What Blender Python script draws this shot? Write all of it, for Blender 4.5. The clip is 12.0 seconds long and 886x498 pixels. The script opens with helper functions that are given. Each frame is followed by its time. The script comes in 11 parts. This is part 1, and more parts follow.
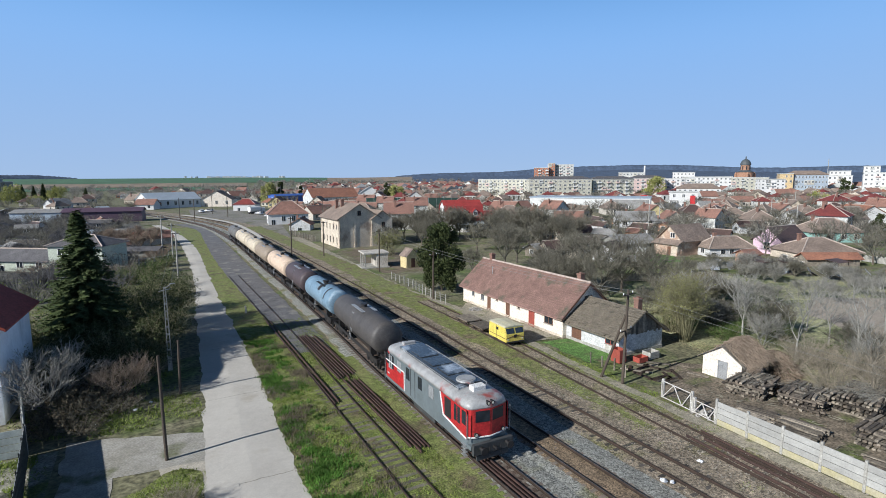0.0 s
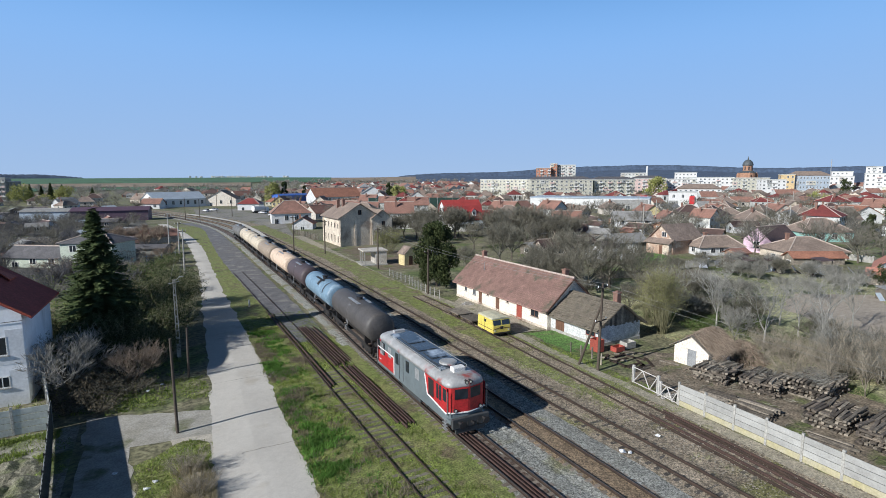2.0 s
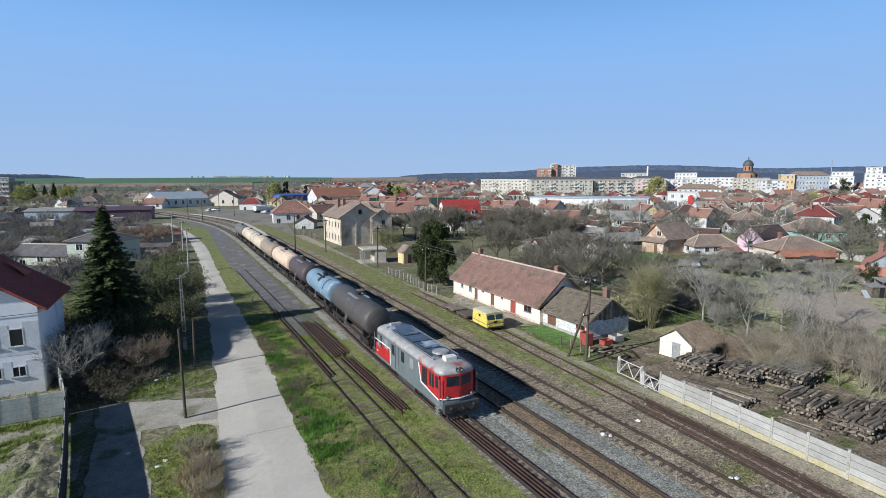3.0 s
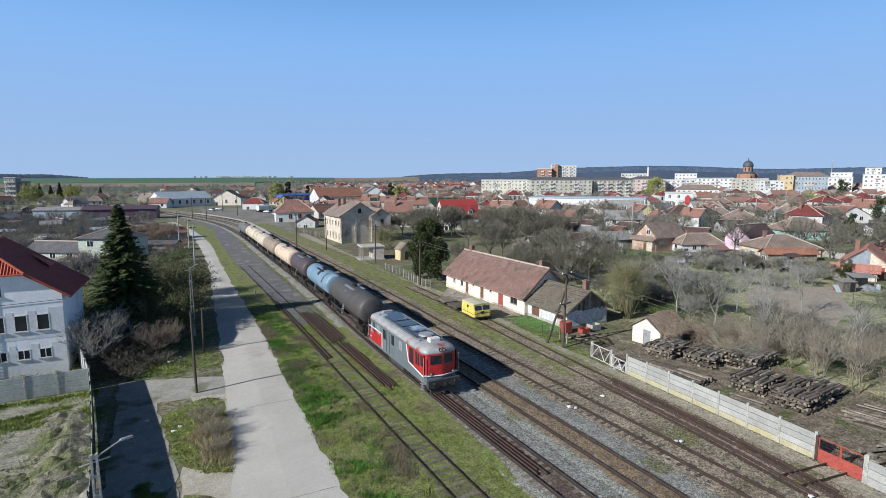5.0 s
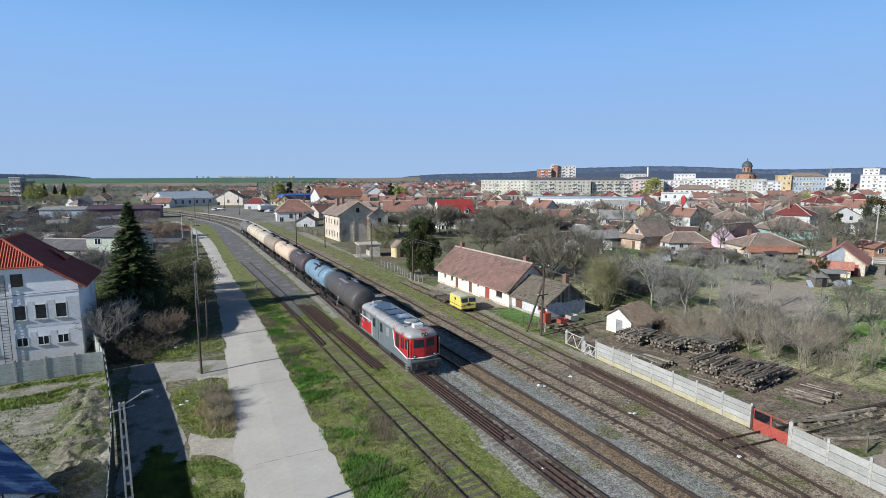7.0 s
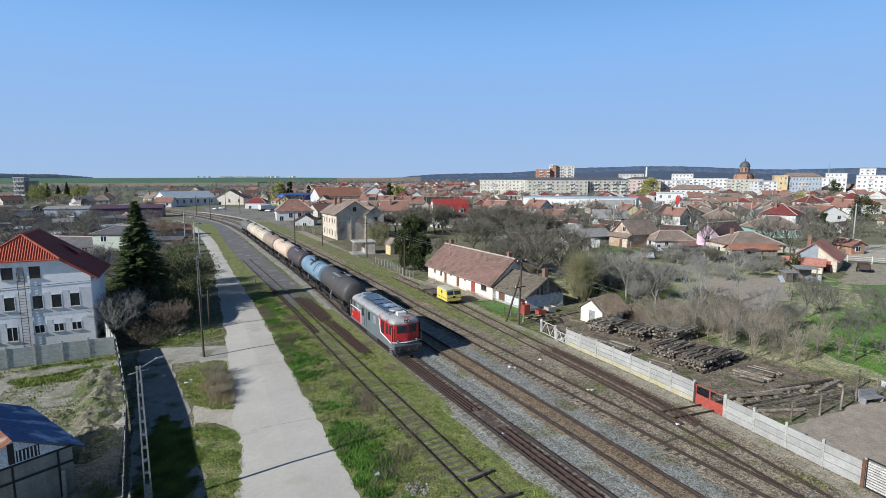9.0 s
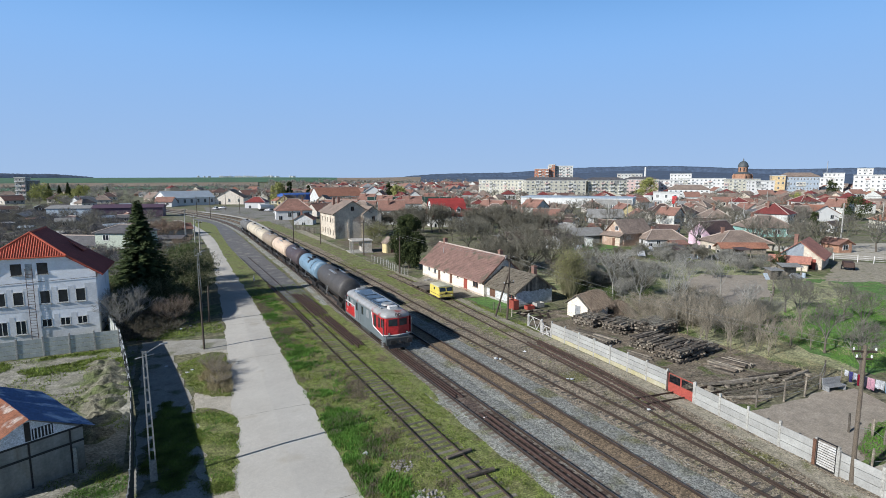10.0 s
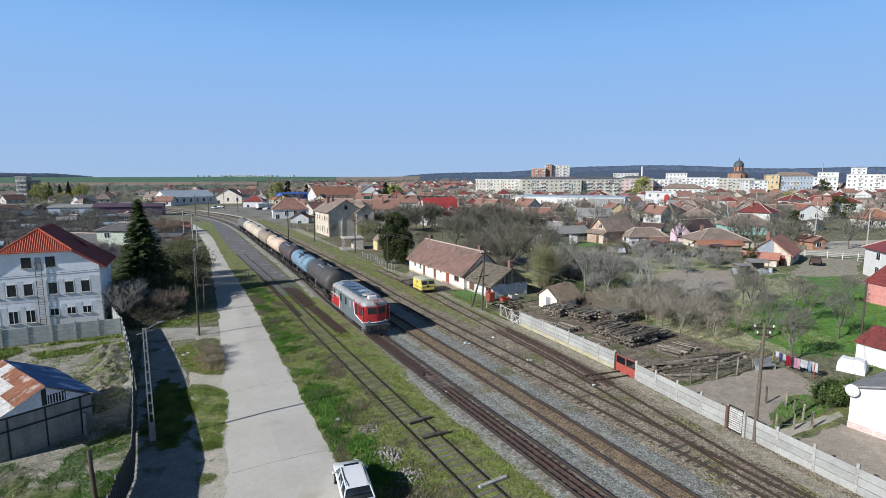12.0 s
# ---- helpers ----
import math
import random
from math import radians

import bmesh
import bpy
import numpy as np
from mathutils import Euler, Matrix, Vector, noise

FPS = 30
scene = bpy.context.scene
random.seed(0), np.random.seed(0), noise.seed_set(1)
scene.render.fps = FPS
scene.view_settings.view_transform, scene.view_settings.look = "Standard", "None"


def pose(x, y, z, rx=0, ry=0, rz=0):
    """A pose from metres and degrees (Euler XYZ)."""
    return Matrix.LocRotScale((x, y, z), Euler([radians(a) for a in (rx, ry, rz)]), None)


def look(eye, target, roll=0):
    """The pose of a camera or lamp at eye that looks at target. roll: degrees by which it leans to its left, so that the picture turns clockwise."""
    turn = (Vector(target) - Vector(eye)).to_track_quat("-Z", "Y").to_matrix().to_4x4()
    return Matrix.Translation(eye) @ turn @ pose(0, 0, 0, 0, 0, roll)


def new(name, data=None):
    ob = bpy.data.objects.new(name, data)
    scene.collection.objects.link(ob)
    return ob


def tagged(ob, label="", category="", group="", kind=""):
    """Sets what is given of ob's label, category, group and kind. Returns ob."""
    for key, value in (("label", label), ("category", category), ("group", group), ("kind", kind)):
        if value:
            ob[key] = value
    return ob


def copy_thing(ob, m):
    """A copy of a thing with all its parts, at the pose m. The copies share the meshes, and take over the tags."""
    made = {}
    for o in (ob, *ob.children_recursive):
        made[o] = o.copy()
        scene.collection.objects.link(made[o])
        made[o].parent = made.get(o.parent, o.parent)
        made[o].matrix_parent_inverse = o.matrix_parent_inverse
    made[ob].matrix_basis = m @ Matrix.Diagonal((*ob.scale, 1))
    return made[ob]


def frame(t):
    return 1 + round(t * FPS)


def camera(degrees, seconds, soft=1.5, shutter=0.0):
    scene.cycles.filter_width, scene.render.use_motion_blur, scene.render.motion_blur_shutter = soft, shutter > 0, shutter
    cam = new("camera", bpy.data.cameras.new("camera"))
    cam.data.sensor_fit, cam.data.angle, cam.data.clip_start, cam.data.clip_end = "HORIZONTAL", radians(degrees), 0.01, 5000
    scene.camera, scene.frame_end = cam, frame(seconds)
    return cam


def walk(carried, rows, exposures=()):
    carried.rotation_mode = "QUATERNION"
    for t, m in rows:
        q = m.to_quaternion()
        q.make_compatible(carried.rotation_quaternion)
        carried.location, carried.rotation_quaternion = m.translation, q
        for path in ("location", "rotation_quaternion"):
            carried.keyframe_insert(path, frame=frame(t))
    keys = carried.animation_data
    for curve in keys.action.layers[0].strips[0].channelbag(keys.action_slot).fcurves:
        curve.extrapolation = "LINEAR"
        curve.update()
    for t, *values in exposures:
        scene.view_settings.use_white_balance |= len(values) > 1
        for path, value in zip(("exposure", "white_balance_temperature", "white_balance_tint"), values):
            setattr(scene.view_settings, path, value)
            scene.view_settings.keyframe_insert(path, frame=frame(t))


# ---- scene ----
# The place lies along the railway: y runs along the tracks away from the first view, x across them.
import colorsys
cam = camera(80.2, 12.0, soft=0.75)
PATH = [
    (0.0, (1.196, 0.217, 16.509), (10.877, 17.511, 13.826), -0.24),
    (0.5, (1.204, -0.517, 16.556), (10.849, 16.797, 13.873), -0.22),
    (1.0, (1.1, -1.381, 16.584), (10.714, 15.95, 13.899), -0.2),
    (1.5, (0.922, -2.337, 16.596), (10.508, 15.009, 13.911), -0.18),
    (2.0, (0.699, -3.354, 16.596), (10.26, 14.006, 13.912), -0.16),
    (2.5, (0.457, -4.408, 16.589), (9.995, 12.965, 13.906), -0.14),
    (3.0, (0.211, -5.481, 16.577), (9.729, 11.904, 13.897), -0.13),
    (5.0, (-0.61, -9.774, 16.527), (8.836, 7.652, 13.859), -0.07),
    (5.5, (-0.761, -10.837, 16.52), (8.67, 6.597, 13.856), -0.06),
    (6.0, (-0.893, -11.903, 16.517), (8.523, 5.539, 13.856), -0.05),
    (6.5, (-1.012, -12.978, 16.518), (8.392, 4.472, 13.859), -0.04),
    (7.0, (-1.121, -14.067, 16.523), (8.271, 3.389, 13.866), -0.04),
    (9.0, (-1.533, -18.71, 16.576), (7.827, -1.237, 13.915), -0.02),
    (9.5, (-1.63, -19.961, 16.596), (7.726, -2.487, 13.931), -0.02),
    (10.0, (-1.716, -21.249, 16.618), (7.639, -3.774, 13.948), -0.02),
    (10.5, (-1.777, -22.565, 16.642), (7.577, -5.091, 13.966), -0.02),
    (11.0, (-1.796, -23.9, 16.668), (7.559, -6.427, 13.985), -0.02),
    (11.5, (-1.751, -25.236, 16.696), (7.606, -7.765, 14.007), -0.03),
    (12.0, (-1.611, -26.55, 16.728), (7.748, -9.082, 14.031), -0.03),
]
walk(cam, [(t, look(eye, goal, roll)) for t, eye, goal, roll in PATH])

# ---- world, sun ----
SUN_EL, SUN_X, SUN_Y = 29.0, -1.0, -0.11          # height in degrees and the side it stands on
world = bpy.data.worlds.new("sky")
scene.world = world
world.use_nodes = True
wn = world.node_tree
sky = wn.nodes.new("ShaderNodeTexSky")
sky.sky_type, sky.sun_disc = "NISHITA", False
sky.sun_elevation = radians(SUN_EL)
sky.sun_rotation = math.atan2(SUN_X, SUN_Y)
sky.altitude, sky.air_density, sky.dust_density, sky.ozone_density = 2500, 0.6, 0.2, 4.0
wn.nodes["Background"].inputs[1].default_value = 0.055
# spring haze: the deep blue overhead pales towards the horizon
haze = wn.nodes.new("ShaderNodeMix")
haze.data_type, haze.blend_type = "RGBA", "MIX"
band = wn.nodes.new("ShaderNodeMix")
band.data_type, band.blend_type = "RGBA", "MIX"
band.inputs[6].default_value, band.inputs[7].default_value = (6.75, 9.45, 13.9, 1), (3.35, 8.6, 17.8, 1)
wn.links.new(band.outputs[2], haze.inputs[7])
up = wn.nodes.new("ShaderNodeSeparateXYZ")
wn.links.new(wn.nodes.new("ShaderNodeTexCoord").outputs["Generated"], up.inputs[0])
fade = wn.nodes.new("ShaderNodeMapRange")
fade.interpolation_type = "SMOOTHSTEP"
fade.inputs[1].default_value, fade.inputs[2].default_value, fade.inputs[3].default_value, fade.inputs[4].default_value = 0.20, 0.58, 0.94, 0.0
rise = wn.nodes.new("ShaderNodeMapRange")
rise.inputs[1].default_value, rise.inputs[2].default_value = -0.02, 0.36
wn.links.new(up.outputs[2], rise.inputs[0])
wn.links.new(rise.outputs[0], band.inputs[0])
wn.links.new(up.outputs[2], fade.inputs[0])
wn.links.new(fade.outputs[0], haze.inputs[0])
wn.links.new(sky.outputs[0], haze.inputs[6])
wn.links.new(haze.outputs[2], wn.nodes["Background"].inputs[0])
sun = new("sun", bpy.data.lights.new("sun", "SUN"))
sun.data.energy, sun.data.angle, sun.data.color = 5.2, radians(0.55), (1.0, 1.0, 0.985)
_h = math.hypot(SUN_X, SUN_Y)
sun.matrix_world = look((SUN_X / _h * math.cos(radians(SUN_EL)) * 100, SUN_Y / _h * math.cos(radians(SUN_EL)) * 100, math.sin(radians(SUN_EL)) * 100), (0, 0, 0))
scene.view_settings.exposure = 0.055

# ---- tools ----
R = random.Random(7)


def material(name, col, col2=None, rough=0.85, metal=0.0, scale=1.0, fine=14.0, mix=0.5, bump=0.25, spots=None, spot_scale=0.6, spot_cut=0.58, vary=0.0, streak=0.0, grain=0.3, rugged=0.12, stones=0.0):
    """A surface with two scales of variation: broad stains between col and col2, fine grain, and spots of a third colour."""
    m = bpy.data.materials.new(name)
    m.use_nodes = True
    nt, nodes = m.node_tree, m.node_tree.nodes
    bsdf = nodes["Principled BSDF"]
    bsdf.inputs["Roughness"].default_value, bsdf.inputs["Metallic"].default_value = rough, metal
    link = nt.links.new
    geo = nodes.new("ShaderNodeNewGeometry")
    mp = nodes.new("ShaderNodeMapping")
    link(geo.outputs["Position"], mp.inputs["Vector"])
    if streak:
        mp.inputs["Scale"].default_value = (1, 1, streak)
    n1 = nodes.new("ShaderNodeTexNoise")
    n1.inputs["Scale"].default_value, n1.inputs["Detail"].default_value, n1.inputs["Roughness"].default_value = scale, 6, 0.65
    n2 = nodes.new("ShaderNodeTexNoise")
    n2.inputs["Scale"].default_value, n2.inputs["Detail"].default_value = fine, 3
    link(mp.outputs[0], n1.inputs["Vector"])
    link(geo.outputs["Position"], n2.inputs["Vector"])
    r1 = nodes.new("ShaderNodeValToRGB")
    r1.color_ramp.elements[0].position, r1.color_ramp.elements[1].position = 0.5 - 0.35 * (1 - mix), 0.5 + 0.35 * (1 - mix)
    c2 = col2 or tuple(c * 0.72 for c in col)
    r1.color_ramp.elements[0].color, r1.color_ramp.elements[1].color = (*c2, 1), (*col, 1)
    link(n1.outputs[0], r1.inputs[0])
    cur = r1.outputs[0]
    if spots:
        n3 = nodes.new("ShaderNodeTexNoise")
        n3.inputs["Scale"].default_value, n3.inputs["Detail"].default_value = spot_scale, 5
        link(mp.outputs[0], n3.inputs["Vector"])
        r3 = nodes.new("ShaderNodeValToRGB")
        r3.color_ramp.elements[0].position, r3.color_ramp.elements[1].position = spot_cut - 0.05, spot_cut + 0.06
        link(n3.outputs[0], r3.inputs[0])
        mx = nodes.new("ShaderNodeMix")
        mx.data_type = "RGBA"
        link(r3.outputs[0], mx.inputs[0])
        link(cur, mx.inputs[6])
        mx.inputs[7].default_value = (*spots, 1)
        cur = mx.outputs[2]
    hs = nodes.new("ShaderNodeHueSaturation")
    link(cur, hs.inputs["Color"])
    mr = nodes.new("ShaderNodeMapRange")
    mr.inputs[1].default_value, mr.inputs[2].default_value, mr.inputs[3].default_value, mr.inputs[4].default_value = 0.3, 0.7, 1 - grain, 1 + grain
    link(n2.outputs[0], mr.inputs[0])
    n4 = nodes.new("ShaderNodeTexNoise")
    n4.inputs["Scale"].default_value, n4.inputs["Detail"].default_value = fine * 0.22, 4
    link(geo.outputs["Position"], n4.inputs["Vector"])
    mr4 = nodes.new("ShaderNodeMapRange")
    mr4.inputs[1].default_value, mr4.inputs[2].default_value, mr4.inputs[3].default_value, mr4.inputs[4].default_value = 0.3, 0.7, 1 - rugged, 1 + rugged
    link(n4.outputs[0], mr4.inputs[0])
    mm = nodes.new("ShaderNodeMath")
    mm.operation = "MULTIPLY"
    link(mr.outputs[0], mm.inputs[0])
    link(mr4.outputs[0], mm.inputs[1])
    val = mm.outputs[0]
    if stones:
        vo = nodes.new("ShaderNodeTexVoronoi")
        vo.inputs["Scale"].default_value = stones
        link(geo.outputs["Position"], vo.inputs["Vector"])
        sp = nodes.new("ShaderNodeSeparateColor")
        link(vo.outputs["Color"], sp.inputs[0])
        mr5 = nodes.new("ShaderNodeMapRange")
        mr5.inputs[3].default_value, mr5.inputs[4].default_value = 0.42, 1.65
        link(sp.outputs[0], mr5.inputs[0])
        ms = nodes.new("ShaderNodeMath")
        ms.operation = "MULTIPLY"
        link(val, ms.inputs[0])
        link(mr5.outputs[0], ms.inputs[1])
        val = ms.outputs[0]
    if vary:
        oi = nodes.new("ShaderNodeObjectInfo")
        mv = nodes.new("ShaderNodeMapRange")
        mv.inputs[3].default_value, mv.inputs[4].default_value = 1 - vary, 1 + vary
        link(oi.outputs["Random"], mv.inputs[0])
        mu = nodes.new("ShaderNodeMath")
        mu.operation = "MULTIPLY"
        link(val, mu.inputs[0])
        link(mv.outputs[0], mu.inputs[1])
        val = mu.outputs[0]
    link(val, hs.inputs["Value"])
    link(hs.outputs[0], bsdf.inputs["Base Color"])
    if bump:
        bp = nodes.new("ShaderNodeBump")
        bp.inputs["Strength"].default_value, bp.inputs["Distance"].default_value = bump, 0.06
        link(n2.outputs[0], bp.inputs["Height"])
        link(bp.outputs[0], bsdf.inputs["Normal"])
    return m


def leafy(name, col, col2, vary=0.25):
    """Foliage, bark or stems that differ from piece to piece."""
    m = bpy.data.materials.new(name)
    m.use_nodes = True
    nt, nodes = m.node_tree, m.node_tree.nodes
    bsdf = nodes["Principled BSDF"]
    bsdf.inputs["Roughness"].default_value = 0.8
    bsdf.inputs["Specular IOR Level"].default_value = 0.25
    geo = nodes.new("ShaderNodeNewGeometry")
    rp = nodes.new("ShaderNodeValToRGB")
    rp.color_ramp.elements[0].color, rp.color_ramp.elements[1].color = (*col, 1), (*col2, 1)
    nt.links.new(geo.outputs["Random Per Island"], rp.inputs[0])
    n = nodes.new("ShaderNodeTexNoise")
    n.inputs["Scale"].default_value = 0.7
    nt.links.new(geo.outputs["Position"], n.inputs["Vector"])
    mr = nodes.new("ShaderNodeMapRange")
    mr.inputs[1].default_value, mr.inputs[2].default_value, mr.inputs[3].default_value, mr.inputs[4].default_value = 0.3, 0.7, 1 - vary, 1 + vary
    nt.links.new(n.outputs[0], mr.inputs[0])
    hs = nodes.new("ShaderNodeHueSaturation")
    nt.links.new(rp.outputs[0], hs.inputs["Color"])
    nt.links.new(mr.outputs[0], hs.inputs["Value"])
    nt.links.new(hs.outputs[0], bsdf.inputs["Base Color"])
    return m


def box(bm, x0, x1, y0, y1, z0, z1, bev=0.0, m=None):
    geom = bmesh.ops.create_cube(bm, size=1.0, matrix=Matrix.Translation(((x0 + x1) / 2, (y0 + y1) / 2, (z0 + z1) / 2)) @ Matrix.Diagonal((x1 - x0, y1 - y0, z1 - z0, 1)))
    if bev:
        es = list({e for v in geom["verts"] for e in v.link_edges})
        geom = bmesh.ops.bevel(bm, geom=es, offset=bev, segments=2, affect="EDGES", profile=0.5)
    if m is not None:
        bmesh.ops.transform(bm, matrix=m, verts=geom["verts"])
    return bm


def tube(bm, a, b, r0, r1=None, seg=8, caps=True):
    a, b = Vector(a), Vector(b)
    d = b - a
    m = Matrix.Translation((a + b) / 2) @ d.to_track_quat("Z", "Y").to_matrix().to_4x4()
    bmesh.ops.create_cone(bm, cap_ends=caps, segments=seg, radius1=r0, radius2=r0 if r1 is None else r1, depth=d.length, matrix=m)
    return bm


def poly(bm, pts):
    return bm.faces.new([bm.verts.new(p) for p in pts])


def slab(bm, pts, z0, z1):
    """An upright prism on the outline pts, between two heights."""
    n = len(pts)
    lo, hi = [bm.verts.new((*p, z0)) for p in pts], [bm.verts.new((*p, z1)) for p in pts]
    bm.faces.new(hi)
    bm.faces.new(lo[::-1])
    for i in range(n):
        bm.faces.new((lo[i], lo[(i + 1) % n], hi[(i + 1) % n], hi[i]))
    return bm


def extrude_poly(bm, pts, thick):
    """A plate with the corner points pts in space, made thick downwards."""
    n = len(pts)
    hi, lo = [bm.verts.new(p) for p in pts], [bm.verts.new((p[0], p[1], p[2] - thick)) for p in pts]
    bm.faces.new(hi)
    bm.faces.new(lo[::-1])
    for i in range(n):
        bm.faces.new((lo[i], lo[(i + 1) % n], hi[(i + 1) % n], hi[i]))
    return bm


def mesh_of(name, bm, mat, smooth=False):
    bmesh.ops.recalc_face_normals(bm, faces=bm.faces)
    me = bpy.data.meshes.new(name)
    bm.to_mesh(me)
    bm.free()
    me.materials.append(mat)
    if smooth:
        me.polygons.foreach_set("use_smooth", [True] * len(me.polygons))
    return me


def part(name, bm, mat, parent, label="", smooth=False):
    me = bm if isinstance(bm, bpy.types.Mesh) else mesh_of(name, bm, mat, smooth)
    ob = new(name, me)
    ob.parent = parent
    return tagged(ob, label)


def B():
    return bmesh.new()


def thing(name, x, y, z=0.0, rz=0.0, label="", category="", group="", kind=""):
    ob = new(name)
    ob.matrix_basis = pose(x, y, z, 0, 0, rz)
    return tagged(ob, label, category, group, kind)


def raw(name, verts, faces, mat, smooth=False):
    me = bpy.data.meshes.new(name)
    me.from_pydata([tuple(v) for v in verts], [], [tuple(f) for f in faces])
    me.materials.append(mat)
    if smooth:
        me.polygons.foreach_set("use_smooth", [True] * len(me.polygons))
    return me


def tris(name, co, mat, n=3):
    """A mesh of loose triangles or quads from an array of their corners."""
    co = np.asarray(co, dtype=np.float32).reshape(-1, 3)
    k = len(co) // n
    me = bpy.data.meshes.new(name)
    me.vertices.add(len(co))
    me.vertices.foreach_set("co", co.ravel())
    me.loops.add(len(co))
    me.loops.foreach_set("vertex_index", np.arange(len(co), dtype=np.int32))
    me.polygons.add(k)
    me.polygons.foreach_set("loop_start", np.arange(0, len(co), n, dtype=np.int32))
    me.update(calc_edges=True)
    me.materials.append(mat)
    return me


def smooth_line(knots, v):
    """A smooth curve through (at, value) knots, read at v."""
    ks = sorted(knots)
    if v <= ks[0][0]:
        return ks[0][1]
    if v >= ks[-1][0]:
        return ks[-1][1]
    for i in range(len(ks) - 1):
        if v <= ks[i + 1][0]:
            (a, pa), (b, pb) = ks[i], ks[i + 1]
            s = lambda j: (ks[min(j + 1, len(ks) - 1)][1] - ks[max(j - 1, 0)][1]) / (ks[min(j + 1, len(ks) - 1)][0] - ks[max(j - 1, 0)][0])
            h = b - a
            u = (v - a) / h
            return (2 * u**3 - 3 * u**2 + 1) * pa + (u**3 - 2 * u**2 + u) * h * s(i) + (-2 * u**3 + 3 * u**2) * pb + (u**3 - u**2) * h * s(i + 1)

# ---- materials ----
M = {}
M["soil"] = material("rough_ground", (0.20, 0.18, 0.12), (0.125, 0.125, 0.062), 0.95, scale=0.09, fine=3.0, bump=0.5, spots=(0.105, 0.135, 0.04), spot_scale=0.16, spot_cut=0.56, grain=0.62, rugged=0.38)
M["grass"] = material("grass_ground", (0.155, 0.20, 0.046), (0.19, 0.185, 0.075), 0.95, scale=0.45, fine=9.0, bump=0.6, spots=(0.13, 0.105, 0.06), spot_scale=0.42, spot_cut=0.61, grain=0.62, rugged=0.38)
M["grass_siding"] = material("trampled_siding_grass", (0.175, 0.225, 0.05), (0.18, 0.165, 0.08), 0.95, scale=0.3, fine=9.0, mix=0.6, bump=0.6, spots=(0.17, 0.13, 0.082), spot_scale=0.3, spot_cut=0.59, grain=0.6, rugged=0.4)
M["lawn"] = material("lawn", (0.108, 0.218, 0.046), (0.082, 0.165, 0.038), 0.95, scale=0.3, fine=7.0, bump=0.5, spots=(0.17, 0.15, 0.08), spot_scale=0.4, spot_cut=0.64, grain=0.62, rugged=0.38)
M["tilled"] = material("tilled_soil", (0.38, 0.325, 0.265), (0.30, 0.26, 0.21), 0.95, scale=0.5, fine=8.0, bump=0.3, grain=0.2, rugged=0.14)
M["dirt"] = material("yard_dirt", (0.225, 0.182, 0.135), (0.14, 0.115, 0.083), 0.95, scale=0.5, fine=6.0, bump=0.5, spots=(0.10, 0.12, 0.04), spot_scale=0.45, spot_cut=0.6, grain=0.62, rugged=0.38)
M["path"] = material("trodden_path", (0.36, 0.32, 0.25), (0.26, 0.24, 0.18), 0.95, scale=0.8, fine=9.0, bump=0.3, spots=(0.17, 0.17, 0.08), spot_scale=0.7, spot_cut=0.63, grain=0.4, rugged=0.22)
M["concrete_road"] = material("worn_concrete", (0.57, 0.54, 0.485), (0.48, 0.45, 0.40), 0.9, scale=0.22, fine=14.0, bump=0.05, grain=0.08, rugged=0.04, spots=(0.46, 0.42, 0.355), spot_scale=0.35, spot_cut=0.64)
M["lane"] = material("lane_paving", (0.40, 0.38, 0.34), (0.29, 0.275, 0.23), 0.9, scale=0.5, fine=8.0, bump=0.2, spots=(0.12, 0.13, 0.06), spot_scale=0.4, spot_cut=0.62, grain=0.2, rugged=0.12)
M["asphalt"] = material("old_asphalt", (0.18, 0.177, 0.18), (0.11, 0.108, 0.112), 0.9, scale=0.6, fine=14.0, bump=0.25, spots=(0.24, 0.23, 0.21), spot_scale=0.4, spot_cut=0.6, grain=0.4, rugged=0.22)
M["ballast"] = material("grey_ballast", (0.32, 0.322, 0.292), (0.205, 0.205, 0.18), 0.95, scale=0.7, fine=22.0, mix=0.2, bump=0.8, spots=(0.17, 0.165, 0.09), spot_scale=0.35, spot_cut=0.60, grain=0.4, rugged=0.3, stones=13.0)
M["ballast_brown"] = material("rust_stained_ballast", (0.275, 0.20, 0.125), (0.165, 0.12, 0.078), 0.95, scale=1.2, fine=22.0, bump=0.8, grain=0.4, rugged=0.25, stones=13.0)
M["ballast_weedy"] = material("weedy_ballast", (0.325, 0.268, 0.20), (0.175, 0.142, 0.10), 0.95, scale=0.45, fine=18.0, bump=0.8, spots=(0.15, 0.145, 0.055), spot_scale=0.3, spot_cut=0.60, grain=0.45, rugged=0.35, stones=10.0)
M["rail"] = material("rusty_rail", (0.09, 0.062, 0.048), (0.052, 0.038, 0.031), 0.6, 0.4, scale=2, fine=20, bump=0.15)
M["railtop"] = material("worn_rail_head", (0.26, 0.23, 0.21), (0.16, 0.13, 0.11), 0.38, 0.7, scale=2, fine=20, bump=0.05)
M["old_rail"] = material("rust_brown_rail", (0.098, 0.058, 0.047), (0.058, 0.037, 0.032), 0.75, 0.2, scale=1.5, fine=20, bump=0.2)
M["sleeper"] = material("dark_timber_sleeper", (0.095, 0.085, 0.075), (0.055, 0.05, 0.045), 0.9, scale=3, fine=18, bump=0.4, vary=0.35)
M["sleeper_conc"] = material("concrete_sleeper", (0.255, 0.215, 0.175), (0.165, 0.135, 0.11), 0.9, scale=2, fine=18, bump=0.3, vary=0.25)
M["sleeper_old"] = material("bleached_timber_sleeper", (0.20, 0.18, 0.145), (0.12, 0.108, 0.085), 0.95, scale=3, fine=18, bump=0.4, vary=0.35)
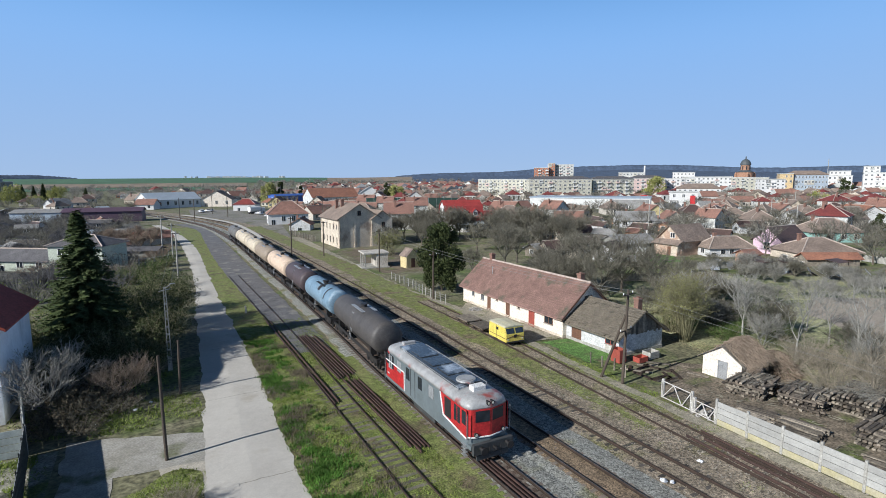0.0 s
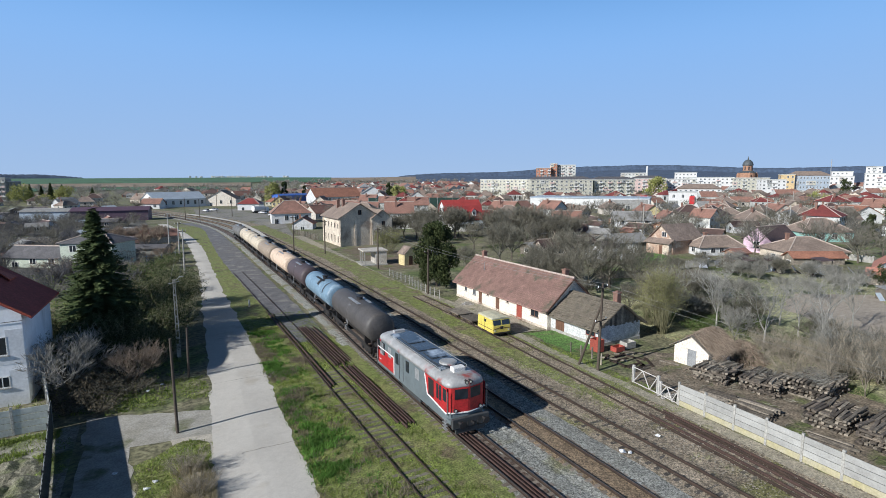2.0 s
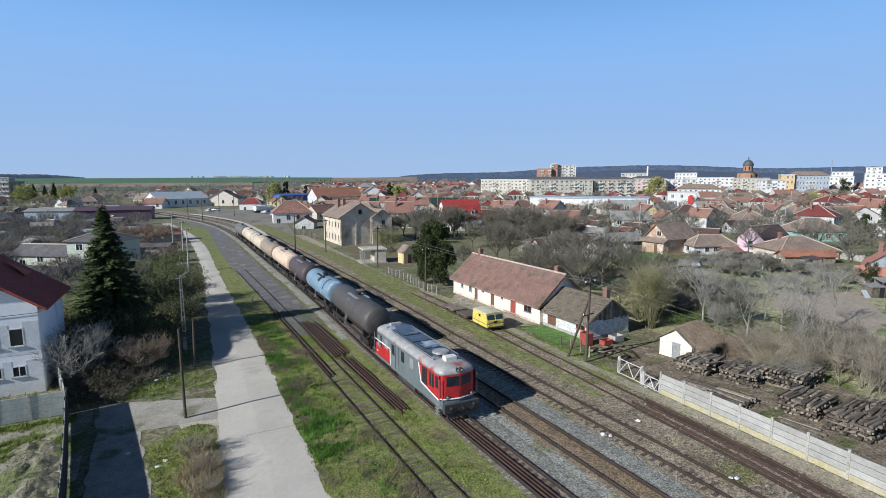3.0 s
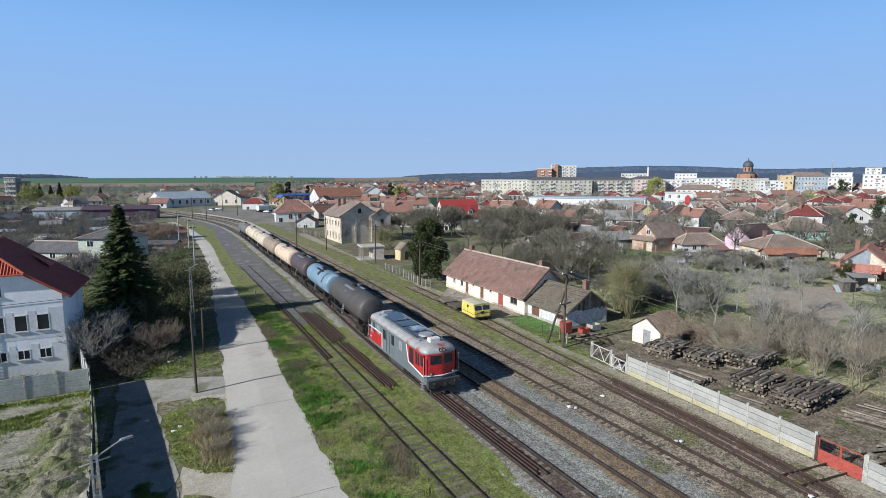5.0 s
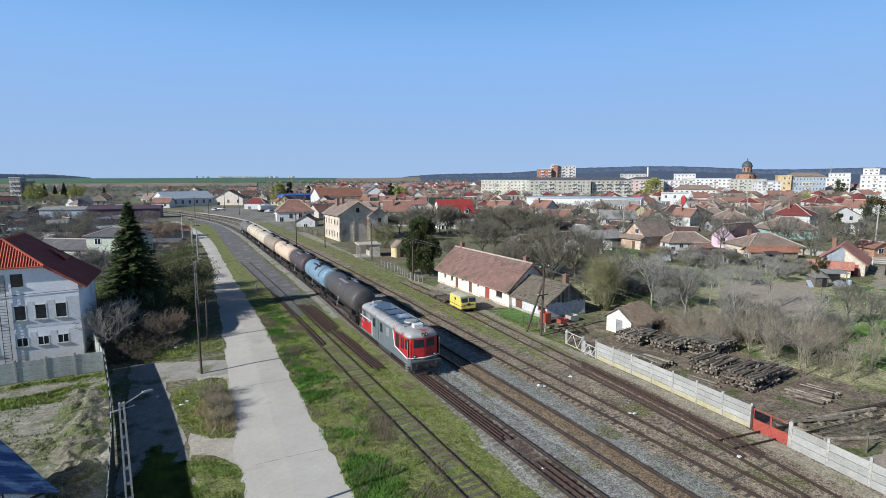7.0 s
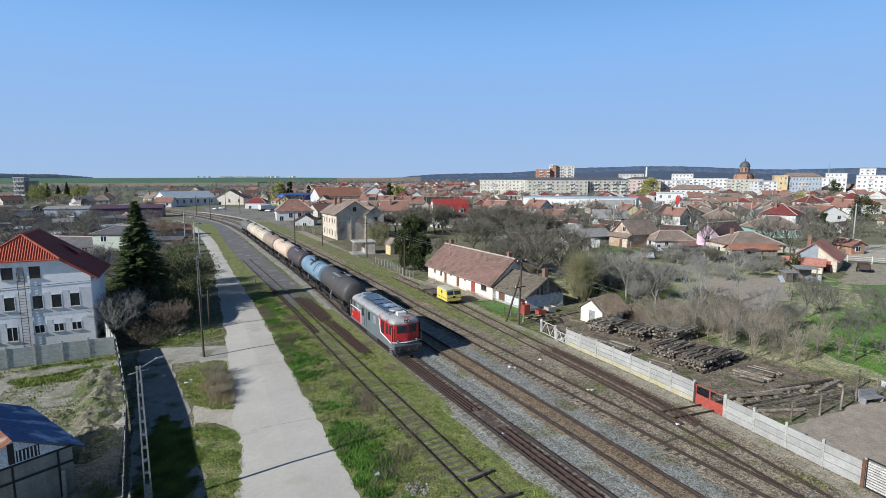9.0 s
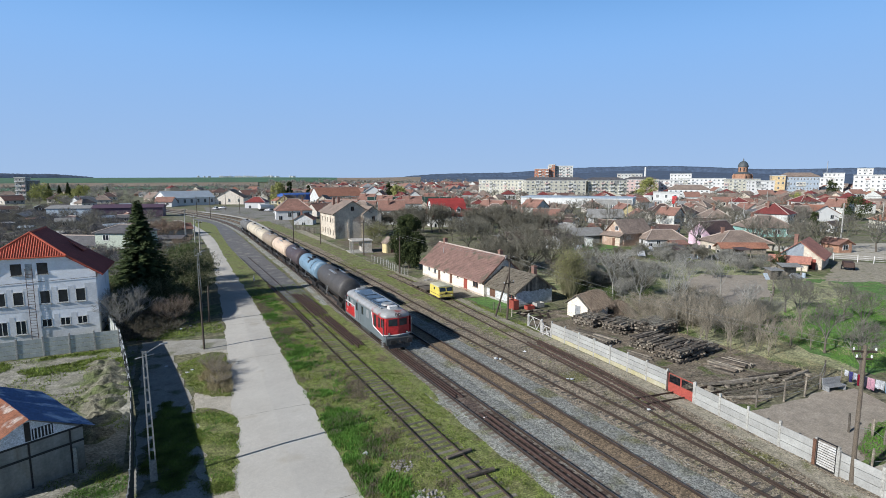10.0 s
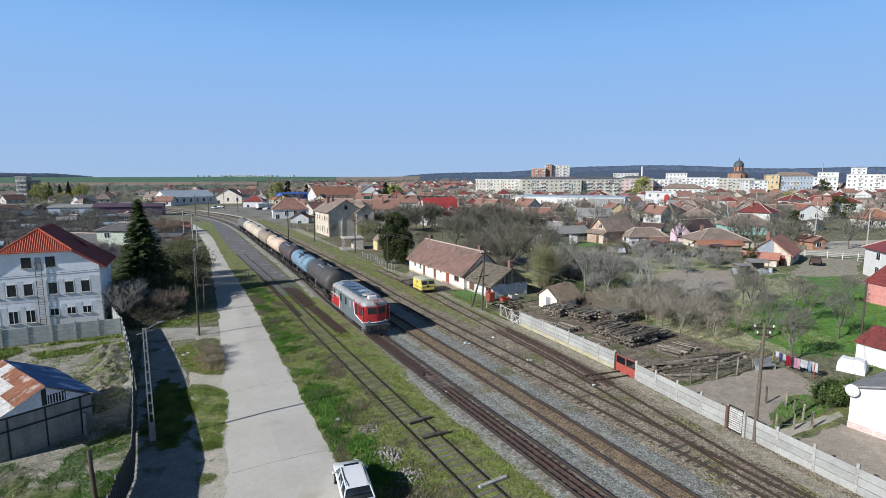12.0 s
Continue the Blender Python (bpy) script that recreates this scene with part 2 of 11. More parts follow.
M["oldwood"] = material("weathered_timber", (0.30, 0.258, 0.205), (0.105, 0.09, 0.073), 0.9, scale=2.5, fine=18, bump=0.4, vary=0.6)
M["tarred"] = material("tarred_timber", (0.185, 0.15, 0.115), (0.042, 0.035, 0.031), 0.85, scale=2.5, fine=18, bump=0.4, vary=0.6)
M["wood_pole"] = material("brown_timber_pole", (0.10, 0.078, 0.058), (0.065, 0.05, 0.04), 0.9, scale=3, fine=20, bump=0.3, streak=0.1)
M["pole_grey"] = material("weathered_brown_pole", (0.17, 0.135, 0.10), (0.10, 0.08, 0.06), 0.9, scale=3, fine=20, bump=0.3, streak=0.1)
M["conc_post"] = material("grey_concrete", (0.42, 0.405, 0.37), (0.31, 0.30, 0.27), 0.9, scale=1.2, fine=10, bump=0.25)
M["panel"] = material("cement_fence_panel", (0.41, 0.405, 0.38), (0.33, 0.325, 0.305), 0.9, scale=0.9, fine=12, bump=0.15, vary=0.12, grain=0.12, rugged=0.08)
M["panel_low"] = material("lichen_stained_panel", (0.44, 0.41, 0.33), (0.42, 0.37, 0.19), 0.9, scale=0.9, fine=10, bump=0.15, mix=0.3, grain=0.14, rugged=0.1)
M["panel_blue"] = material("damp_concrete_panel", (0.43, 0.45, 0.425), (0.33, 0.35, 0.33), 0.9, scale=0.9, fine=9, bump=0.1, grain=0.1, rugged=0.1, streak=0.25)
M["plaster"] = material("cream_plaster", (0.80, 0.72, 0.62), (0.72, 0.63, 0.53), 0.9, scale=0.5, fine=7, bump=0.1, spots=(0.60, 0.50, 0.42), spot_scale=0.45, spot_cut=0.66)
M["plaster_grey"] = material("limewashed_plaster", (0.62, 0.62, 0.62), (0.50, 0.50, 0.50), 0.9, scale=0.8, fine=8, bump=0.15, spots=(0.42, 0.40, 0.37), spot_scale=0.5, spot_cut=0.66)
M["white"] = material("white_plaster", (0.70, 0.69, 0.67), (0.64, 0.63, 0.61), 0.9, scale=0.4, fine=6, bump=0.06, grain=0.06, rugged=0.05)
M["stucco_old"] = material("stained_old_stucco", (0.66, 0.57, 0.46), (0.50, 0.43, 0.35), 0.95, scale=0.35, fine=5, bump=0.2, spots=(0.32, 0.25, 0.20), spot_scale=0.3, spot_cut=0.6)
M["pink"] = material("pink_plaster", (0.72, 0.53, 0.62), (0.66, 0.47, 0.56), 0.9, scale=0.4, bump=0.05)
M["green_pl"] = material("pale_green_plaster", (0.50, 0.545, 0.45), (0.44, 0.48, 0.40), 0.9, scale=0.4, bump=0.05)
M["teal_pl"] = material("teal_plaster", (0.30, 0.52, 0.46), (0.25, 0.44, 0.40), 0.9, scale=0.4, bump=0.05)
M["yellow_pl"] = material("ochre_plaster", (0.66, 0.55, 0.30), (0.58, 0.48, 0.26), 0.9, scale=0.4, bump=0.05)
M["orange_pl"] = material("orange_plaster", (0.44, 0.20, 0.13), (0.36, 0.165, 0.11), 0.9, scale=0.4, bump=0.05)
M["brick_pl"] = material("rough_brickwork", (0.42, 0.24, 0.155), (0.33, 0.18, 0.12), 0.95, scale=1.0, fine=5, bump=0.3)
M["brick_old"] = material("patched_pale_brickwork", (0.46, 0.33, 0.25), (0.36, 0.235, 0.17), 0.95, scale=0.6, fine=5, bump=0.3, spots=(0.55, 0.47, 0.38), spot_scale=0.5, spot_cut=0.55)
M["flat_cream"] = material("cream_render", (0.56, 0.54, 0.45), (0.48, 0.46, 0.38), 0.9, scale=0.12, fine=3, bump=0.03)
M["flat_grey"] = material("grey_render", (0.58, 0.58, 0.55), (0.50, 0.50, 0.47), 0.9, scale=0.12, fine=3, bump=0.03)
M["flat_pink"] = material("rose_render", (0.66, 0.50, 0.46), (0.60, 0.45, 0.41), 0.9, scale=0.12, fine=3, bump=0.03)
M["tile_old"] = material("weathered_clay_tile", (0.37, 0.225, 0.185), (0.25, 0.15, 0.125), 0.9, scale=0.9, fine=9, bump=0.4, vary=0.35, spots=(0.16, 0.14, 0.10), spot_scale=0.7, spot_cut=0.62)
M["tile_grey"] = material("mossy_grey_tile", (0.235, 0.20, 0.155), (0.15, 0.13, 0.10), 0.95, scale=1.3, fine=9, bump=0.5, vary=0.45)
M["tile_ridge"] = material("mortared_ridge", (0.52, 0.44, 0.38), (0.40, 0.32, 0.27), 0.9, scale=2, fine=9, bump=0.3)
M["roof_brown"] = material("brown_tile_roof", (0.275, 0.212, 0.172), (0.185, 0.142, 0.118), 0.9, scale=0.35, fine=4, bump=0.35)
M["roof_red"] = material("red_metal_roof", (0.25, 0.058, 0.052), (0.20, 0.05, 0.045), 0.5, scale=0.3, fine=3, bump=0.1)
M["roof_orange"] = material("orange_tile_roof", (0.36, 0.165, 0.105), (0.25, 0.115, 0.078), 0.85, scale=0.35, fine=4, bump=0.35)
M["roof_cottage"] = material("salmon_red_tile_roof", (0.46, 0.205, 0.15), (0.35, 0.155, 0.115), 0.85, scale=0.35, fine=4, bump=0.35)
M["roof_terra"] = material("terracotta_roof", (0.31, 0.165, 0.125), (0.215, 0.118, 0.092), 0.85, scale=0.35, fine=4, bump=0.35)
M["roof_grey"] = material("grey_sheet_roof", (0.30, 0.30, 0.29), (0.22, 0.21, 0.20), 0.7, scale=0.4, fine=4, bump=0.15)
M["roof_dark"] = material("dark_brown_roof", (0.115, 0.075, 0.065), (0.085, 0.055, 0.05), 0.6, scale=0.4, fine=4, bump=0.15)
M["roof_wine"] = material("dark_wine_roof", (0.20, 0.045, 0.04), (0.15, 0.036, 0.034), 0.9, scale=0.4, fine=4, bump=0.1)
M["roof_bluegrey"] = material("blue_grey_sheet_roof", (0.40, 0.46, 0.52), (0.33, 0.385, 0.44), 0.5, scale=0.3, bump=0.05)
# darker version of the hip's tile, with the slope's shade in its colour
M["roof_maroon"] = material("maroon_tile_roof", (0.33, 0.07, 0.055), (0.25, 0.055, 0.045), 0.9, scale=0.5, fine=8, bump=0.25)
M["tile_new"] = material("bright_pantile", (0.48, 0.095, 0.05), (0.40, 0.08, 0.042), 0.7, scale=0.5, fine=8, bump=0.15)
M["glass"] = material("dark_window_glass", (0.025, 0.032, 0.042), (0.02, 0.025, 0.03), 0.12, scale=0.6, fine=2, bump=0.0)
M["glass_pale"] = material("curtained_window_glass", (0.10, 0.112, 0.125), (0.06, 0.068, 0.078), 0.25, scale=0.3, fine=2, bump=0.0)
M["frame_white"] = material("white_window_frame", (0.75, 0.74, 0.71), (0.68, 0.66, 0.62), 0.6, scale=2, bump=0.02)
M["brownwood"] = material("brown_painted_wood", (0.17, 0.085, 0.05), (0.12, 0.06, 0.04), 0.7, scale=2, bump=0.15)
M["reddoor"] = material("red_brown_paint", (0.34, 0.075, 0.05), (0.27, 0.06, 0.045), 0.6, scale=2, bump=0.1)
M["brick"] = material("brick", (0.27, 0.15, 0.115), (0.19, 0.11, 0.085), 0.9, scale=3, fine=14, bump=0.4)
M["orange_gate"] = material("orange_red_paint", (0.40, 0.082, 0.058), (0.33, 0.07, 0.055), 0.55, scale=1.2, bump=0.08, spots=(0.27, 0.09, 0.05), spot_scale=1.5, spot_cut=0.66)
M["whitemetal"] = material("chalky_white_paint", (0.60, 0.59, 0.56), (0.44, 0.41, 0.37), 0.6, scale=2, bump=0.1)
M["galv"] = material("grey_steel", (0.42, 0.43, 0.44), (0.33, 0.34, 0.35), 0.5, 0.4, scale=2, bump=0.05)
M["black"] = material("black_steel", (0.022, 0.022, 0.024), (0.035, 0.03, 0.028), 0.6, 0.2, scale=1.5, bump=0.08)
M["rubber"] = material("black_rubber", (0.018, 0.018, 0.018), None, 0.85, bump=0.05)
M["insul"] = material("white_porcelain", (0.82, 0.83, 0.83), (0.76, 0.77, 0.77), 0.25, bump=0.0)
# lane side of the fence: the dark tone includes its shade
M["darkfence"] = material("dark_green_sheet_fence", (0.028, 0.04, 0.042), (0.02, 0.03, 0.034), 0.55, 0.2, scale=1.0, bump=0.05)
M["hedge_needle"] = leafy("spruce_needles", (0.038, 0.06, 0.022), (0.10, 0.13, 0.05))
M["juniper"] = leafy("evergreen_leaves", (0.026, 0.04, 0.013), (0.07, 0.085, 0.03))
M["willow"] = leafy("young_spring_leaves", (0.19, 0.195, 0.065), (0.30, 0.30, 0.12))
M["bark"] = leafy("grey_brown_twigs", (0.22, 0.205, 0.18), (0.39, 0.37, 0.33))
M["bark_pale"] = leafy("pale_grey_twigs", (0.24, 0.232, 0.208), (0.42, 0.405, 0.362))
M["bark_red"] = leafy("russet_twigs", (0.20, 0.145, 0.105), (0.36, 0.29, 0.225))
M["bark_green"] = leafy("mossy_twigs", (0.18, 0.172, 0.095), (0.31, 0.285, 0.175))
M["spring_leaf"] = leafy("yellow_green_spring_leaves", (0.23, 0.245, 0.075), (0.36, 0.36, 0.13))
M["bramble_leaf"] = leafy("withered_bramble_leaves", (0.045, 0.04, 0.026), (0.13, 0.105, 0.07))
M["trunk"] = material("tree_bark", (0.15, 0.125, 0.10), (0.09, 0.075, 0.06), 0.95, scale=4, fine=14, bump=0.5)
M["blade"] = leafy("grass_blades", (0.12, 0.185, 0.03), (0.25, 0.29, 0.075), 0.45)
M["blade_green"] = leafy("lush_grass_blades", (0.062, 0.16, 0.022), (0.125, 0.245, 0.045), 0.4)
M["blade_dry"] = leafy("dry_grass_blades", (0.24, 0.20, 0.11), (0.42, 0.36, 0.22), 0.35)
M["stone"] = leafy("loose_stones", (0.20, 0.185, 0.165), (0.42, 0.40, 0.37), 0.2)
M["litter"] = material("white_litter", (0.78, 0.79, 0.80), (0.62, 0.64, 0.66), 0.6, bump=0.1)
M["ballast_oily"] = material("oily_dark_ballast", (0.15, 0.105, 0.08), (0.085, 0.062, 0.05), 0.9, scale=0.9, fine=20.0, bump=0.8, grain=0.4, rugged=0.3, stones=13.0)
M["joint"] = material("dirt_filled_joint", (0.25, 0.23, 0.19), (0.16, 0.15, 0.12), 0.95, bump=0.1)
M["yard_pale"] = material("churned_pale_earth", (0.33, 0.312, 0.265), (0.225, 0.215, 0.165), 0.95, scale=0.4, fine=6.0, bump=0.5, spots=(0.10, 0.125, 0.04), spot_scale=0.3, spot_cut=0.56, grain=0.45, rugged=0.3)
M["shoulder"] = material("dusty_road_shoulder", (0.50, 0.455, 0.38), (0.38, 0.345, 0.28), 0.95, scale=0.6, fine=9.0, bump=0.2, spots=(0.24, 0.22, 0.14), spot_scale=0.5, spot_cut=0.62, grain=0.22, rugged=0.14)
M["station_gravel"] = material("dusty_station_gravel", (0.25, 0.235, 0.205), (0.165, 0.155, 0.135), 0.95, scale=0.12, fine=5.0, bump=0.4, spots=(0.13, 0.14, 0.07), spot_scale=0.1, spot_cut=0.6, grain=0.4, rugged=0.3)
# light counterpart of the fence sheet, coloured as its sunlit yard side
M["fence_sunlit"] = material("pale_blue_grey_primer", (0.50, 0.55, 0.58), (0.40, 0.45, 0.48), 0.7, scale=0.8, bump=0.05)
M["coral_pl"] = material("coral_plaster", (0.66, 0.29, 0.25), (0.58, 0.25, 0.215), 0.9, scale=0.4, bump=0.05)
M["grass_dull"] = material("dull_old_grass", (0.35, 0.335, 0.20), (0.25, 0.262, 0.13), 0.95, scale=0.12, fine=5.0, bump=0.5, spots=(0.10, 0.135, 0.04), spot_scale=0.15, spot_cut=0.54, grain=0.6, rugged=0.38)
M["wire"] = material("dull_wire", (0.26, 0.26, 0.25), (0.20, 0.20, 0.19), 0.6, bump=0.0)
M["bark_dark"] = leafy("dark_bare_twigs", (0.115, 0.105, 0.08), (0.25, 0.235, 0.185))
M["office_white"] = material("weathered_white_render", (0.86, 0.87, 0.89), (0.80, 0.81, 0.83), 0.9, scale=0.4, fine=6, bump=0.05, grain=0.05, rugged=0.06, spots=(0.62, 0.63, 0.64), spot_scale=0.35, spot_cut=0.64, streak=0.4)
M["dark_wall"] = material("weathered_grey_sheet_wall", (0.30, 0.295, 0.265), (0.20, 0.197, 0.178), 0.85, scale=0.9, fine=8, bump=0.1, grain=0.12, rugged=0.14, streak=0.15, spots=(0.15, 0.11, 0.075), spot_scale=0.9, spot_cut=0.62)
M["office_grey"] = material("bare_cement_render", (0.70, 0.71, 0.725), (0.61, 0.62, 0.635), 0.9, scale=0.5, fine=6, bump=0.06, grain=0.08, rugged=0.08)
M["dirty_steel"] = material("grimy_dark_steel", (0.075, 0.08, 0.082), (0.04, 0.042, 0.044), 0.7, 0.1, scale=1.2, fine=9, bump=0.05, grain=0.15)
M["roof_bright"] = material("bright_red_tile_roof", (0.36, 0.045, 0.04), (0.28, 0.04, 0.037), 0.75, scale=0.3, fine=4, bump=0.15)
M["twig_mid"] = leafy("grey_scrub_twigs", (0.17, 0.163, 0.142), (0.36, 0.348, 0.31))
M["twig_slate"] = leafy("slate_grey_twigs", (0.075, 0.073, 0.078), (0.17, 0.165, 0.17))
M["bark_mid"] = leafy("grey_brown_fruit_wood", (0.12, 0.11, 0.09), (0.26, 0.245, 0.205))
M["straw_stem"] = leafy("straw_coloured_stems", (0.21, 0.182, 0.138), (0.43, 0.375, 0.295))
M["roof_slate"] = material("faded_slate_grey_roof", (0.135, 0.13, 0.135), (0.085, 0.082, 0.088), 0.8, scale=0.5, fine=5, bump=0.2)
M["garden_earth"] = material("dark_garden_earth", (0.15, 0.14, 0.122), (0.082, 0.08, 0.07), 0.95, scale=0.16, fine=3.0, bump=0.5, spots=(0.10, 0.115, 0.05), spot_scale=0.12, spot_cut=0.6, grain=0.6, rugged=0.4)
M["stucco_pale"] = material("dull_pale_stucco", (0.56, 0.52, 0.46), (0.45, 0.41, 0.36), 0.9, scale=0.4, fine=6, bump=0.08, spots=(0.36, 0.31, 0.26), spot_scale=0.4, spot_cut=0.64)
M["soil_brown"] = material("bare_brown_earth", (0.20, 0.155, 0.11), (0.13, 0.105, 0.07), 0.95, scale=0.4, fine=5.0, bump=0.4, spots=(0.12, 0.13, 0.05), spot_scale=0.3, spot_cut=0.58, grain=0.4, rugged=0.3)
M["garden_leaf"] = leafy("garden_shrub_leaves", (0.04, 0.075, 0.018), (0.11, 0.16, 0.045))
M["blade_brown"] = leafy("brown_grey_dead_weeds", (0.13, 0.108, 0.078), (0.24, 0.20, 0.145), 0.2)
M["blade_lawn"] = leafy("lawn_grass_blades", (0.075, 0.178, 0.028), (0.145, 0.26, 0.055), 0.3)
M["flat_ochre"] = material("pale_ochre_render", (0.66, 0.50, 0.28), (0.58, 0.43, 0.24), 0.9, scale=0.12, fine=3, bump=0.03)

# ---- ground and far country ----
def sheet(name, pts, z, mat, label="", nx=1, thick=0.0):
    """A flat patch of ground with an outline pts."""
    bm = B()
    poly(bm, [(x, y, z) for x, y in pts])
    ob = new(name, mesh_of(name, bm, mat))
    return tagged(ob, label, "", "", "structure")


def wobble(pts, amp, step=0.8, seed=1):
    """An outline with an irregular, frayed edge."""
    rr, out = random.Random(seed), []
    for i, (x, y) in enumerate(pts):
        x2, y2 = pts[(i + 1) % len(pts)]
        k = max(1, int(math.hypot(x2 - x, y2 - y) / step))
        for j in range(k):
            u = j / k
            out.append((x + (x2 - x) * u + rr.uniform(-amp, amp), y + (y2 - y) * u + rr.uniform(-amp, amp)))
    return out


def ground_height(x, y):
    r = math.hypot(x, y)
    a = math.atan2(x, y)
    far = max(0.0, min(1.0, (r - 900) / 1600))
    far = far * far * (3 - 2 * far)
    hill = 16 + 10 * math.sin(a * 3 + 0.6) + 7 * math.sin(a * 7 + 2) + 3 * math.sin(a * 17)
    plain = max(0.0, min(1.0, (a - 0.22) / 0.22))          # level wheat land up the line, hills beyond the town
    hill = (1 - plain) * (18 + 1.2 * math.sin(a * 9)) + plain * hill
    hill += 24 * max(0.0, min(1.0, (a - 0.62) / 0.25))
    return far * hill


bm = B()
rings = [0.0, 60, 140, 300, 600, 900, 1100, 1300, 1500, 1800, 2100, 2500, 3000, 3800]
prev = None
for r in rings:
    row = [bm.verts.new((r * math.sin(a), r * math.cos(a), ground_height(r * math.sin(a), r * math.cos(a)))) for a in [2 * math.pi * i / 160 for i in range(160)]] if r else [bm.verts.new((0, 0, 0))]
    if prev:
        for i in range(160):
            if len(prev) == 1:
                bm.faces.new((prev[0], row[i], row[(i + 1) % 160]))
            else:
                bm.faces.new((prev[i], row[i], row[(i + 1) % 160], prev[(i + 1) % 160]))
    prev = row
tagged(new("ground", mesh_of("ground", bm, M["soil"], True)), "rough brown and green open ground", kind="structure")

# wheat green shifted towards blue, distance haze mixed into the base colour
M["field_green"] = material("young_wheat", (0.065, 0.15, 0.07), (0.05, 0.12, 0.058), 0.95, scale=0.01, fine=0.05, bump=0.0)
M["field_brown"] = material("ploughed_field", (0.26, 0.19, 0.135), (0.22, 0.175, 0.115), 0.95, scale=0.01, fine=0.05, bump=0.0)
# woodland blue comes from distance haze put into the base colour
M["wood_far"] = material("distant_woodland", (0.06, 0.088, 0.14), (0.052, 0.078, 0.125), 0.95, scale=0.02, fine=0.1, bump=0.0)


def field(name, a0, a1, r0, r1, mat, lift, label):
    """A strip of far land between two bearings (degrees from the tracks) and two distances."""
    bm, n, k = B(), 24, 6
    grid = []
    for i in range(n + 1):
        a = radians(a0 + (a1 - a0) * i / n)
        col = []
        for j in range(k + 1):
            r = r0 + (r1 - r0) * j / k
            x, y = r * math.sin(a), r * math.cos(a)
            col.append(bm.verts.new((x, y, ground_height(x, y) + lift)))
        grid.append(col)
    for i in range(n):
        for j in range(k):
            bm.faces.new((grid[i][j], grid[i + 1][j], grid[i + 1][j + 1], grid[i][j + 1]))
    tagged(new(name, mesh_of(name, bm, mat, True)), label, kind="structure")


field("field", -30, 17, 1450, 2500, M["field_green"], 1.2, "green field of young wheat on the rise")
field("field", -30, 9, 1100, 1440, M["field_brown"], 1.2, "brown ploughed field")
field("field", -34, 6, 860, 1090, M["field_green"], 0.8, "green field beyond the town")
field("field", 17, 26, 1500, 2300, M["field_brown"], 1.2, "brown ploughed slope")
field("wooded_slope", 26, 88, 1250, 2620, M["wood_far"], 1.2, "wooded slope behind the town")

# far wooded ridge, one long uneven mass
def ridge(a0, a1, r, h, depth, mat, label, seed):
    rr, bm, rows = random.Random(seed), B(), []
    n = 220
    for i in range(n + 1):
        u = i / n
        a = radians(a0 + (a1 - a0) * u)
        env = math.sin(math.pi * min(1, max(0, u))) ** 0.5
        zt = h * env * (0.85 + 0.15 * math.sin(u * 9) + 0.06 * math.sin(u * 31)) + rr.uniform(0, 2.2)
        x, y = r * math.sin(a), r * math.cos(a)
        x2, y2 = (r + depth) * math.sin(a), (r + depth) * math.cos(a)
        g = ground_height(x, y)
        rows.append([bm.verts.new((x, y, g - 4)), bm.verts.new((x * 1.004, y * 1.004, g + zt * 0.7)), bm.verts.new(((x + x2) / 2, (y + y2) / 2, g + zt)), bm.verts.new((x2, y2, g - 5))])
    for i in range(n):
        for j in range(3):
            bm.faces.new((rows[i][j], rows[i + 1][j], rows[i + 1][j + 1], rows[i][j + 1]))
    tagged(new("wooded_ridge", mesh_of("wooded_ridge", bm, mat, True)), label, "woods", kind="stuff")


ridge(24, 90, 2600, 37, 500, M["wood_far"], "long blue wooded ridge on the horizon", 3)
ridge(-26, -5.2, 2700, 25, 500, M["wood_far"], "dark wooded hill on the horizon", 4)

# ---- road, lanes, verges ----
ROAD_L = [(-60, -4.5), (-20, -1.6), (2, 0.5), (10, 1.3), (18, 2.0), (31, 3.0), (48, 4.2), (76, 5.8), (92, 6.9), (130, 7.8), (170, 7.0), (215, 2.0)]
ROAD_R = [(-60, 2.8), (-20, 4.8), (2, 6.6), (10, 6.9), (20, 7.3), (37, 8.0), (52, 8.6), (72, 8.9), (100, 9.6), (135, 10.6), (170, 9.4), (215, 5.0)]


def strip(name, left, right, z, mat, label, y0, y1, step=1.0, fray=0.0, seed=2, kind="structure", crown=0.0):
    rr, bm, prev = random.Random(seed), B(), None
    y = y0
    while y <= y1 + 1e-6:
        da = fray * (1.7 * noise.noise(Vector((y * 0.3, seed, 0))) + 0.9 * noise.noise(Vector((y * 1.1, seed, 5))))
        db = fray * (1.7 * noise.noise(Vector((y * 0.3, seed, 9))) + 0.9 * noise.noise(Vector((y * 1.1, seed, 13))))
        a, b = smooth_line(left, y) + da, smooth_line(right, y) + db
        row = [bm.verts.new((a, y, z)), bm.verts.new(((a + b) / 2, y, z + crown)), bm.verts.new((b, y, z))]
        if prev:
            for j in range(2):
                bm.faces.new((prev[j], prev[j + 1], row[j + 1], row[j]))
        prev = row
        y += step
    return tagged(new(name, mesh_of(name, bm, mat)), label, kind=kind)


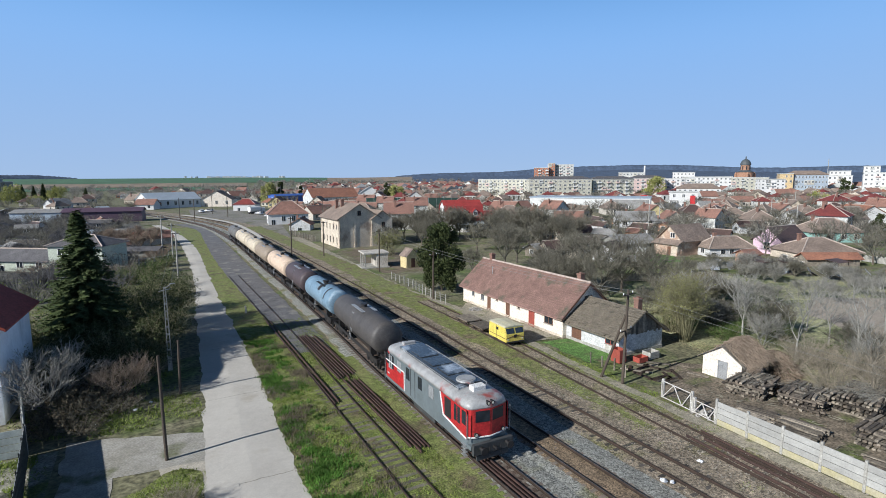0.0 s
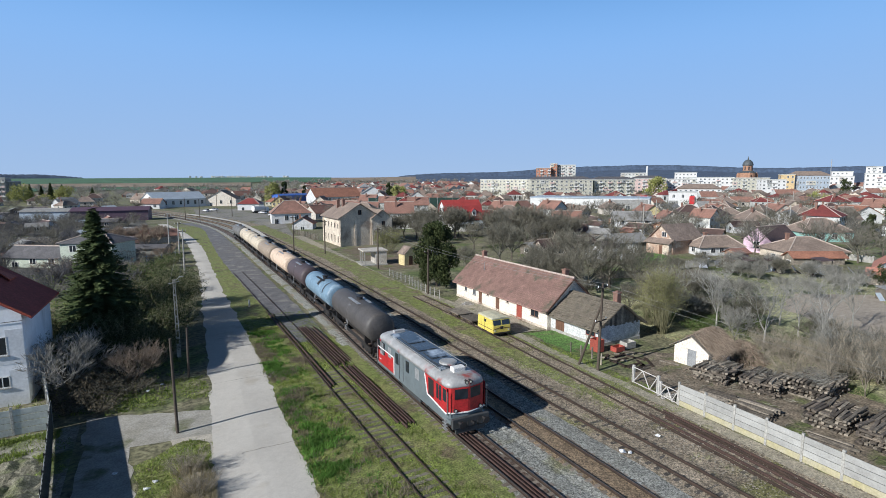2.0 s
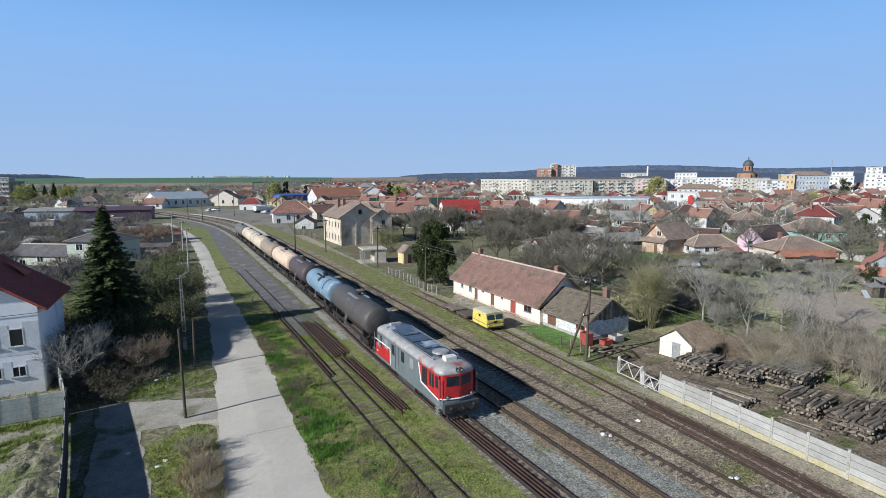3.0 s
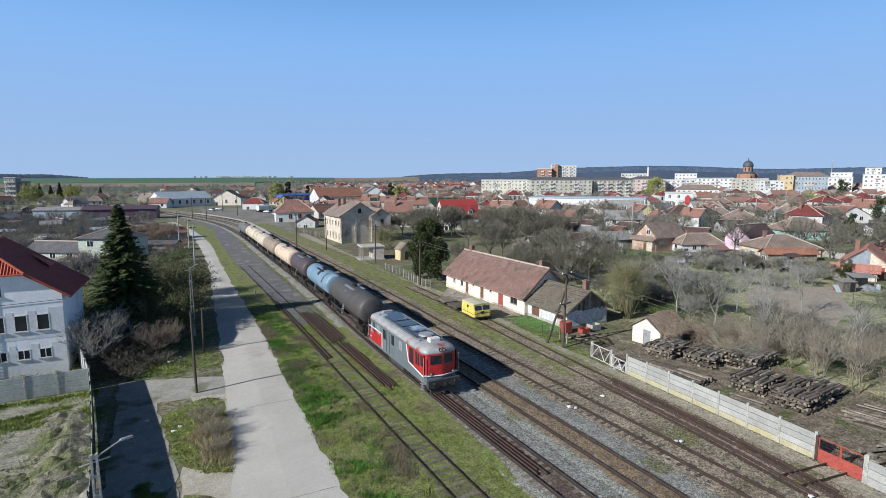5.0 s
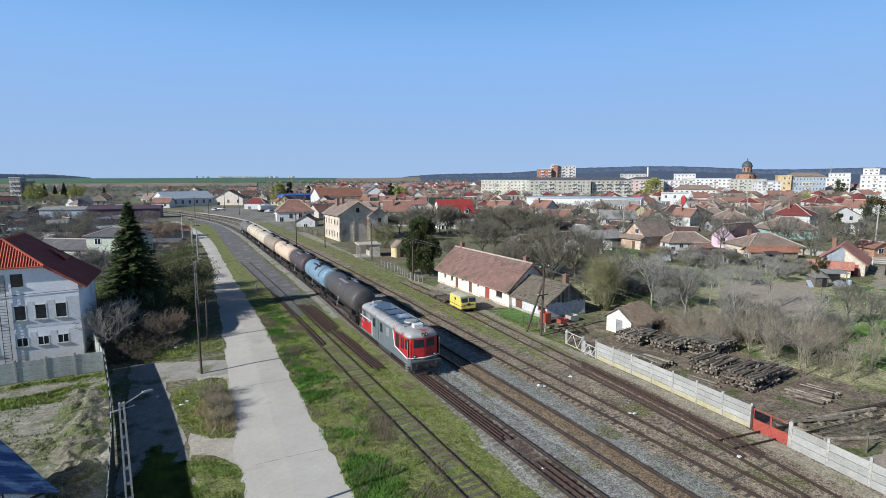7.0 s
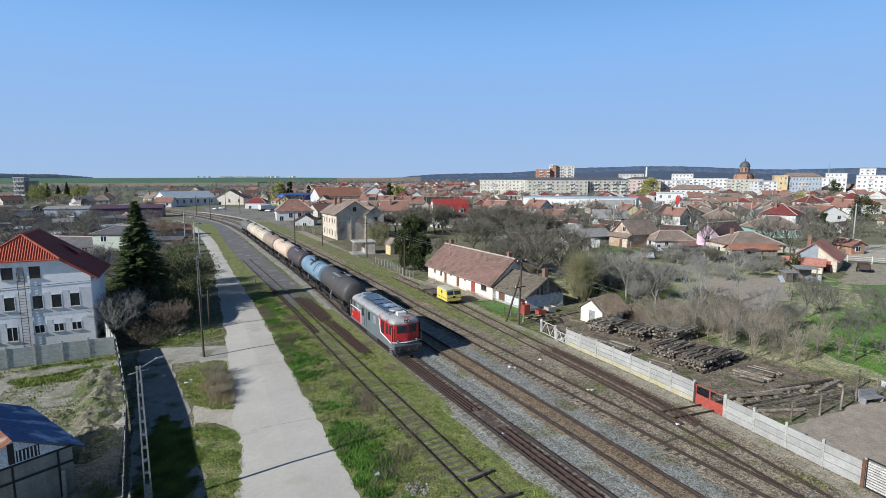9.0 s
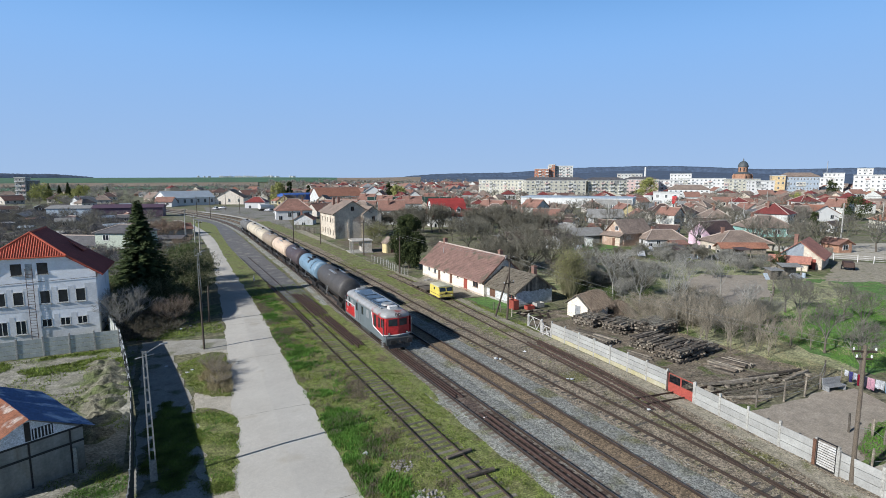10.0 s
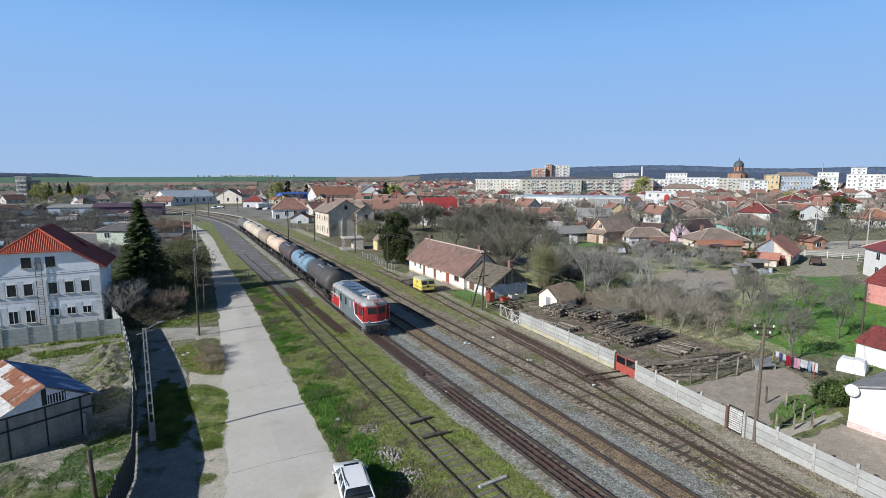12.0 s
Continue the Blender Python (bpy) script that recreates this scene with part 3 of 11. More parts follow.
strip("road", ROAD_L, ROAD_R, 0.02, M["concrete_road"], "pale worn concrete road", -60, 215, 0.4, 0.22, crown=0.05)
for i in range(11):
    y = -34 + i * 12.6
    bm = B()
    a, b = smooth_line(ROAD_L, y) + 0.3, smooth_line(ROAD_R, y) - 0.2
    n = 14
    row = [(a + (b - a) * j / n, y + R.uniform(-0.04, 0.04) + 0.15 * math.sin(i)) for j in range(n + 1)]
    for (x0, y0), (x1, y1) in zip(row, row[1:]):
        zz = lambda x: 0.0245 + 0.05 * (1 - abs(2 * (x - a) / (b - a) - 1))
        w = R.uniform(0.012, 0.028)
        poly(bm, [(x0, y0 - w, zz(x0)), (x1, y1 - w, zz(x1)), (x1, y1 + w, zz(x1)), (x0, y0 + w, zz(x0))])
    tagged(new("road_joint", mesh_of("road_joint", bm, M["joint"])), "dirt-filled joint across the concrete road", kind="structure")
shift = lambda knots, d: [(y, x + d) for y, x in knots]
strip("verge", shift(ROAD_R, -0.6), [(-60, 15.7), (0, 15.8), (16, 16.1), (26, 16.6), (44, 16.8), (60, 15.6), (215, 15.4)], 0.008, M["grass"], "rough grass verge between road and tracks", -60, 200, 1.0, 0.1)
strip("shoulder", shift(ROAD_L, -2.6), shift(ROAD_L, 0.4), 0.0125, M["shoulder"], "dusty shoulder between road and lane", -60, 33, 0.6, 0.3, 5)
ISLAND = [(-1.2, 30.2), (-0.9, 25.5), (-0.2, 22.6), (0.9, 20.9), (2.2, 20.4), (2.5, 26), (2.9, 31.4), (1.6, 32.4)]
GREEN_STRIP = [(-0.7, 18.9), (0.5, 19.2), (2.0, 16.2), (1.7, 12.5), (1.3, 9.6), (0.6, 7.2), (-0.2, 7.5), (-0.35, 11), (-0.5, 15)]
sheet("grass_island", wobble(ISLAND, 0.2, 0.6, 21), 0.0235, M["grass"], "weedy grass island where lane and road meet")
sheet("grass_island", wobble([(-3.4, 12.0), (-2.9, 9.6), (-1.6, 9.0), (-0.7, 10.6), (-0.6, 14.5), (-0.8, 18.2), (-1.6, 20.2), (-2.8, 20.0), (-3.5, 16.5)], 0.75, 0.35, 23), 0.0225, M["soil"], "grass and earth grown over the lane")
sheet("grass_island", wobble(GREEN_STRIP, 0.28, 0.5, 22), 0.0235, M["grass"], "tongue of grass between lane and road")
sheet("lane", [(-40, 4.7), (-6.0, 4.3), (-4.5, 2), (-5.2, -8), (-40, -8)], 0.0105, M["shoulder"], "pale dirt lane behind the fence")
sheet("lane", wobble([(-4.2, 39), (-4.1, 5), (-5.5, 0), (-9, -20), (-3.2, -20), (-0.6, 4), (-0.4, 16), (-0.9, 26), (-1.4, 30), (-1.5, 33), (3.4, 32.6), (3.4, 36.4), (-2.6, 38.6)], 0.2, 0.9, 3), 0.018, M["lane"], "paved side lane along the fence")
sheet("yard", [(-4.6, 38.2), (-18, 38.2), (-40, 38.2), (-40, 5), (-6, 4.5), (-4.6, 8)], 0.006, M["yard_pale"], "bare churned yard behind the fence")

# ---- tracks ----
BEND = [(-80, 0.0), (20, 0.0), (41, 0.45), (53, 1.05), (66, 1.5), (80, 1.9), (105, 2.3), (138, 3.0), (155, 3.0), (180, 2.2), (200, 0.5), (214, -1.6), (235, -6.0), (260, -12.5), (300, -25.0), (360, -48.0)]
bend = lambda y: smooth_line(BEND, y)


def sweep(bm, line, prof):
    """Sweeps an open cross-section prof of (across, up) along line, points of (x, y)."""
    prev = None
    for i, (x, y) in enumerate(line):
        x2, y2 = line[min(i + 1, len(line) - 1)]
        x1, y1 = line[max(i - 1, 0)]
        d = Vector((x2 - x1, y2 - y1)).normalized()
        nx, ny = d.y, -d.x
        row = [bm.verts.new((x + nx * p, y + ny * p, z)) for p, z in prof]
        if prev:
            for j in range(len(prof) - 1):
                bm.faces.new((prev[j], prev[j + 1], row[j + 1], row[j]))
        else:
            bm.faces.new(row)
        prev = row
    bm.faces.new(prev[::-1])
    return bm


RAIL = [(-0.07, 0.0), (-0.07, 0.015), (-0.012, 0.03), (-0.012, 0.115), (-0.036, 0.125), (-0.036, 0.155)]
RAIL = RAIL + [(-p, z) for p, z in RAIL[::-1]]


def steps(y0, y1, d):
    n = max(1, round((y1 - y0) / d))
    return [y0 + (y1 - y0) * i / n for i in range(n + 1)]


def rail_line(f, y0, y1, off, z=0.0):
    pts = [(f(y), y) for y in steps(y0, y1, 4.0)]
    return [(x + off, y) for x, y in pts]


def sleeper_mesh(mat, length=2.5, w=0.25, h=0.16, drop=0.0):
    bm = B()
    box(bm, -length / 2, length / 2, -w / 2, w / 2, -h, 0.0, 0.012)
    return mesh_of("sleeper", bm, mat)


def track(label, f, y0, y1, z, rail_mat, top_mat, smat, ties, gap=0.62, miss=0.0, seed=1, sink=0.0):
    """A railway track: two rails with worn heads, and single sleepers over the stretch ties."""
    rr = random.Random(seed)
    th = thing("railway_track", 0, 0, 0, label=label, kind="structure")
    for off in (-0.755, 0.755):
        line = rail_line(f, y0, y1, off)
        bm = B()
        sweep(bm, line, [(p, q + z) for p, q in RAIL])
        r = part("rail", bm, rail_mat, th, "rusty steel rail")
        bm = B()
        sweep(bm, line, [(-0.03, 0.155 + z), (-0.028, 0.161 + z), (0.028, 0.161 + z), (0.03, 0.155 + z)])
        part("rail_head", bm, top_mat, r, "worn running surface")
    sm = sleeper_mesh(smat)
    y = ties[0]
    while y < ties[1]:
        if rr.random() >= miss:
            ob = new("sleeper", sm)
            ob.parent = th
            ob.matrix_basis = pose(f(y) + rr.uniform(-0.04, 0.04), y, z - sink, 0, 0, rr.uniform(-1.2, 1.2))
        y += gap
    return th


def bed(name, f, y0, y1, left, right, z, mat, label, fray=0.12, seed=3):
    rr, bm, prev = random.Random(seed), B(), None
    for y in steps(y0, y1, 1.2):
        c = f(y)
        a, b = left + rr.uniform(-fray, fray), right + rr.uniform(-fray, fray)
        prof = [(a - 0.35, 0.0), (a, z * 0.8), (a + (b - a) * 0.25, z), (a + (b - a) * 0.75, z), (b, z * 0.8), (b + 0.35, 0.0)]
        row = [bm.verts.new((c + p, y, q + rr.uniform(-0.012, 0.012) * (q > 0))) for p, q in prof]
        if prev:
            for j in range(5):
                bm.faces.new((prev[j], prev[j + 1], row[j + 1], row[j]))
        prev = row
    return tagged(new(name, mesh_of(name, bm, mat, True)), label, kind="structure")


T0 = lambda y: 12.7 + bend(y) * 0.35 - 0.35 * max(0, (y - 60) / 40)
T1 = lambda y: 17.5 + bend(y)
T2 = lambda y: 21.75 + bend(y) * 0.95 - 0.012 * max(0.0, 12 - y) * 1.2
T3 = lambda y: 26.1 + bend(y) * 0.9 + (0.0 if y > 8 else 0.035 * (8 - y) * 0.0)
T4_LINE = [(-70, 23.0), (-40, 25.0), (-20, 26.1), (-13, 26.6), (-8, 27.15), (-2.6, 28.0), (1.2, 28.6), (5, 29.15), (10, 29.8), (20, 30.5), (32, 31.3), (42, 32.0), (60, 32.6), (80, 32.4)]
T4 = lambda y: smooth_line(T4_LINE, y)

bed("track_bed", lambda y: 24.0 + bend(y), -70, 330, -8.1, 8.6, 0.05, M["ballast_weedy"], "weedy gravel bed under the sidings")
bed("ballast", T1, -70, 330, -1.6, 2.3, 0.10, M["ballast"], "grey stone ballast of the main track", 0.15, 4)
bed("ballast", T2, -70, 330, -1.9, 2.6, 0.095, M["ballast"], "grey stone ballast", 0.15, 5)
bed("ballast", T2, -70, 330, -1.15, 1.15, 0.115, M["ballast_brown"], "rust-stained stone between the rails", 0.08, 6)
bed("ballast", T1, -70, 330, -0.72, 0.72, 0.122, M["ballast_oily"], "oily dark stone between the main rails", 0.05, 8)
bed("ballast", T4, 20, 62, -0.9, 0.9, 0.078, M["ballast_weedy"], "brown stone under the disused siding", 0.3, 9)
bed("ballast", T3, -70, 60, -1.3, 1.5, 0.075, M["ballast_weedy"], "thin brown ballast", 0.25, 7)

track("grassed-over siding with rusty rails", T0, -40, 95, -0.03, M["rail"], M["rail"], M["sleeper_old"], (-30, 40), 0.62, 0.12, 1, -0.055)
track("main running track with timber sleepers", T1, -70, 330, 0.12, M["rail"], M["railtop"], M["sleeper_conc"], (-40, 60), 0.62, 0.0, 2, -0.003)
track("station track on rust-brown ballast", T2, -70, 330, 0.11, M["rail"], M["railtop"], M["sleeper_conc"], (-40, 60), 0.62, 0.05, 3, 0.004)
track("rusty station siding with timber sleepers", T3, -70, 230, 0.07, M["rail"], M["rail"], M["sleeper"], (-40, 70), 0.66, 0.05, 4)
track("disused overgrown siding", T4, -70, 62, 0.046, M["rail"], M["rail"], M["sleeper_old"], (-40, 45), 0.66, 0.12, 5, 0.0)

strip("verge", [(12, 15.5), (20, 15.4), (46, 15.6)], [(12, 15.9), (20, 16.5), (30, 16.75), (46, 16.9)], 0.108, M["grass"], "grass grown up to the main rails", 12, 46, 0.7, 0.16, 9)
strip("asphalt_strip", [(47, 12.6), (55, 12.9), (74, 12.3), (114, 12.4), (150, 13.6), (189, 14.4), (215, 9.0)], [(47, 15.8), (55, 16.2), (91, 16.9), (146, 18.0), (189, 17.4), (215, 13.0)], 0.035, M["asphalt"], "dark worn asphalt loading strip", 49, 215, 1.0, 0.12)
strip("footpath", [(-40, 23.5), (-14, 28.0), (-8, 28.9), (-4, 29.8), (5, 31.1), (20, 32.2), (30, 32.6), (44, 33.4), (57, 33.8), (72, 33.0), (103, 34.0), (150, 36)], [(-40, 24.9), (-14, 29.3), (-8, 30.2), (-4, 31.0), (5, 32.3), (20, 33.3), (30, 33.6), (44, 34.6), (57, 35.2), (72, 34.4), (103, 36.0), (150, 38.5)], 0.06, M["path"], "trodden footpath beside the fence", -40, 150, 0.8, 0.15)
strip("verge", [(20, 29.0), (40, 28.8), (60, 29.5), (100, 31), (190, 30)], [(20, 32.3), (40, 33.2), (60, 33.9), (100, 35), (190, 35)], 0.062, M["grass_siding"], "grass strip along the disused siding", 22, 190, 1.0, 0.35)


def spare_rails(name, label, xs, y0, y1, z, seed, f=lambda y: 0.0, mat=None):
    """Old rails laid side by side on the ground."""
    rr = random.Random(seed)
    for x in xs:
        a, b = y0 + rr.uniform(-0.5, 0.5), y1 + rr.uniform(-0.5, 0.5)
        dx = rr.uniform(-0.12, 0.12)
        bm = B()
        sweep(bm, [(x + f(y) + dx * (y - a) / (b - a), y) for y in steps(a, b, 4.0)], [(p, q + z) for p, q in RAIL])
        ob = new(name, mesh_of(name, bm, mat or M["old_rail"]))
        tagged(ob, label, "rail", "spare rails")


spare_rails("spare_rail", "old rust-brown rail lying on the ground", [14.0, 14.25, 14.55, 14.8, 15.1, 15.4, 15.65], 41.0, 54.0, 0.04, 1)
spare_rails("spare_rail", "old rust-brown rail lying in the grass", [14.35, 14.6, 14.85, 15.1, 15.3], 27.3, 40.0, 0.02, 2)
spare_rails("spare_rail", "spare rail lying inside the main track", [17.05, 17.3, 17.55], 12.0, 38.5, 0.121, 3, bend)
spare_rails("spare_rail", "spare rail lying inside the main track", [17.2, 17.65], -26.0, 9.0, 0.121, 4, bend)
spare_rails("spare_rail", "loose rail beside the grassed siding", [12.2, 12.55], 36.0, 62.0, 0.02, 5)

spare_rails("spare_rail", "old rust-brown rail lying along the siding", [-0.3, 0.32, 1.1], 3.0, 20.0, 0.05, 6, T4)

# two timber baulks and a slab laid over the grassed siding
for x, y, rz, ln, mat, lab in ((13.2, 4.55, 6, 1.8, M["tarred"], "dark timber baulk laid across the siding"), (13.2, 2.2, -2, 1.9, M["tarred"], "dark timber baulk laid across the siding"), (13.6, -4.0, 4, 1.9, M["conc_post"], "pale concrete slab between the siding rails")):
    bm = B()
    box(bm, -ln / 2, ln / 2, -0.12, 0.12, 0, 0.14, 0.02)
    ob = new("baulk", mesh_of("baulk", bm, mat))
    ob.matrix_basis = pose(x, y, 0.09 if mat is not M["conc_post"] else 0.012, 0, 0, rz)
    tagged(ob, lab, "timber baulk", "baulks")

# ---- buildings: kit ----
def tiled_slope(bm, a, b, c, d, rows, cols, lift, rr, skip=0.0):
    """Courses of roof tiles on the slope a-b (eave) to d-c (ridge): each tile a thin wedge lying on the next."""
    a, b, c, d = Vector(a), Vector(b), Vector(c), Vector(d)
    n = (b - a).cross(d - a).normalized()
    if n.z < 0:
        n = -n
    for i in range(rows):
        u0, u1 = i / rows, min(1.0, (i + 1.25) / rows)
        for j in range(cols):
            if rr.random() < skip:
                continue
            v0, v1 = (j + 0.03) / cols, (j + 0.97) / cols
            e = rr.uniform(0, 0.5) * lift
            at = lambda u, v: (a.lerp(b, v)).lerp(d.lerp(c, v), u)
            p = [at(u0, v0) + n * (lift + e), at(u0, v1) + n * (lift + e * 0.7), at(u1, v1) + n * lift * 0.15, at(u1, v0) + n * lift * 0.15]
            q = [at(u0, v0) - n * 0.01, at(u0, v1) - n * 0.01]
            vs = [bm.verts.new(x) for x in p + q]
            bm.faces.new(vs[:4])
            bm.faces.new((vs[4], vs[5], vs[1], vs[0]))


def opening(parent, wall, u, z, w, h, face, kind="window", fm=None, depth=0.12, bars=1, label=""):
    """A window or door let into a wall; face: '-x', '+x', '-y', '+y' in the thing's own axes, wall the plane, u the middle along it."""
    fm = fm or M["frame_white"]
    s = -1 if face[0] == "-" else 1
    ax = face[1]

    def bx(bm, u0, u1, d0, d1, z0, z1):
        lo, hi = sorted((wall + s * d0, wall + s * d1))
        if ax == "x":
            box(bm, lo, hi, u0, u1, z0, z1)
        else:
            box(bm, u0, u1, lo, hi, z0, z1)
    bm = B()
    t = 0.07
    for u0, u1, z0, z1 in ((u - w / 2, u - w / 2 + t, z, z + h), (u + w / 2 - t, u + w / 2, z, z + h), (u - w / 2, u + w / 2, z, z + t), (u - w / 2, u + w / 2, z + h - t, z + h)):
        bx(bm, u0, u1, -0.02, 0.035, z0, z1)
    for k in range(bars):
        x = u - w / 2 + w * (k + 1) / (bars + 1)
        bx(bm, x - 0.03, x + 0.03, -0.02, 0.03, z, z + h)
    ob = part("window" if kind == "window" else "door", bm, fm, parent, label)
    bm = B()
    bx(bm, u - w / 2 + t * 0.5, u + w / 2 - t * 0.5, -0.03, 0.012, z + t * 0.5, z + h - t * 0.5)
    part("pane" if kind == "window" else "leaf", bm, M["glass"] if kind == "window" else fm, ob)
    if kind == "window":
        bm = B()
        bx(bm, u - w / 2 - 0.08, u + w / 2 + 0.08, 0.0, 0.12, z - 0.07, z)
        part("sill", bm, M["conc_post"], ob)
    return ob


def gable_shell(bm, x0, x1, y0, y1, h, hr, axis="y"):
    """Solid walls with gables; the ridge runs along axis."""
    if axis == "y":
        xm = (x0 + x1) / 2
        prof = [(x0, 0), (x1, 0), (x1, h), (xm, hr), (x0, h)]
        f, g = [bm.verts.new((x, y0, z)) for x, z in prof], [bm.verts.new((x, y1, z)) for x, z in prof]
    else:
        ym = (y0 + y1) / 2
        prof = [(y0, 0), (y1, 0), (y1, h), (ym, hr), (y0, h)]
        f, g = [bm.verts.new((x0, y, z)) for y, z in prof], [bm.verts.new((x1, y, z)) for y, z in prof]
    bm.faces.new(f)
    bm.faces.new(g[::-1])
    for i in range(5):
        bm.faces.new((f[i], g[i], g[(i + 1) % 5], f[(i + 1) % 5]))
    return bm


def chimney(parent, x, y, z0, z1, s=0.45, mat=None):
    bm = B()
    box(bm, x - s / 2, x + s / 2, y - s / 2, y + s / 2, z0, z1)
    box(bm, x - s / 2 - 0.06, x + s / 2 + 0.06, y - s / 2 - 0.06, y + s / 2 + 0.06, z1 - 0.16, z1 + 0.02, 0.02)
    box(bm, x - s / 4, x + s / 4, y - s / 4, y + s / 4, z1, z1 + 0.12)
    return part("chimney", bm, mat or M["brick"], parent, "brick chimney")


# ---- long cream house beside the tracks ----
def railway_house():
    rr = random.Random(11)
    th = thing("railway_house", 41.15, 50.0, label="long single-storey cream plastered house with an old clay tile roof", category="house")
    x0, x1, y0, y1, h, hr = -3.45, 3.45, -9.8, 9.8, 2.42, 5.45
    part("wall", gable_shell(B(), x0, x1, y0, y1, h, hr), M["plaster"], th)
    bm = B()
    for s in (-1, 1):
        e = (s * 3.95, h - 0.42)
        pts = [(e[0], y0 - 0.35, e[1] + 0.05), (e[0], y1 + 0.35, e[1] + 0.05), (0, y1 + 0.35, hr + 0.08), (0, y0 - 0.35, hr + 0.08)]
        extrude_poly(bm, pts, 0.1)
    roof = part("roof", bm, M["tile_old"], th, "weathered brown clay tile roof")
    bm = B()
    for s in (-1, 1):
        tiled_slope(bm, (s * 3.97, y0 - 0.37, h - 0.35), (s * 3.97, y1 + 0.37, h - 0.35), (0, y1 + 0.37, hr + 0.1), (0, y0 - 0.37, hr + 0.1), 19, 72, 0.05, rr)
    me = mesh_of("tiles", bm, M["tile_old"])
    tagged(part("tiles", me, None, roof), "", kind="stuff")
    bm = B()
    for i in range(50):
        y = y0 - 0.35 + (y1 - y0 + 0.7) * i / 50
        tube(bm, (rr.uniform(-0.02, 0.02), y, hr + 0.1), (rr.uniform(-0.02, 0.02), y + 0.44, hr + 0.12), 0.13, 0.11, 7)
    part("ridge_tiles", bm, M["tile_ridge"], roof, "pale mortared ridge")
    for s in (-1, 1):
        for yy in (y0 - 0.37, y1 + 0.33):
            bm = B()
            extrude_poly(bm, [(s * 3.95, yy, h - 0.4), (s * 3.95, yy + 0.04, h - 0.4), (0, yy + 0.04, hr + 0.05), (0, yy, hr + 0.05)], 0.16)
            part("bargeboard", bm, M["brownwood"], roof)
    bm = B()
    box(bm, x0 - 0.03, x1 + 0.03, y0 - 0.03, y1 + 0.03, 0, 0.28)
    part("plinth", bm, M["stucco_old"], th, "stained pinkish plinth")
    chimney(th, 0.15, 8.2, 4.6, 6.35, 0.55)
    chimney(th, 0.4, -8.2, 4.4, 6.2, 0.55)
    bm = B()
    tube(bm, (-1.6, 5.6, 3.9), (-1.6, 5.6, 5.2), 0.04, 0.04, 6)
    part("flue_pipe", bm, M["galv"], th)
    W = lambda y, z, w, hh, **k: opening(th, x0, y - 50.0, z, w, hh, "-x", **k)
    W(57.3, 1.2, 0.55, 1.1, fm=M["galv"])
    W(55.1, 1.05, 0.65, 1.2, fm=M["galv"])
    W(53.65, 0.12, 0.7, 2.0, kind="door", fm=M["brownwood"], bars=0, label="dark wooden door")
    W(51.9, 1.6, 0.35, 0.6, bars=0, fm=M["brownwood"])
    W(49.7, 0.12, 0.75, 1.95, kind="door", fm=M["brownwood"], bars=0, label="dark wooden door")
    W(47.6, 1.55, 0.35, 0.65, bars=0, fm=M["brownwood"])
    W(45.25, 0.06, 1.0, 2.1, kind="door", fm=M["reddoor"], bars=0, label="red-brown painted door")
    W(42.4, 1.0, 1.35, 1.4, fm=M["brownwood"], bars=1, label="brown framed double window")
    bm = B()
    box(bm, -0.5, 0.5, y0 - 0.03, y0 + 0.02, 3.3, 4.1)
    part("attic_hatch", bm, M["brownwood"], th)


railway_house()


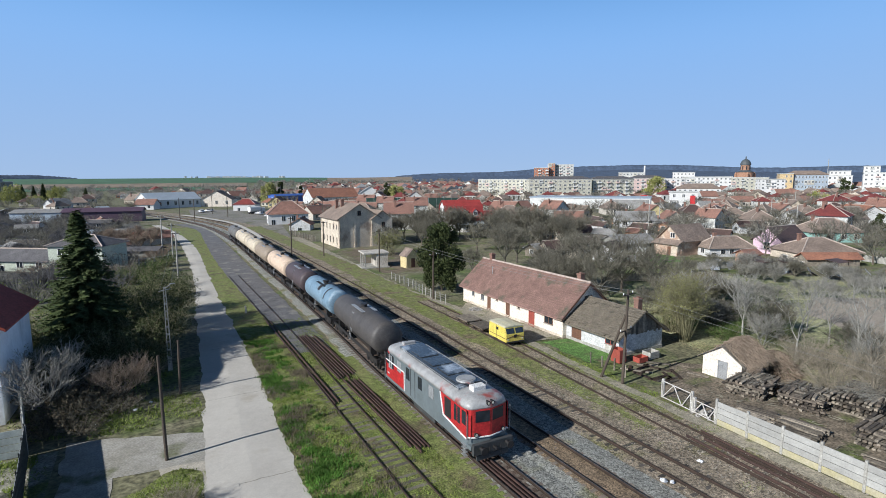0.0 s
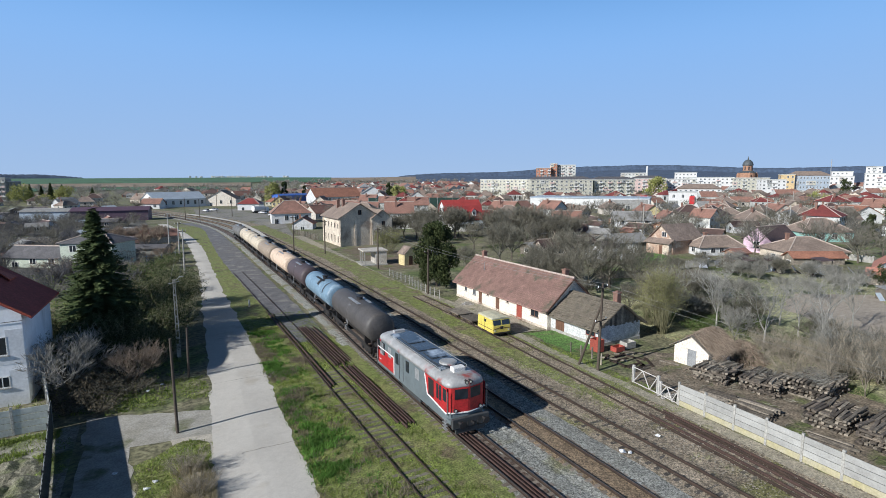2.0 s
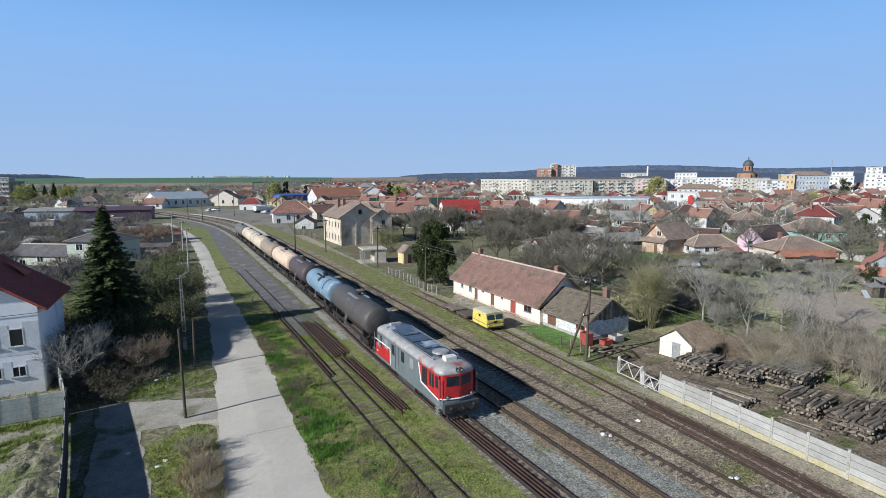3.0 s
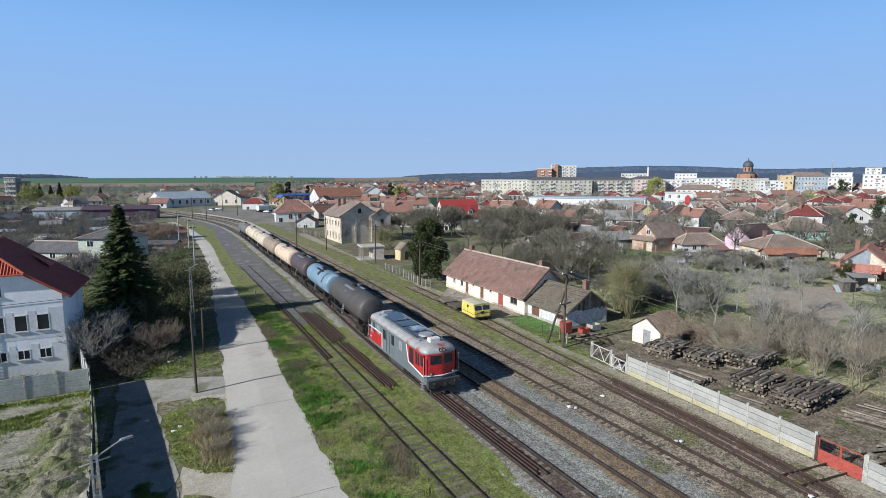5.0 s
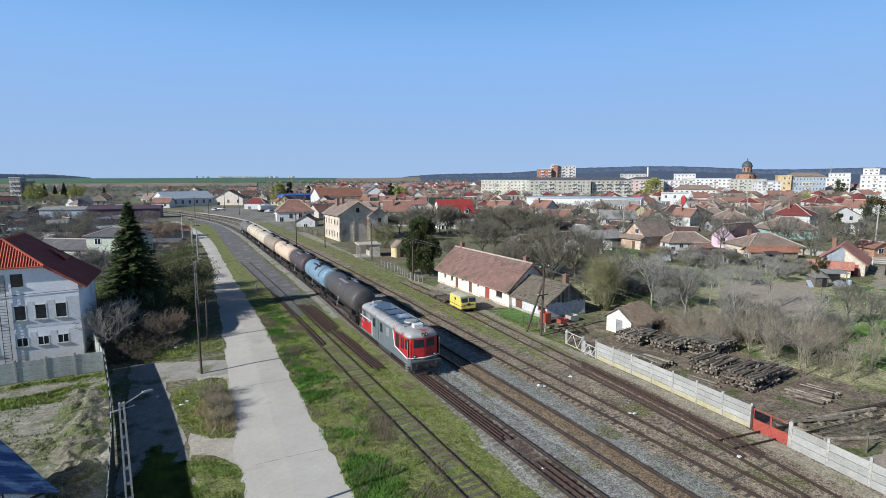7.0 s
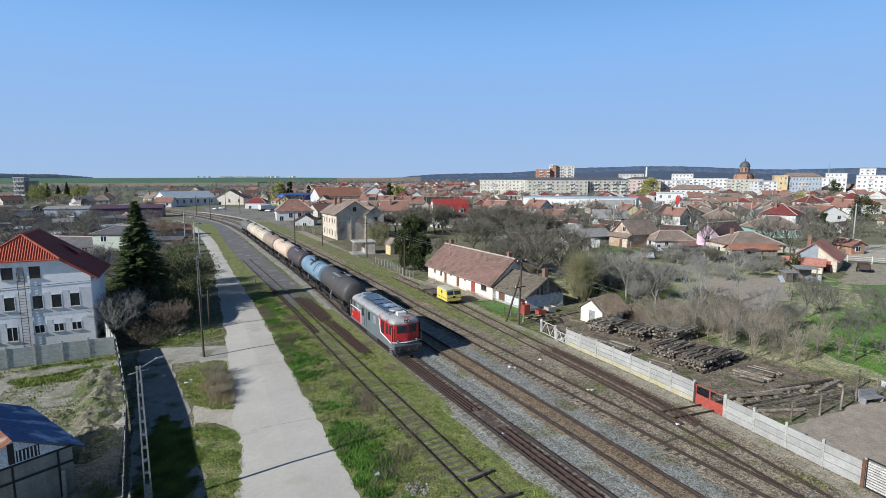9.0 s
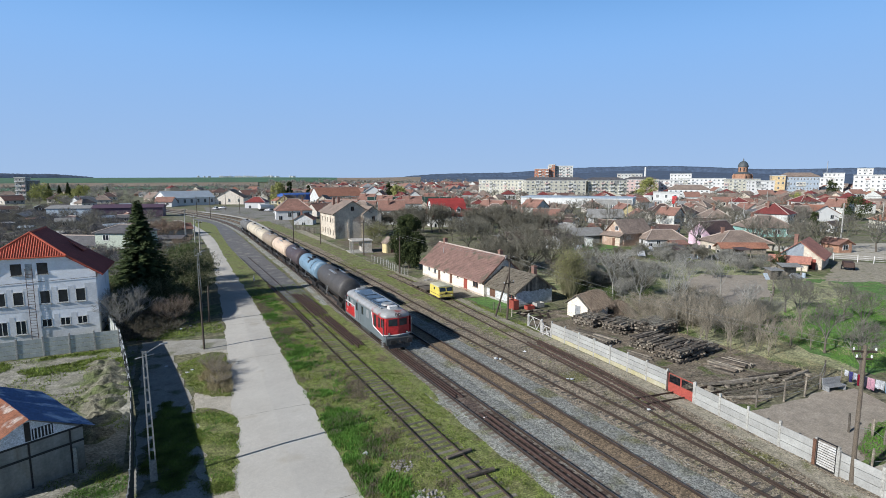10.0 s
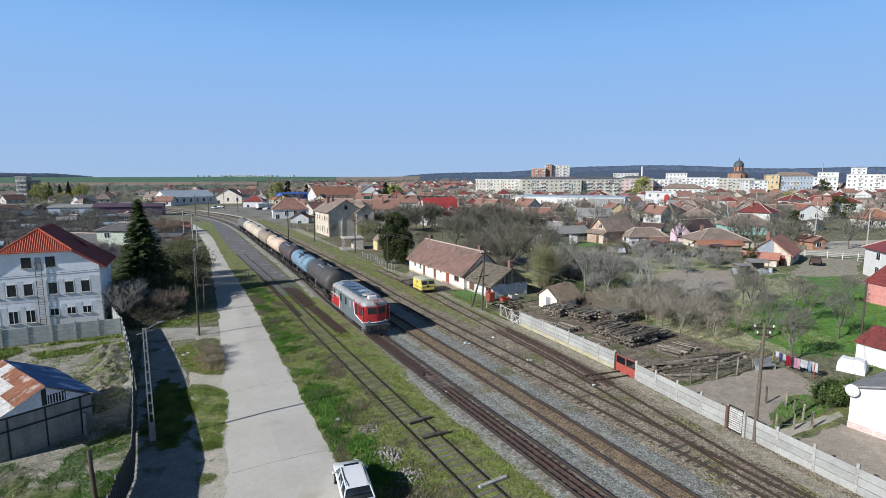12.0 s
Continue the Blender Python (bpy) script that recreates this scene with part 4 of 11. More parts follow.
def annex():
    rr = random.Random(12)
    th = thing("storage_annex", 41.15, 36.7, label="low grey limewashed annex with a mossy sagging tile roof", category="shed")
    x0, x1, y0, y1, h, hr = -2.95, 2.95, -3.5, 3.48, 2.02, 4.05
    bm = B()
    box(bm, x0, x1, y0, y1, 0, h)
    part("wall", bm, M["plaster_grey"], th)
    n = 19
    for i in range(n):
        xa, xb = x0 + (x1 - x0) * i / n, x0 + (x1 - x0) * (i + 0.94) / n
        ht = lambda x: h + (hr - h) * (1 - abs(x) / 2.95)
        lo = h - rr.uniform(0.0, 0.25)
        bm = B()
        vs = [bm.verts.new(p) for p in ((xa, y0 - 0.03, lo), (xb, y0 - 0.03, lo), (xb, y0 - 0.03, ht(xb)), (xa, y0 - 0.03, ht(xa)))]
        bm.faces.new(vs)
        ws = [bm.verts.new((v.co.x, y0 + 0.02, v.co.z)) for v in vs]
        for k in range(4):
            bm.faces.new((vs[k], vs[(k + 1) % 4], ws[(k + 1) % 4], ws[k]))
        part("board", bm, M["oldwood"], th, "grey weathered gable board")
    bm = B()
    for s in (-1, 1):
        extrude_poly(bm, [(s * 3.5, y0 - 0.45, h - 0.33), (s * 3.5, y1, h - 0.33), (0, y1, hr + 0.08), (0, y0 - 0.45, hr + 0.0)], 0.09)
    roof = part("roof", bm, M["tile_grey"], th, "mossy grey-brown tiles, patched")
    bm = B()
    for s in (-1, 1):
        tiled_slope(bm, (s * 3.52, y0 - 0.45, h - 0.26), (s * 3.52, y1, h - 0.26), (0, y1, hr + 0.1), (0, y0 - 0.45, hr + 0.02), 15, 26, 0.07, rr, 0.10)
    tagged(part("tiles", mesh_of("tiles", bm, M["tile_grey"]), None, roof), kind="stuff")
    chimney(th, 0.9, -2.2, 3.2, 4.9, 0.55)
    W = lambda y, z, w, hh, **k: opening(th, x0, y - 36.7, z, w, hh, "-x", **k)
    W(38.7, 0.05, 1.35, 1.75, kind="door", fm=M["brownwood"], bars=2, label="brown lattice door")
    W(34.2, 0.9, 1.3, 1.0, fm=M["reddoor"], bars=1, label="red framed window")
    W(34.2, 0.1, 1.3, 0.75, kind="door", fm=M["whitemetal"], bars=1)
    bm = B()
    box(bm, x0 - 0.04, x1 + 0.04, y0 - 0.05, y1, 0, 0.3)
    part("plinth", bm, M["conc_post"], th)


annex()


def small_hut():
    """White gabled hut whose doorway faces the tracks, roof grown over with dead creeper."""
    rr = random.Random(13)
    th = thing("garden_hut", 43.0, 25.4, rz=4, label="small white hut with roof under dead creeper", category="hut")
    part("wall", gable_shell(B(), -1.6, 1.9, -1.6, 1.6, 1.75, 2.75, "x"), M["plaster"], th)
    bm = B()
    for s in (-1, 1):
        extrude_poly(bm, [(-1.85, s * 2.0, 1.5), (2.1, s * 2.0, 1.5), (2.1, 0, 2.86), (-1.85, 0, 2.86)], 0.07)
    part("roof", bm, M["oldwood"], th)
    opening(th, -1.6, -0.1, 0.03, 0.8, 1.5, "-x", "door", M["galv"], bars=0, label="grey plank door")
    seg = []
    for i in range(4200):           # brush combed down the slope facing the yard, ragged at the eaves
        x, y = rr.uniform(-1.55, 2.5), rr.uniform(-2.1, 0.5)
        z = 2.95 - abs(y) * 0.68 + 0.12 * math.sin(x * 1.4)
        a = Vector((x, y, z + rr.uniform(-0.08, 0.14)))
        d = Vector((rr.uniform(-0.5, 0.5), -rr.uniform(0.2, 0.9) * (1 if y < 0.1 else -1), -rr.uniform(0.15, 0.75))) * rr.uniform(0.3, 0.75)
        seg.append((a, a + d, 0.024, 0.013))
    for i in range(2600):           # heap of the same brush against the back wall
        q, t = rr.random() ** 0.6, rr.uniform(0, 6.283)
        a = Vector((3.7 + math.cos(t) * q * 1.9, -1.6 + math.sin(t) * q * 2.0, 1.9 * (1 - q * q) * rr.uniform(0.75, 1.0)))
        d = Vector((math.cos(t) * 0.6 + rr.uniform(-0.5, 0.5), math.sin(t) * 0.6 + rr.uniform(-0.5, 0.5), -rr.uniform(0.0, 0.6))) * rr.uniform(0.25, 0.7)
        seg.append((a, a + d, 0.024, 0.013))
    tagged(part("creeper", twig_mesh("creeper", seg, M["bark_red"]), None, th, "tangle of dead brown creeper"), kind="stuff")


def twig_mesh(name, seg, mat):
    """Three-sided tapered stems from (start, end, radius, radius)."""
    a = np.array([tuple(s[0]) for s in seg], float)
    b = np.array([tuple(s[1]) for s in seg], float)
    r0, r1 = np.array([s[2] for s in seg])[:, None], np.array([s[3] for s in seg])[:, None]
    d = b - a
    d /= np.linalg.norm(d, axis=1)[:, None] + 1e-9
    ref = np.where(np.abs(d[:, 2:3]) > 0.9, np.array([[1.0, 0, 0]]), np.array([[0, 0, 1.0]]))
    u = np.cross(d, ref)
    u /= np.linalg.norm(u, axis=1)[:, None]
    v = np.cross(d, u)
    n = len(seg)
    co = np.zeros((n, 6, 3))
    for k in range(3):
        w = u * math.cos(k * 2.0944) + v * math.sin(k * 2.0944)
        co[:, k], co[:, 3 + k] = a + w * r0, b + w * r1
    faces = np.array([[0, 1, 4, 3], [1, 2, 5, 4], [2, 0, 3, 5]])
    idx = (np.arange(n)[:, None, None] * 6 + faces[None]).reshape(-1, 4)
    me = bpy.data.meshes.new(name)
    me.vertices.add(n * 6)
    me.vertices.foreach_set("co", co.astype(np.float32).ravel())
    me.loops.add(len(idx) * 4)
    me.loops.foreach_set("vertex_index", idx.astype(np.int32).ravel())
    me.polygons.add(len(idx))
    me.polygons.foreach_set("loop_start", np.arange(0, len(idx) * 4, 4, dtype=np.int32))
    me.update(calc_edges=True)
    me.materials.append(mat)
    return me


small_hut()


def white_block():
    """Three-storey white building, half-hipped roof, its end wall to the yard."""
    th = thing("office_building", -13.93, 44.6, rz=-3, label="three-storey white and grey building with a half-hipped red tile roof", category="building")
    hw, L, he, hh, hr = 5.7, 8.6, 7.0, 8.7, 10.9
    k = hw * (hr - hh) / (hr - he)
    bm = B()
    prof = [(-hw, 0), (hw, 0), (hw, he), (k, hh), (-k, hh), (-hw, he)]
    f = [bm.verts.new((x, 0, z)) for x, z in prof]
    prof2 = [(-hw, 0), (hw, 0), (hw, he), (0, hr), (-hw, he)]
    g = [bm.verts.new((x, L, z)) for x, z in prof2]
    bm.faces.new(f)
    bm.faces.new(g[::-1])
    bm.faces.new((f[0], g[0], g[1], f[1]))
    bm.faces.new((f[1], g[1], g[2], f[2]))
    bm.faces.new((f[5], g[4], g[0], f[0]))
    part("wall", bm, M["office_white"], th)
    rp = [(hw + 0.5, he - 0.45), (k, hh), (0, hr)]
    bm = B()
    for s in (-1, 1):
        extrude_poly(bm, [(s * (hw + 0.65), -0.3, he - 0.39), (s * (hw + 0.65), L + 0.5, he - 0.39), (0, L + 0.5, hr + 0.12), (0, 1.9, hr + 0.12), (s * k, -0.3, hh + 0.08)], 0.14)
    part("roof", bm, M["roof_maroon"], th, "red tile roof slopes, shade put into their dark colour")
    bm = B()
    extrude_poly(bm, [(-k - 0.05, -0.32, hh + 0.06), (k + 0.05, -0.32, hh + 0.06), (0, 1.9, hr + 0.14)], 0.1)
    hip = part("hip", bm, M["tile_new"], th, "bright red pantile hip")
    bm = B()
    n = 30
    for i in range(n):
        x = -k + 2 * k * (i + 0.5) / n
        t = 1 - abs(x) / k
        tube(bm, (x, -0.3, hh + 0.1), (x, -0.3 + 2.2 * t, hh + 0.1 + (hr - hh + 0.06) * t), 0.05, 0.05, 5)
    tagged(part("pantile_texture", bm, M["tile_new"], hip), kind="stuff")
    bm = B()
    for s in (-1, 1):
        tube(bm, (s * (k + 0.1), -0.3, hh + 0.1), (0, 1.9, hr + 0.2), 0.1, 0.1, 6)
        tube(bm, (s * (k + 0.1), -0.3, hh + 0.1), (s * (hw + 0.65), -0.3, he - 0.36), 0.05, 0.05, 6)
    tube(bm, (0, 1.9, hr + 0.2), (0, L, hr + 0.2), 0.1, 0.1, 6)
    tube(bm, (-k - 0.1, -0.36, hh), (k + 0.1, -0.36, hh), 0.06, 0.06, 6)
    part("ridge_tiles", bm, M["tile_new"], th)
    bm = B()
    extrude_poly(bm, [(3.9, 5.6, he + 1.55), (3.9, 7.4, he + 1.55), (2.3, 6.5, he + 2.75)], 0.1)
    part("dormer", bm, M["tile_new"], th)
    gx = lambda X: X + 13.94
    # unpainted grey render between the window columns, and the string courses
    def band(a, b, z0, z1, t=0.018):
        bm = B()
        box(bm, gx(a), gx(b), -t, 0.0, z0, z1)
        part("grey_render", bm, M["office_grey"], th, "unpainted grey render")
    for a, b in [(-19.5, -18.6), (-18.0, -17.05), (-15.9, -15.45), (-14.5, -13.3), (-12.2, -11.75), (-10.75, -10.2), (-9.3, -8.26)]:
        band(a, b, 3.15, 5.75 if b > -9 else 5.55)
        band(a, b, 0.0, 2.7)
    for a, b in ((-17.05, -15.9), (-15.45, -14.5), (-13.3, -12.2), (-11.75, -10.75), (-10.2, -9.3)):
        band(a, b, 3.15, 3.72, 0.016)
        band(a, b, 0.0, 0.75 if a < -14.6 else 1.3, 0.016)
    for X in (-14.92, -12.76):
        opening(th, 0, gx(X), 6.95, 0.88, 1.15, "-y", fm=M["black"], bars=0)
    opening(th, 0, gx(-13.88), 6.68, 0.56, 1.4, "-y", "door", M["galv"], bars=0, label="grey steel door")
    for X in (-18.1, -16.44, -14.97, -12.75, -11.23, -9.71):
        opening(th, 0, gx(X), 3.85, 0.92, 1.4, "-y", bars=0)
    for X in (-18.1, -16.5, -14.98):
        opening(th, 0, gx(X), 0.85, 0.92, 1.45, "-y", bars=1)
    for X in (-12.8, -11.24, -9.75):
        opening(th, 0, gx(X), 1.42, 0.9, 0.86, "-y", bars=1)
    bm = B()
    for X in (-14.15, -13.6):
        tube(bm, (gx(X), -0.18, 0.0), (gx(X), -0.18, 7.6), 0.028, 0.028, 5)
    for i in range(25):
        tube(bm, (gx(-14.15), -0.18, 0.3 + i * 0.28), (gx(-13.6), -0.18, 0.3 + i * 0.28), 0.018, 0.018, 4)
    part("fire_ladder", bm, M["old_rail"], th, "rusty steel wall ladder")
    bm = B()
    tube(bm, (gx(-19.6), -0.06, 6.0), (gx(-8.2), -0.06, 6.35), 0.02, 0.02, 4)
    part("wall_cable", bm, M["black"], th)


white_block()


# ---- station house, kiosk and sheds up the line ----
def station():
    th = thing("station_building", 46.2, 127.0, label="old two-storey station building with stained peach stucco", category="building")
    part("wall", gable_shell(B(), -6.0, 4.0, -7.2, 7.2, 7.2, 10.3), M["stucco_old"], th)
    bm = B()
    for s in (-1, 1):
        extrude_poly(bm, [(-1 + s * 5.7, -7.7, 6.85), (-1 + s * 5.7, 7.7, 6.85), (-1, 7.7, 10.45), (-1, -7.7, 10.45)], 0.16)
    part("roof", bm, M["roof_brown"], th, "faded brown roof")
    bm = B()
    gable_shell(bm, 2.0, 7.4, -7.6, 2.0, 6.8, 8.6)
    part("side_wing", bm, M["stucco_old"], th)
    bm = B()
    for s in (-1, 1):
        extrude_poly(bm, [(4.7 + s * 3.0, -7.9, 6.6), (4.7 + s * 3.0, 2.0, 6.6), (4.7, 2.0, 8.75), (4.7, -7.9, 8.75)], 0.12)
    part("wing_roof", bm, M["roof_brown"], th)
    for y in (-5.2, -2.6, 0, 2.6, 5.2):
        opening(th, -6.0, y, 4.3, 0.8, 1.3, "-x", fm=M["stucco_old"])
        opening(th, -6.0, y, 0.9, 0.8, 1.6, "-x", fm=M["stucco_old"])
    opening(th, -7.2, -1.0, 7.6, 0.9, 1.2, "-y", fm=M["brownwood"])
    opening(th, -7.6, 5.0, 4.4, 0.9, 1.5, "-y", fm=M["brownwood"])
    chimney(th, -3.2, 3.0, 8.5, 11.0, 0.7)
    chimney(th, -2.4, 1.0, 8.5, 11.2, 0.7)
    for x in (-6.05, -2.2, 1.9, 3.9):
        bm = B()
        box(bm, x - 0.22, x + 0.22, -7.32, -7.2, 0, 7.0)
        part("pilaster", bm, M["stucco_old"], th)
    for y in (-7.2, 7.2):
        bm = B()
        box(bm, -6.12, -6.0, y - 0.3, y + 0.3, 0, 7.0)
        part("pilaster", bm, M["stucco_old"], th)


station()


def kiosk():
    th = thing("platform_shelter", 37.6, 92.5, rz=-8, label="small grey shelter with a flat pale roof", category="shelter")
    bm = B()
    box(bm, 0.2, 2.4, -2.2, 1.8, 0.2, 2.6)
    part("wall", bm, M["stucco_pale"], th)
    bm = B()
    box(bm, -2.2, 2.6, -2.4, 2.2, 2.6, 2.85, 0.03)
    part("roof", bm, M["stucco_pale"], th)
    for y in (-2.0, 0.0, 1.8):
        bm = B()
        box(bm, -1.95, -1.75, y - 0.1, y + 0.1, 0.2, 2.6)
        part("post", bm, M["conc_post"], th)
    bm = B()
    box(bm, -2.6, 2.6, -2.6, 2.4, 0.0, 0.2)
    part("base", bm, M["conc_post"], th)


kiosk()


def plain_shed(name, x, y, rz, w, d, h, hr, wall, roof, label, win=True):
    th = thing(name, x, y, rz=rz, label=label, category="shed")
    part("wall", gable_shell(B(), -w / 2, w / 2, -d / 2, d / 2, h, hr, "y"), wall, th)
    bm = B()
    s0 = (hr - h) / (w / 2)
    for s in (-1, 1):
        extrude_poly(bm, [(s * (w / 2 + 0.2), -d / 2 - 0.2, h - s0 * 0.2 + 0.08), (s * (w / 2 + 0.2), d / 2 + 0.2, h - s0 * 0.2 + 0.08), (0, d / 2 + 0.2, hr + 0.08), (0, -d / 2 - 0.2, hr + 0.08)], 0.08)
    part("roof", bm, roof, th)
    if win:
        opening(th, -d / 2, 0, 0.1, 0.8, 1.7, "-y", "door", M["brownwood"], bars=0)
    return th


plain_shed("garden_shed", 43.2, 88.0, 5, 2.6, 2.4, 2.3, 3.5, M["yellow_pl"], M["roof_brown"], "small ochre garden shed")


# ---- tin-roofed shed in the yard ----
def tin_shed():
    th = thing("tin_shed", -10.35, 15.8, rz=26, label="grey panelled shed with a rusty white and blue sheet roof", category="shed")
    w, d, h, hr = 2.55, 3.6, 2.6, 3.95
    bm = B()
    gable_shell(bm, -w, w, -d, d, h, hr, "y")
    part("wall", bm, M["dark_wall"], th)
    for i in range(-1, 2):
        bm = B()
        box(bm, i * 1.9 - 0.04, i * 1.9 + 0.04, -d - 0.06, -d, 0, h)
        part("upright", bm, M["black"], th, "dark steel upright")
    for z in (h - 0.06, h * 0.66):
        bm = B()
        box(bm, -w, w, -d - 0.05, -d, z, z + 0.11)
        part("cross_rail", bm, M["black"], th, "dark steel cross rail")
    rr = random.Random(21)
    M["tin_white"] = material("rust_patched_white_tin", (0.66, 0.65, 0.63), (0.55, 0.53, 0.50), 0.5, 0.1, scale=0.7, fine=10, bump=0.1, spots=(0.36, 0.18, 0.11), spot_scale=1.1, spot_cut=0.64)
    M["tin_rust"] = material("rusted_tin", (0.30, 0.115, 0.06), (0.20, 0.08, 0.045), 0.8, 0.0, scale=1.2, fine=10, bump=0.15, spots=(0.45, 0.36, 0.31), spot_scale=1.4, spot_cut=0.6)
    # the pale spots are sky reflection painted into the blue
    M["tin_blue"] = material("faded_blue_tin", (0.06, 0.12, 0.30), (0.045, 0.085, 0.22), 0.38, 0.1, scale=0.7, fine=10, bump=0.1, spots=(0.34, 0.42, 0.55), spot_scale=0.7, spot_cut=0.56)
    M["plank_white"] = material("white_board", (0.72, 0.74, 0.78), (0.60, 0.62, 0.66), 0.8, bump=0.1)
    for s, m, lab in ((-1, M["tin_white"], "white tin sheets with rust"), (1, M["tin_blue"], "blue corrugated sheets")):
        for i in range(6):
            y0 = -d - 0.5 + i * (2 * d + 1.0) / 6
            bm = B()
            n = 14
            zz = rr.uniform(0, 0.025)
            k = 0.08
            top, bot = [], []
            for j in range(n + 1):
                y = y0 + (2 * d + 1.06) / 6 * j / n
                q = 0.018 * (1 if j % 2 else -1) + zz
                e = rr.uniform(-0.02, 0.02)
                top.append(bm.verts.new((0, y, hr + 0.1 + q)))
                bot.append(bm.verts.new((s * (w + 0.45 + e), y, h - 0.05 + q)))
            if s > 0:
                for j in range(n):
                    bm.faces.new((top[j], top[j + 1], bot[j + 1], bot[j]))
                part("roof_sheet", bm, m, th, lab)
                continue
            for c in range(4):          # short patched sheets, lapped down the slope
                b2 = B()
                u0, u1 = c / 4, (c + 1.12) / 4
                for j in range(n):
                    f = [top[j].co.lerp(bot[j].co, u0), top[j + 1].co.lerp(bot[j + 1].co, u0), top[j + 1].co.lerp(bot[j + 1].co, min(1, u1)), top[j].co.lerp(bot[j].co, min(1, u1))]
                    poly(b2, [q + Vector((0, 0, 0.006 * (4 - c) + (0.02 if k2 > 1 else 0.0))) for k2, q in enumerate(f)])
                rusty = rr.random() < (0.8 if c in (0, 2) else 0.12)
                part("roof_sheet", b2, M["tin_rust"] if rusty else m, th, "rust-brown tin sheet" if rusty else lab)
            bm.free()
    bm = B()
    vs = [(-w + 0.2, h), (w - 0.2, h), (0, hr - 0.05)]
    f = [bm.verts.new((x, -d - 0.03, z)) for x, z in vs]
    bm.faces.new(f)
    part("gable_board", bm, M["plank_white"], th)
    bm = B()
    box(bm, -0.12, 0.14, -d - 0.05, -d - 0.03, h + 0.1, hr - 0.2)
    box(bm, 0.2, 1.15, -d - 0.045, -d - 0.03, h + 0.1, hr - 0.66)
    vent = part("gable_opening", bm, M["black"], th, "dark slatted gable opening")
    for k in range(6):
        bm = B()
        box(bm, 0.26 + k * 0.155, 0.31 + k * 0.155, -d - 0.07, -d - 0.045, h + 0.12, hr - 0.66 - 0.02 * (k % 3))
        part("slat", bm, M["plank_white"], vent)


tin_shed()

# ---- train ----
TRAIN_FRONT = -1.8 + 25.3
M["loco_grey"] = material("grey_loco_paint", (0.15, 0.18, 0.192), (0.12, 0.145, 0.153), 0.5, scale=0.9, fine=9, bump=0.02, grain=0.08, rugged=0.08, spots=(0.14, 0.14, 0.13), spot_scale=0.8, spot_cut=0.66)
M["loco_red"] = material("red_loco_paint", (0.47, 0.028, 0.03), (0.38, 0.024, 0.027), 0.42, scale=0.8, fine=8, bump=0.03)
M["loco_white"] = material("white_stripe_paint", (0.78, 0.77, 0.75), (0.66, 0.64, 0.61), 0.5, bump=0.02)
M["loco_roof"] = material("sooty_roof_paint", (0.40, 0.40, 0.395), (0.26, 0.26, 0.26), 0.45, scale=1.1, fine=9, bump=0.03, grain=0.12, spots=(0.32, 0.09, 0.08), spot_scale=0.9, spot_cut=0.6)
# pale blue spots paint the glossy sky sheen onto the dark deck
M["soot"] = material("oily_soot", (0.065, 0.077, 0.09), (0.035, 0.041, 0.048), 0.25, scale=0.8, fine=8, bump=0.05, spots=(0.36, 0.41, 0.47), spot_scale=0.5, spot_cut=0.56)
M["lens"] = material("lamp_glass", (0.75, 0.72, 0.62), (0.6, 0.58, 0.5), 0.1, bump=0.0)


def loft(bm, sections, close=True):
    """Skins a run of equal-length outlines."""
    rows = [[bm.verts.new(p) for p in s] for s in sections]
    n = len(rows[0])
    for a, b in zip(rows, rows[1:]):
        for i in range(n if close else n - 1):
            bm.faces.new((a[i], a[(i + 1) % n], b[(i + 1) % n], b[i]))
    if close:
        bm.faces.new(rows[0][::-1])
        bm.faces.new(rows[-1])
    return rows


def wheelset(parent, y, r=0.5, name="wheelset"):
    bm = B()
    for s in (-1, 1):
        tube(bm, (s * 0.69, y, r), (s * 0.82, y, r), r, r, 20)
        tube(bm, (s * 0.66, y, r), (s * 0.70, y, r), r + 0.03, r + 0.03, 20)
    tube(bm, (-0.7, y, r), (0.7, y, r), 0.08, 0.08, 8)
    return part(name, bm, M["black"], parent)


def bogie(parent, y, half, axles, r=0.5):
    bm = B()
    for s in (-1, 1):
        box(bm, s * 1.02 - 0.06, s * 1.02 + 0.06, y - half - 0.4, y + half + 0.4, 0.45, 0.72, 0.02)
        for k in axles:
            box(bm, s * 1.05 - 0.1, s * 1.05 + 0.1, y + k - 0.17, y + k + 0.17, 0.36, 0.66, 0.03)
            for q in (-0.3, 0.3):
                tube(bm, (s * 1.06, y + k + q, 0.5), (s * 1.06, y + k + q, 0.85), 0.07, 0.07, 8)
    box(bm, -1.0, 1.0, y - 0.25, y + 0.25, 0.5, 0.8, 0.02)
    b = part("bogie", bm, M["black"], parent, "sooty black bogie")
    for k in axles:
        wheelset(b, y + k, r)
    return b


def buffers(parent, y, s):
    for x in (-0.875, 0.875):
        bm = B()
        tube(bm, (x, y, 0.95), (x, y + s * 0.42, 0.95), 0.10, 0.08, 12)
        tube(bm, (x, y + s * 0.42, 0.95), (x, y + s * 0.47, 0.95), 0.23, 0.23, 16)
        part("buffer", bm, M["black"], parent)
    bm = B()
    box(bm, -0.06, 0.06, min(y, y + s * 0.38), max(y, y + s * 0.38), 0.82, 0.95, 0.02)
    part("coupling", bm, M["black"], parent)
    for x in (-0.35, 0.4):
        bm = B()
        tube(bm, (x, y + s * 0.12, 0.95), (x, y + s * 0.2, 0.5), 0.035, 0.03, 6)
        part("brake_hose", bm, M["black"], parent)


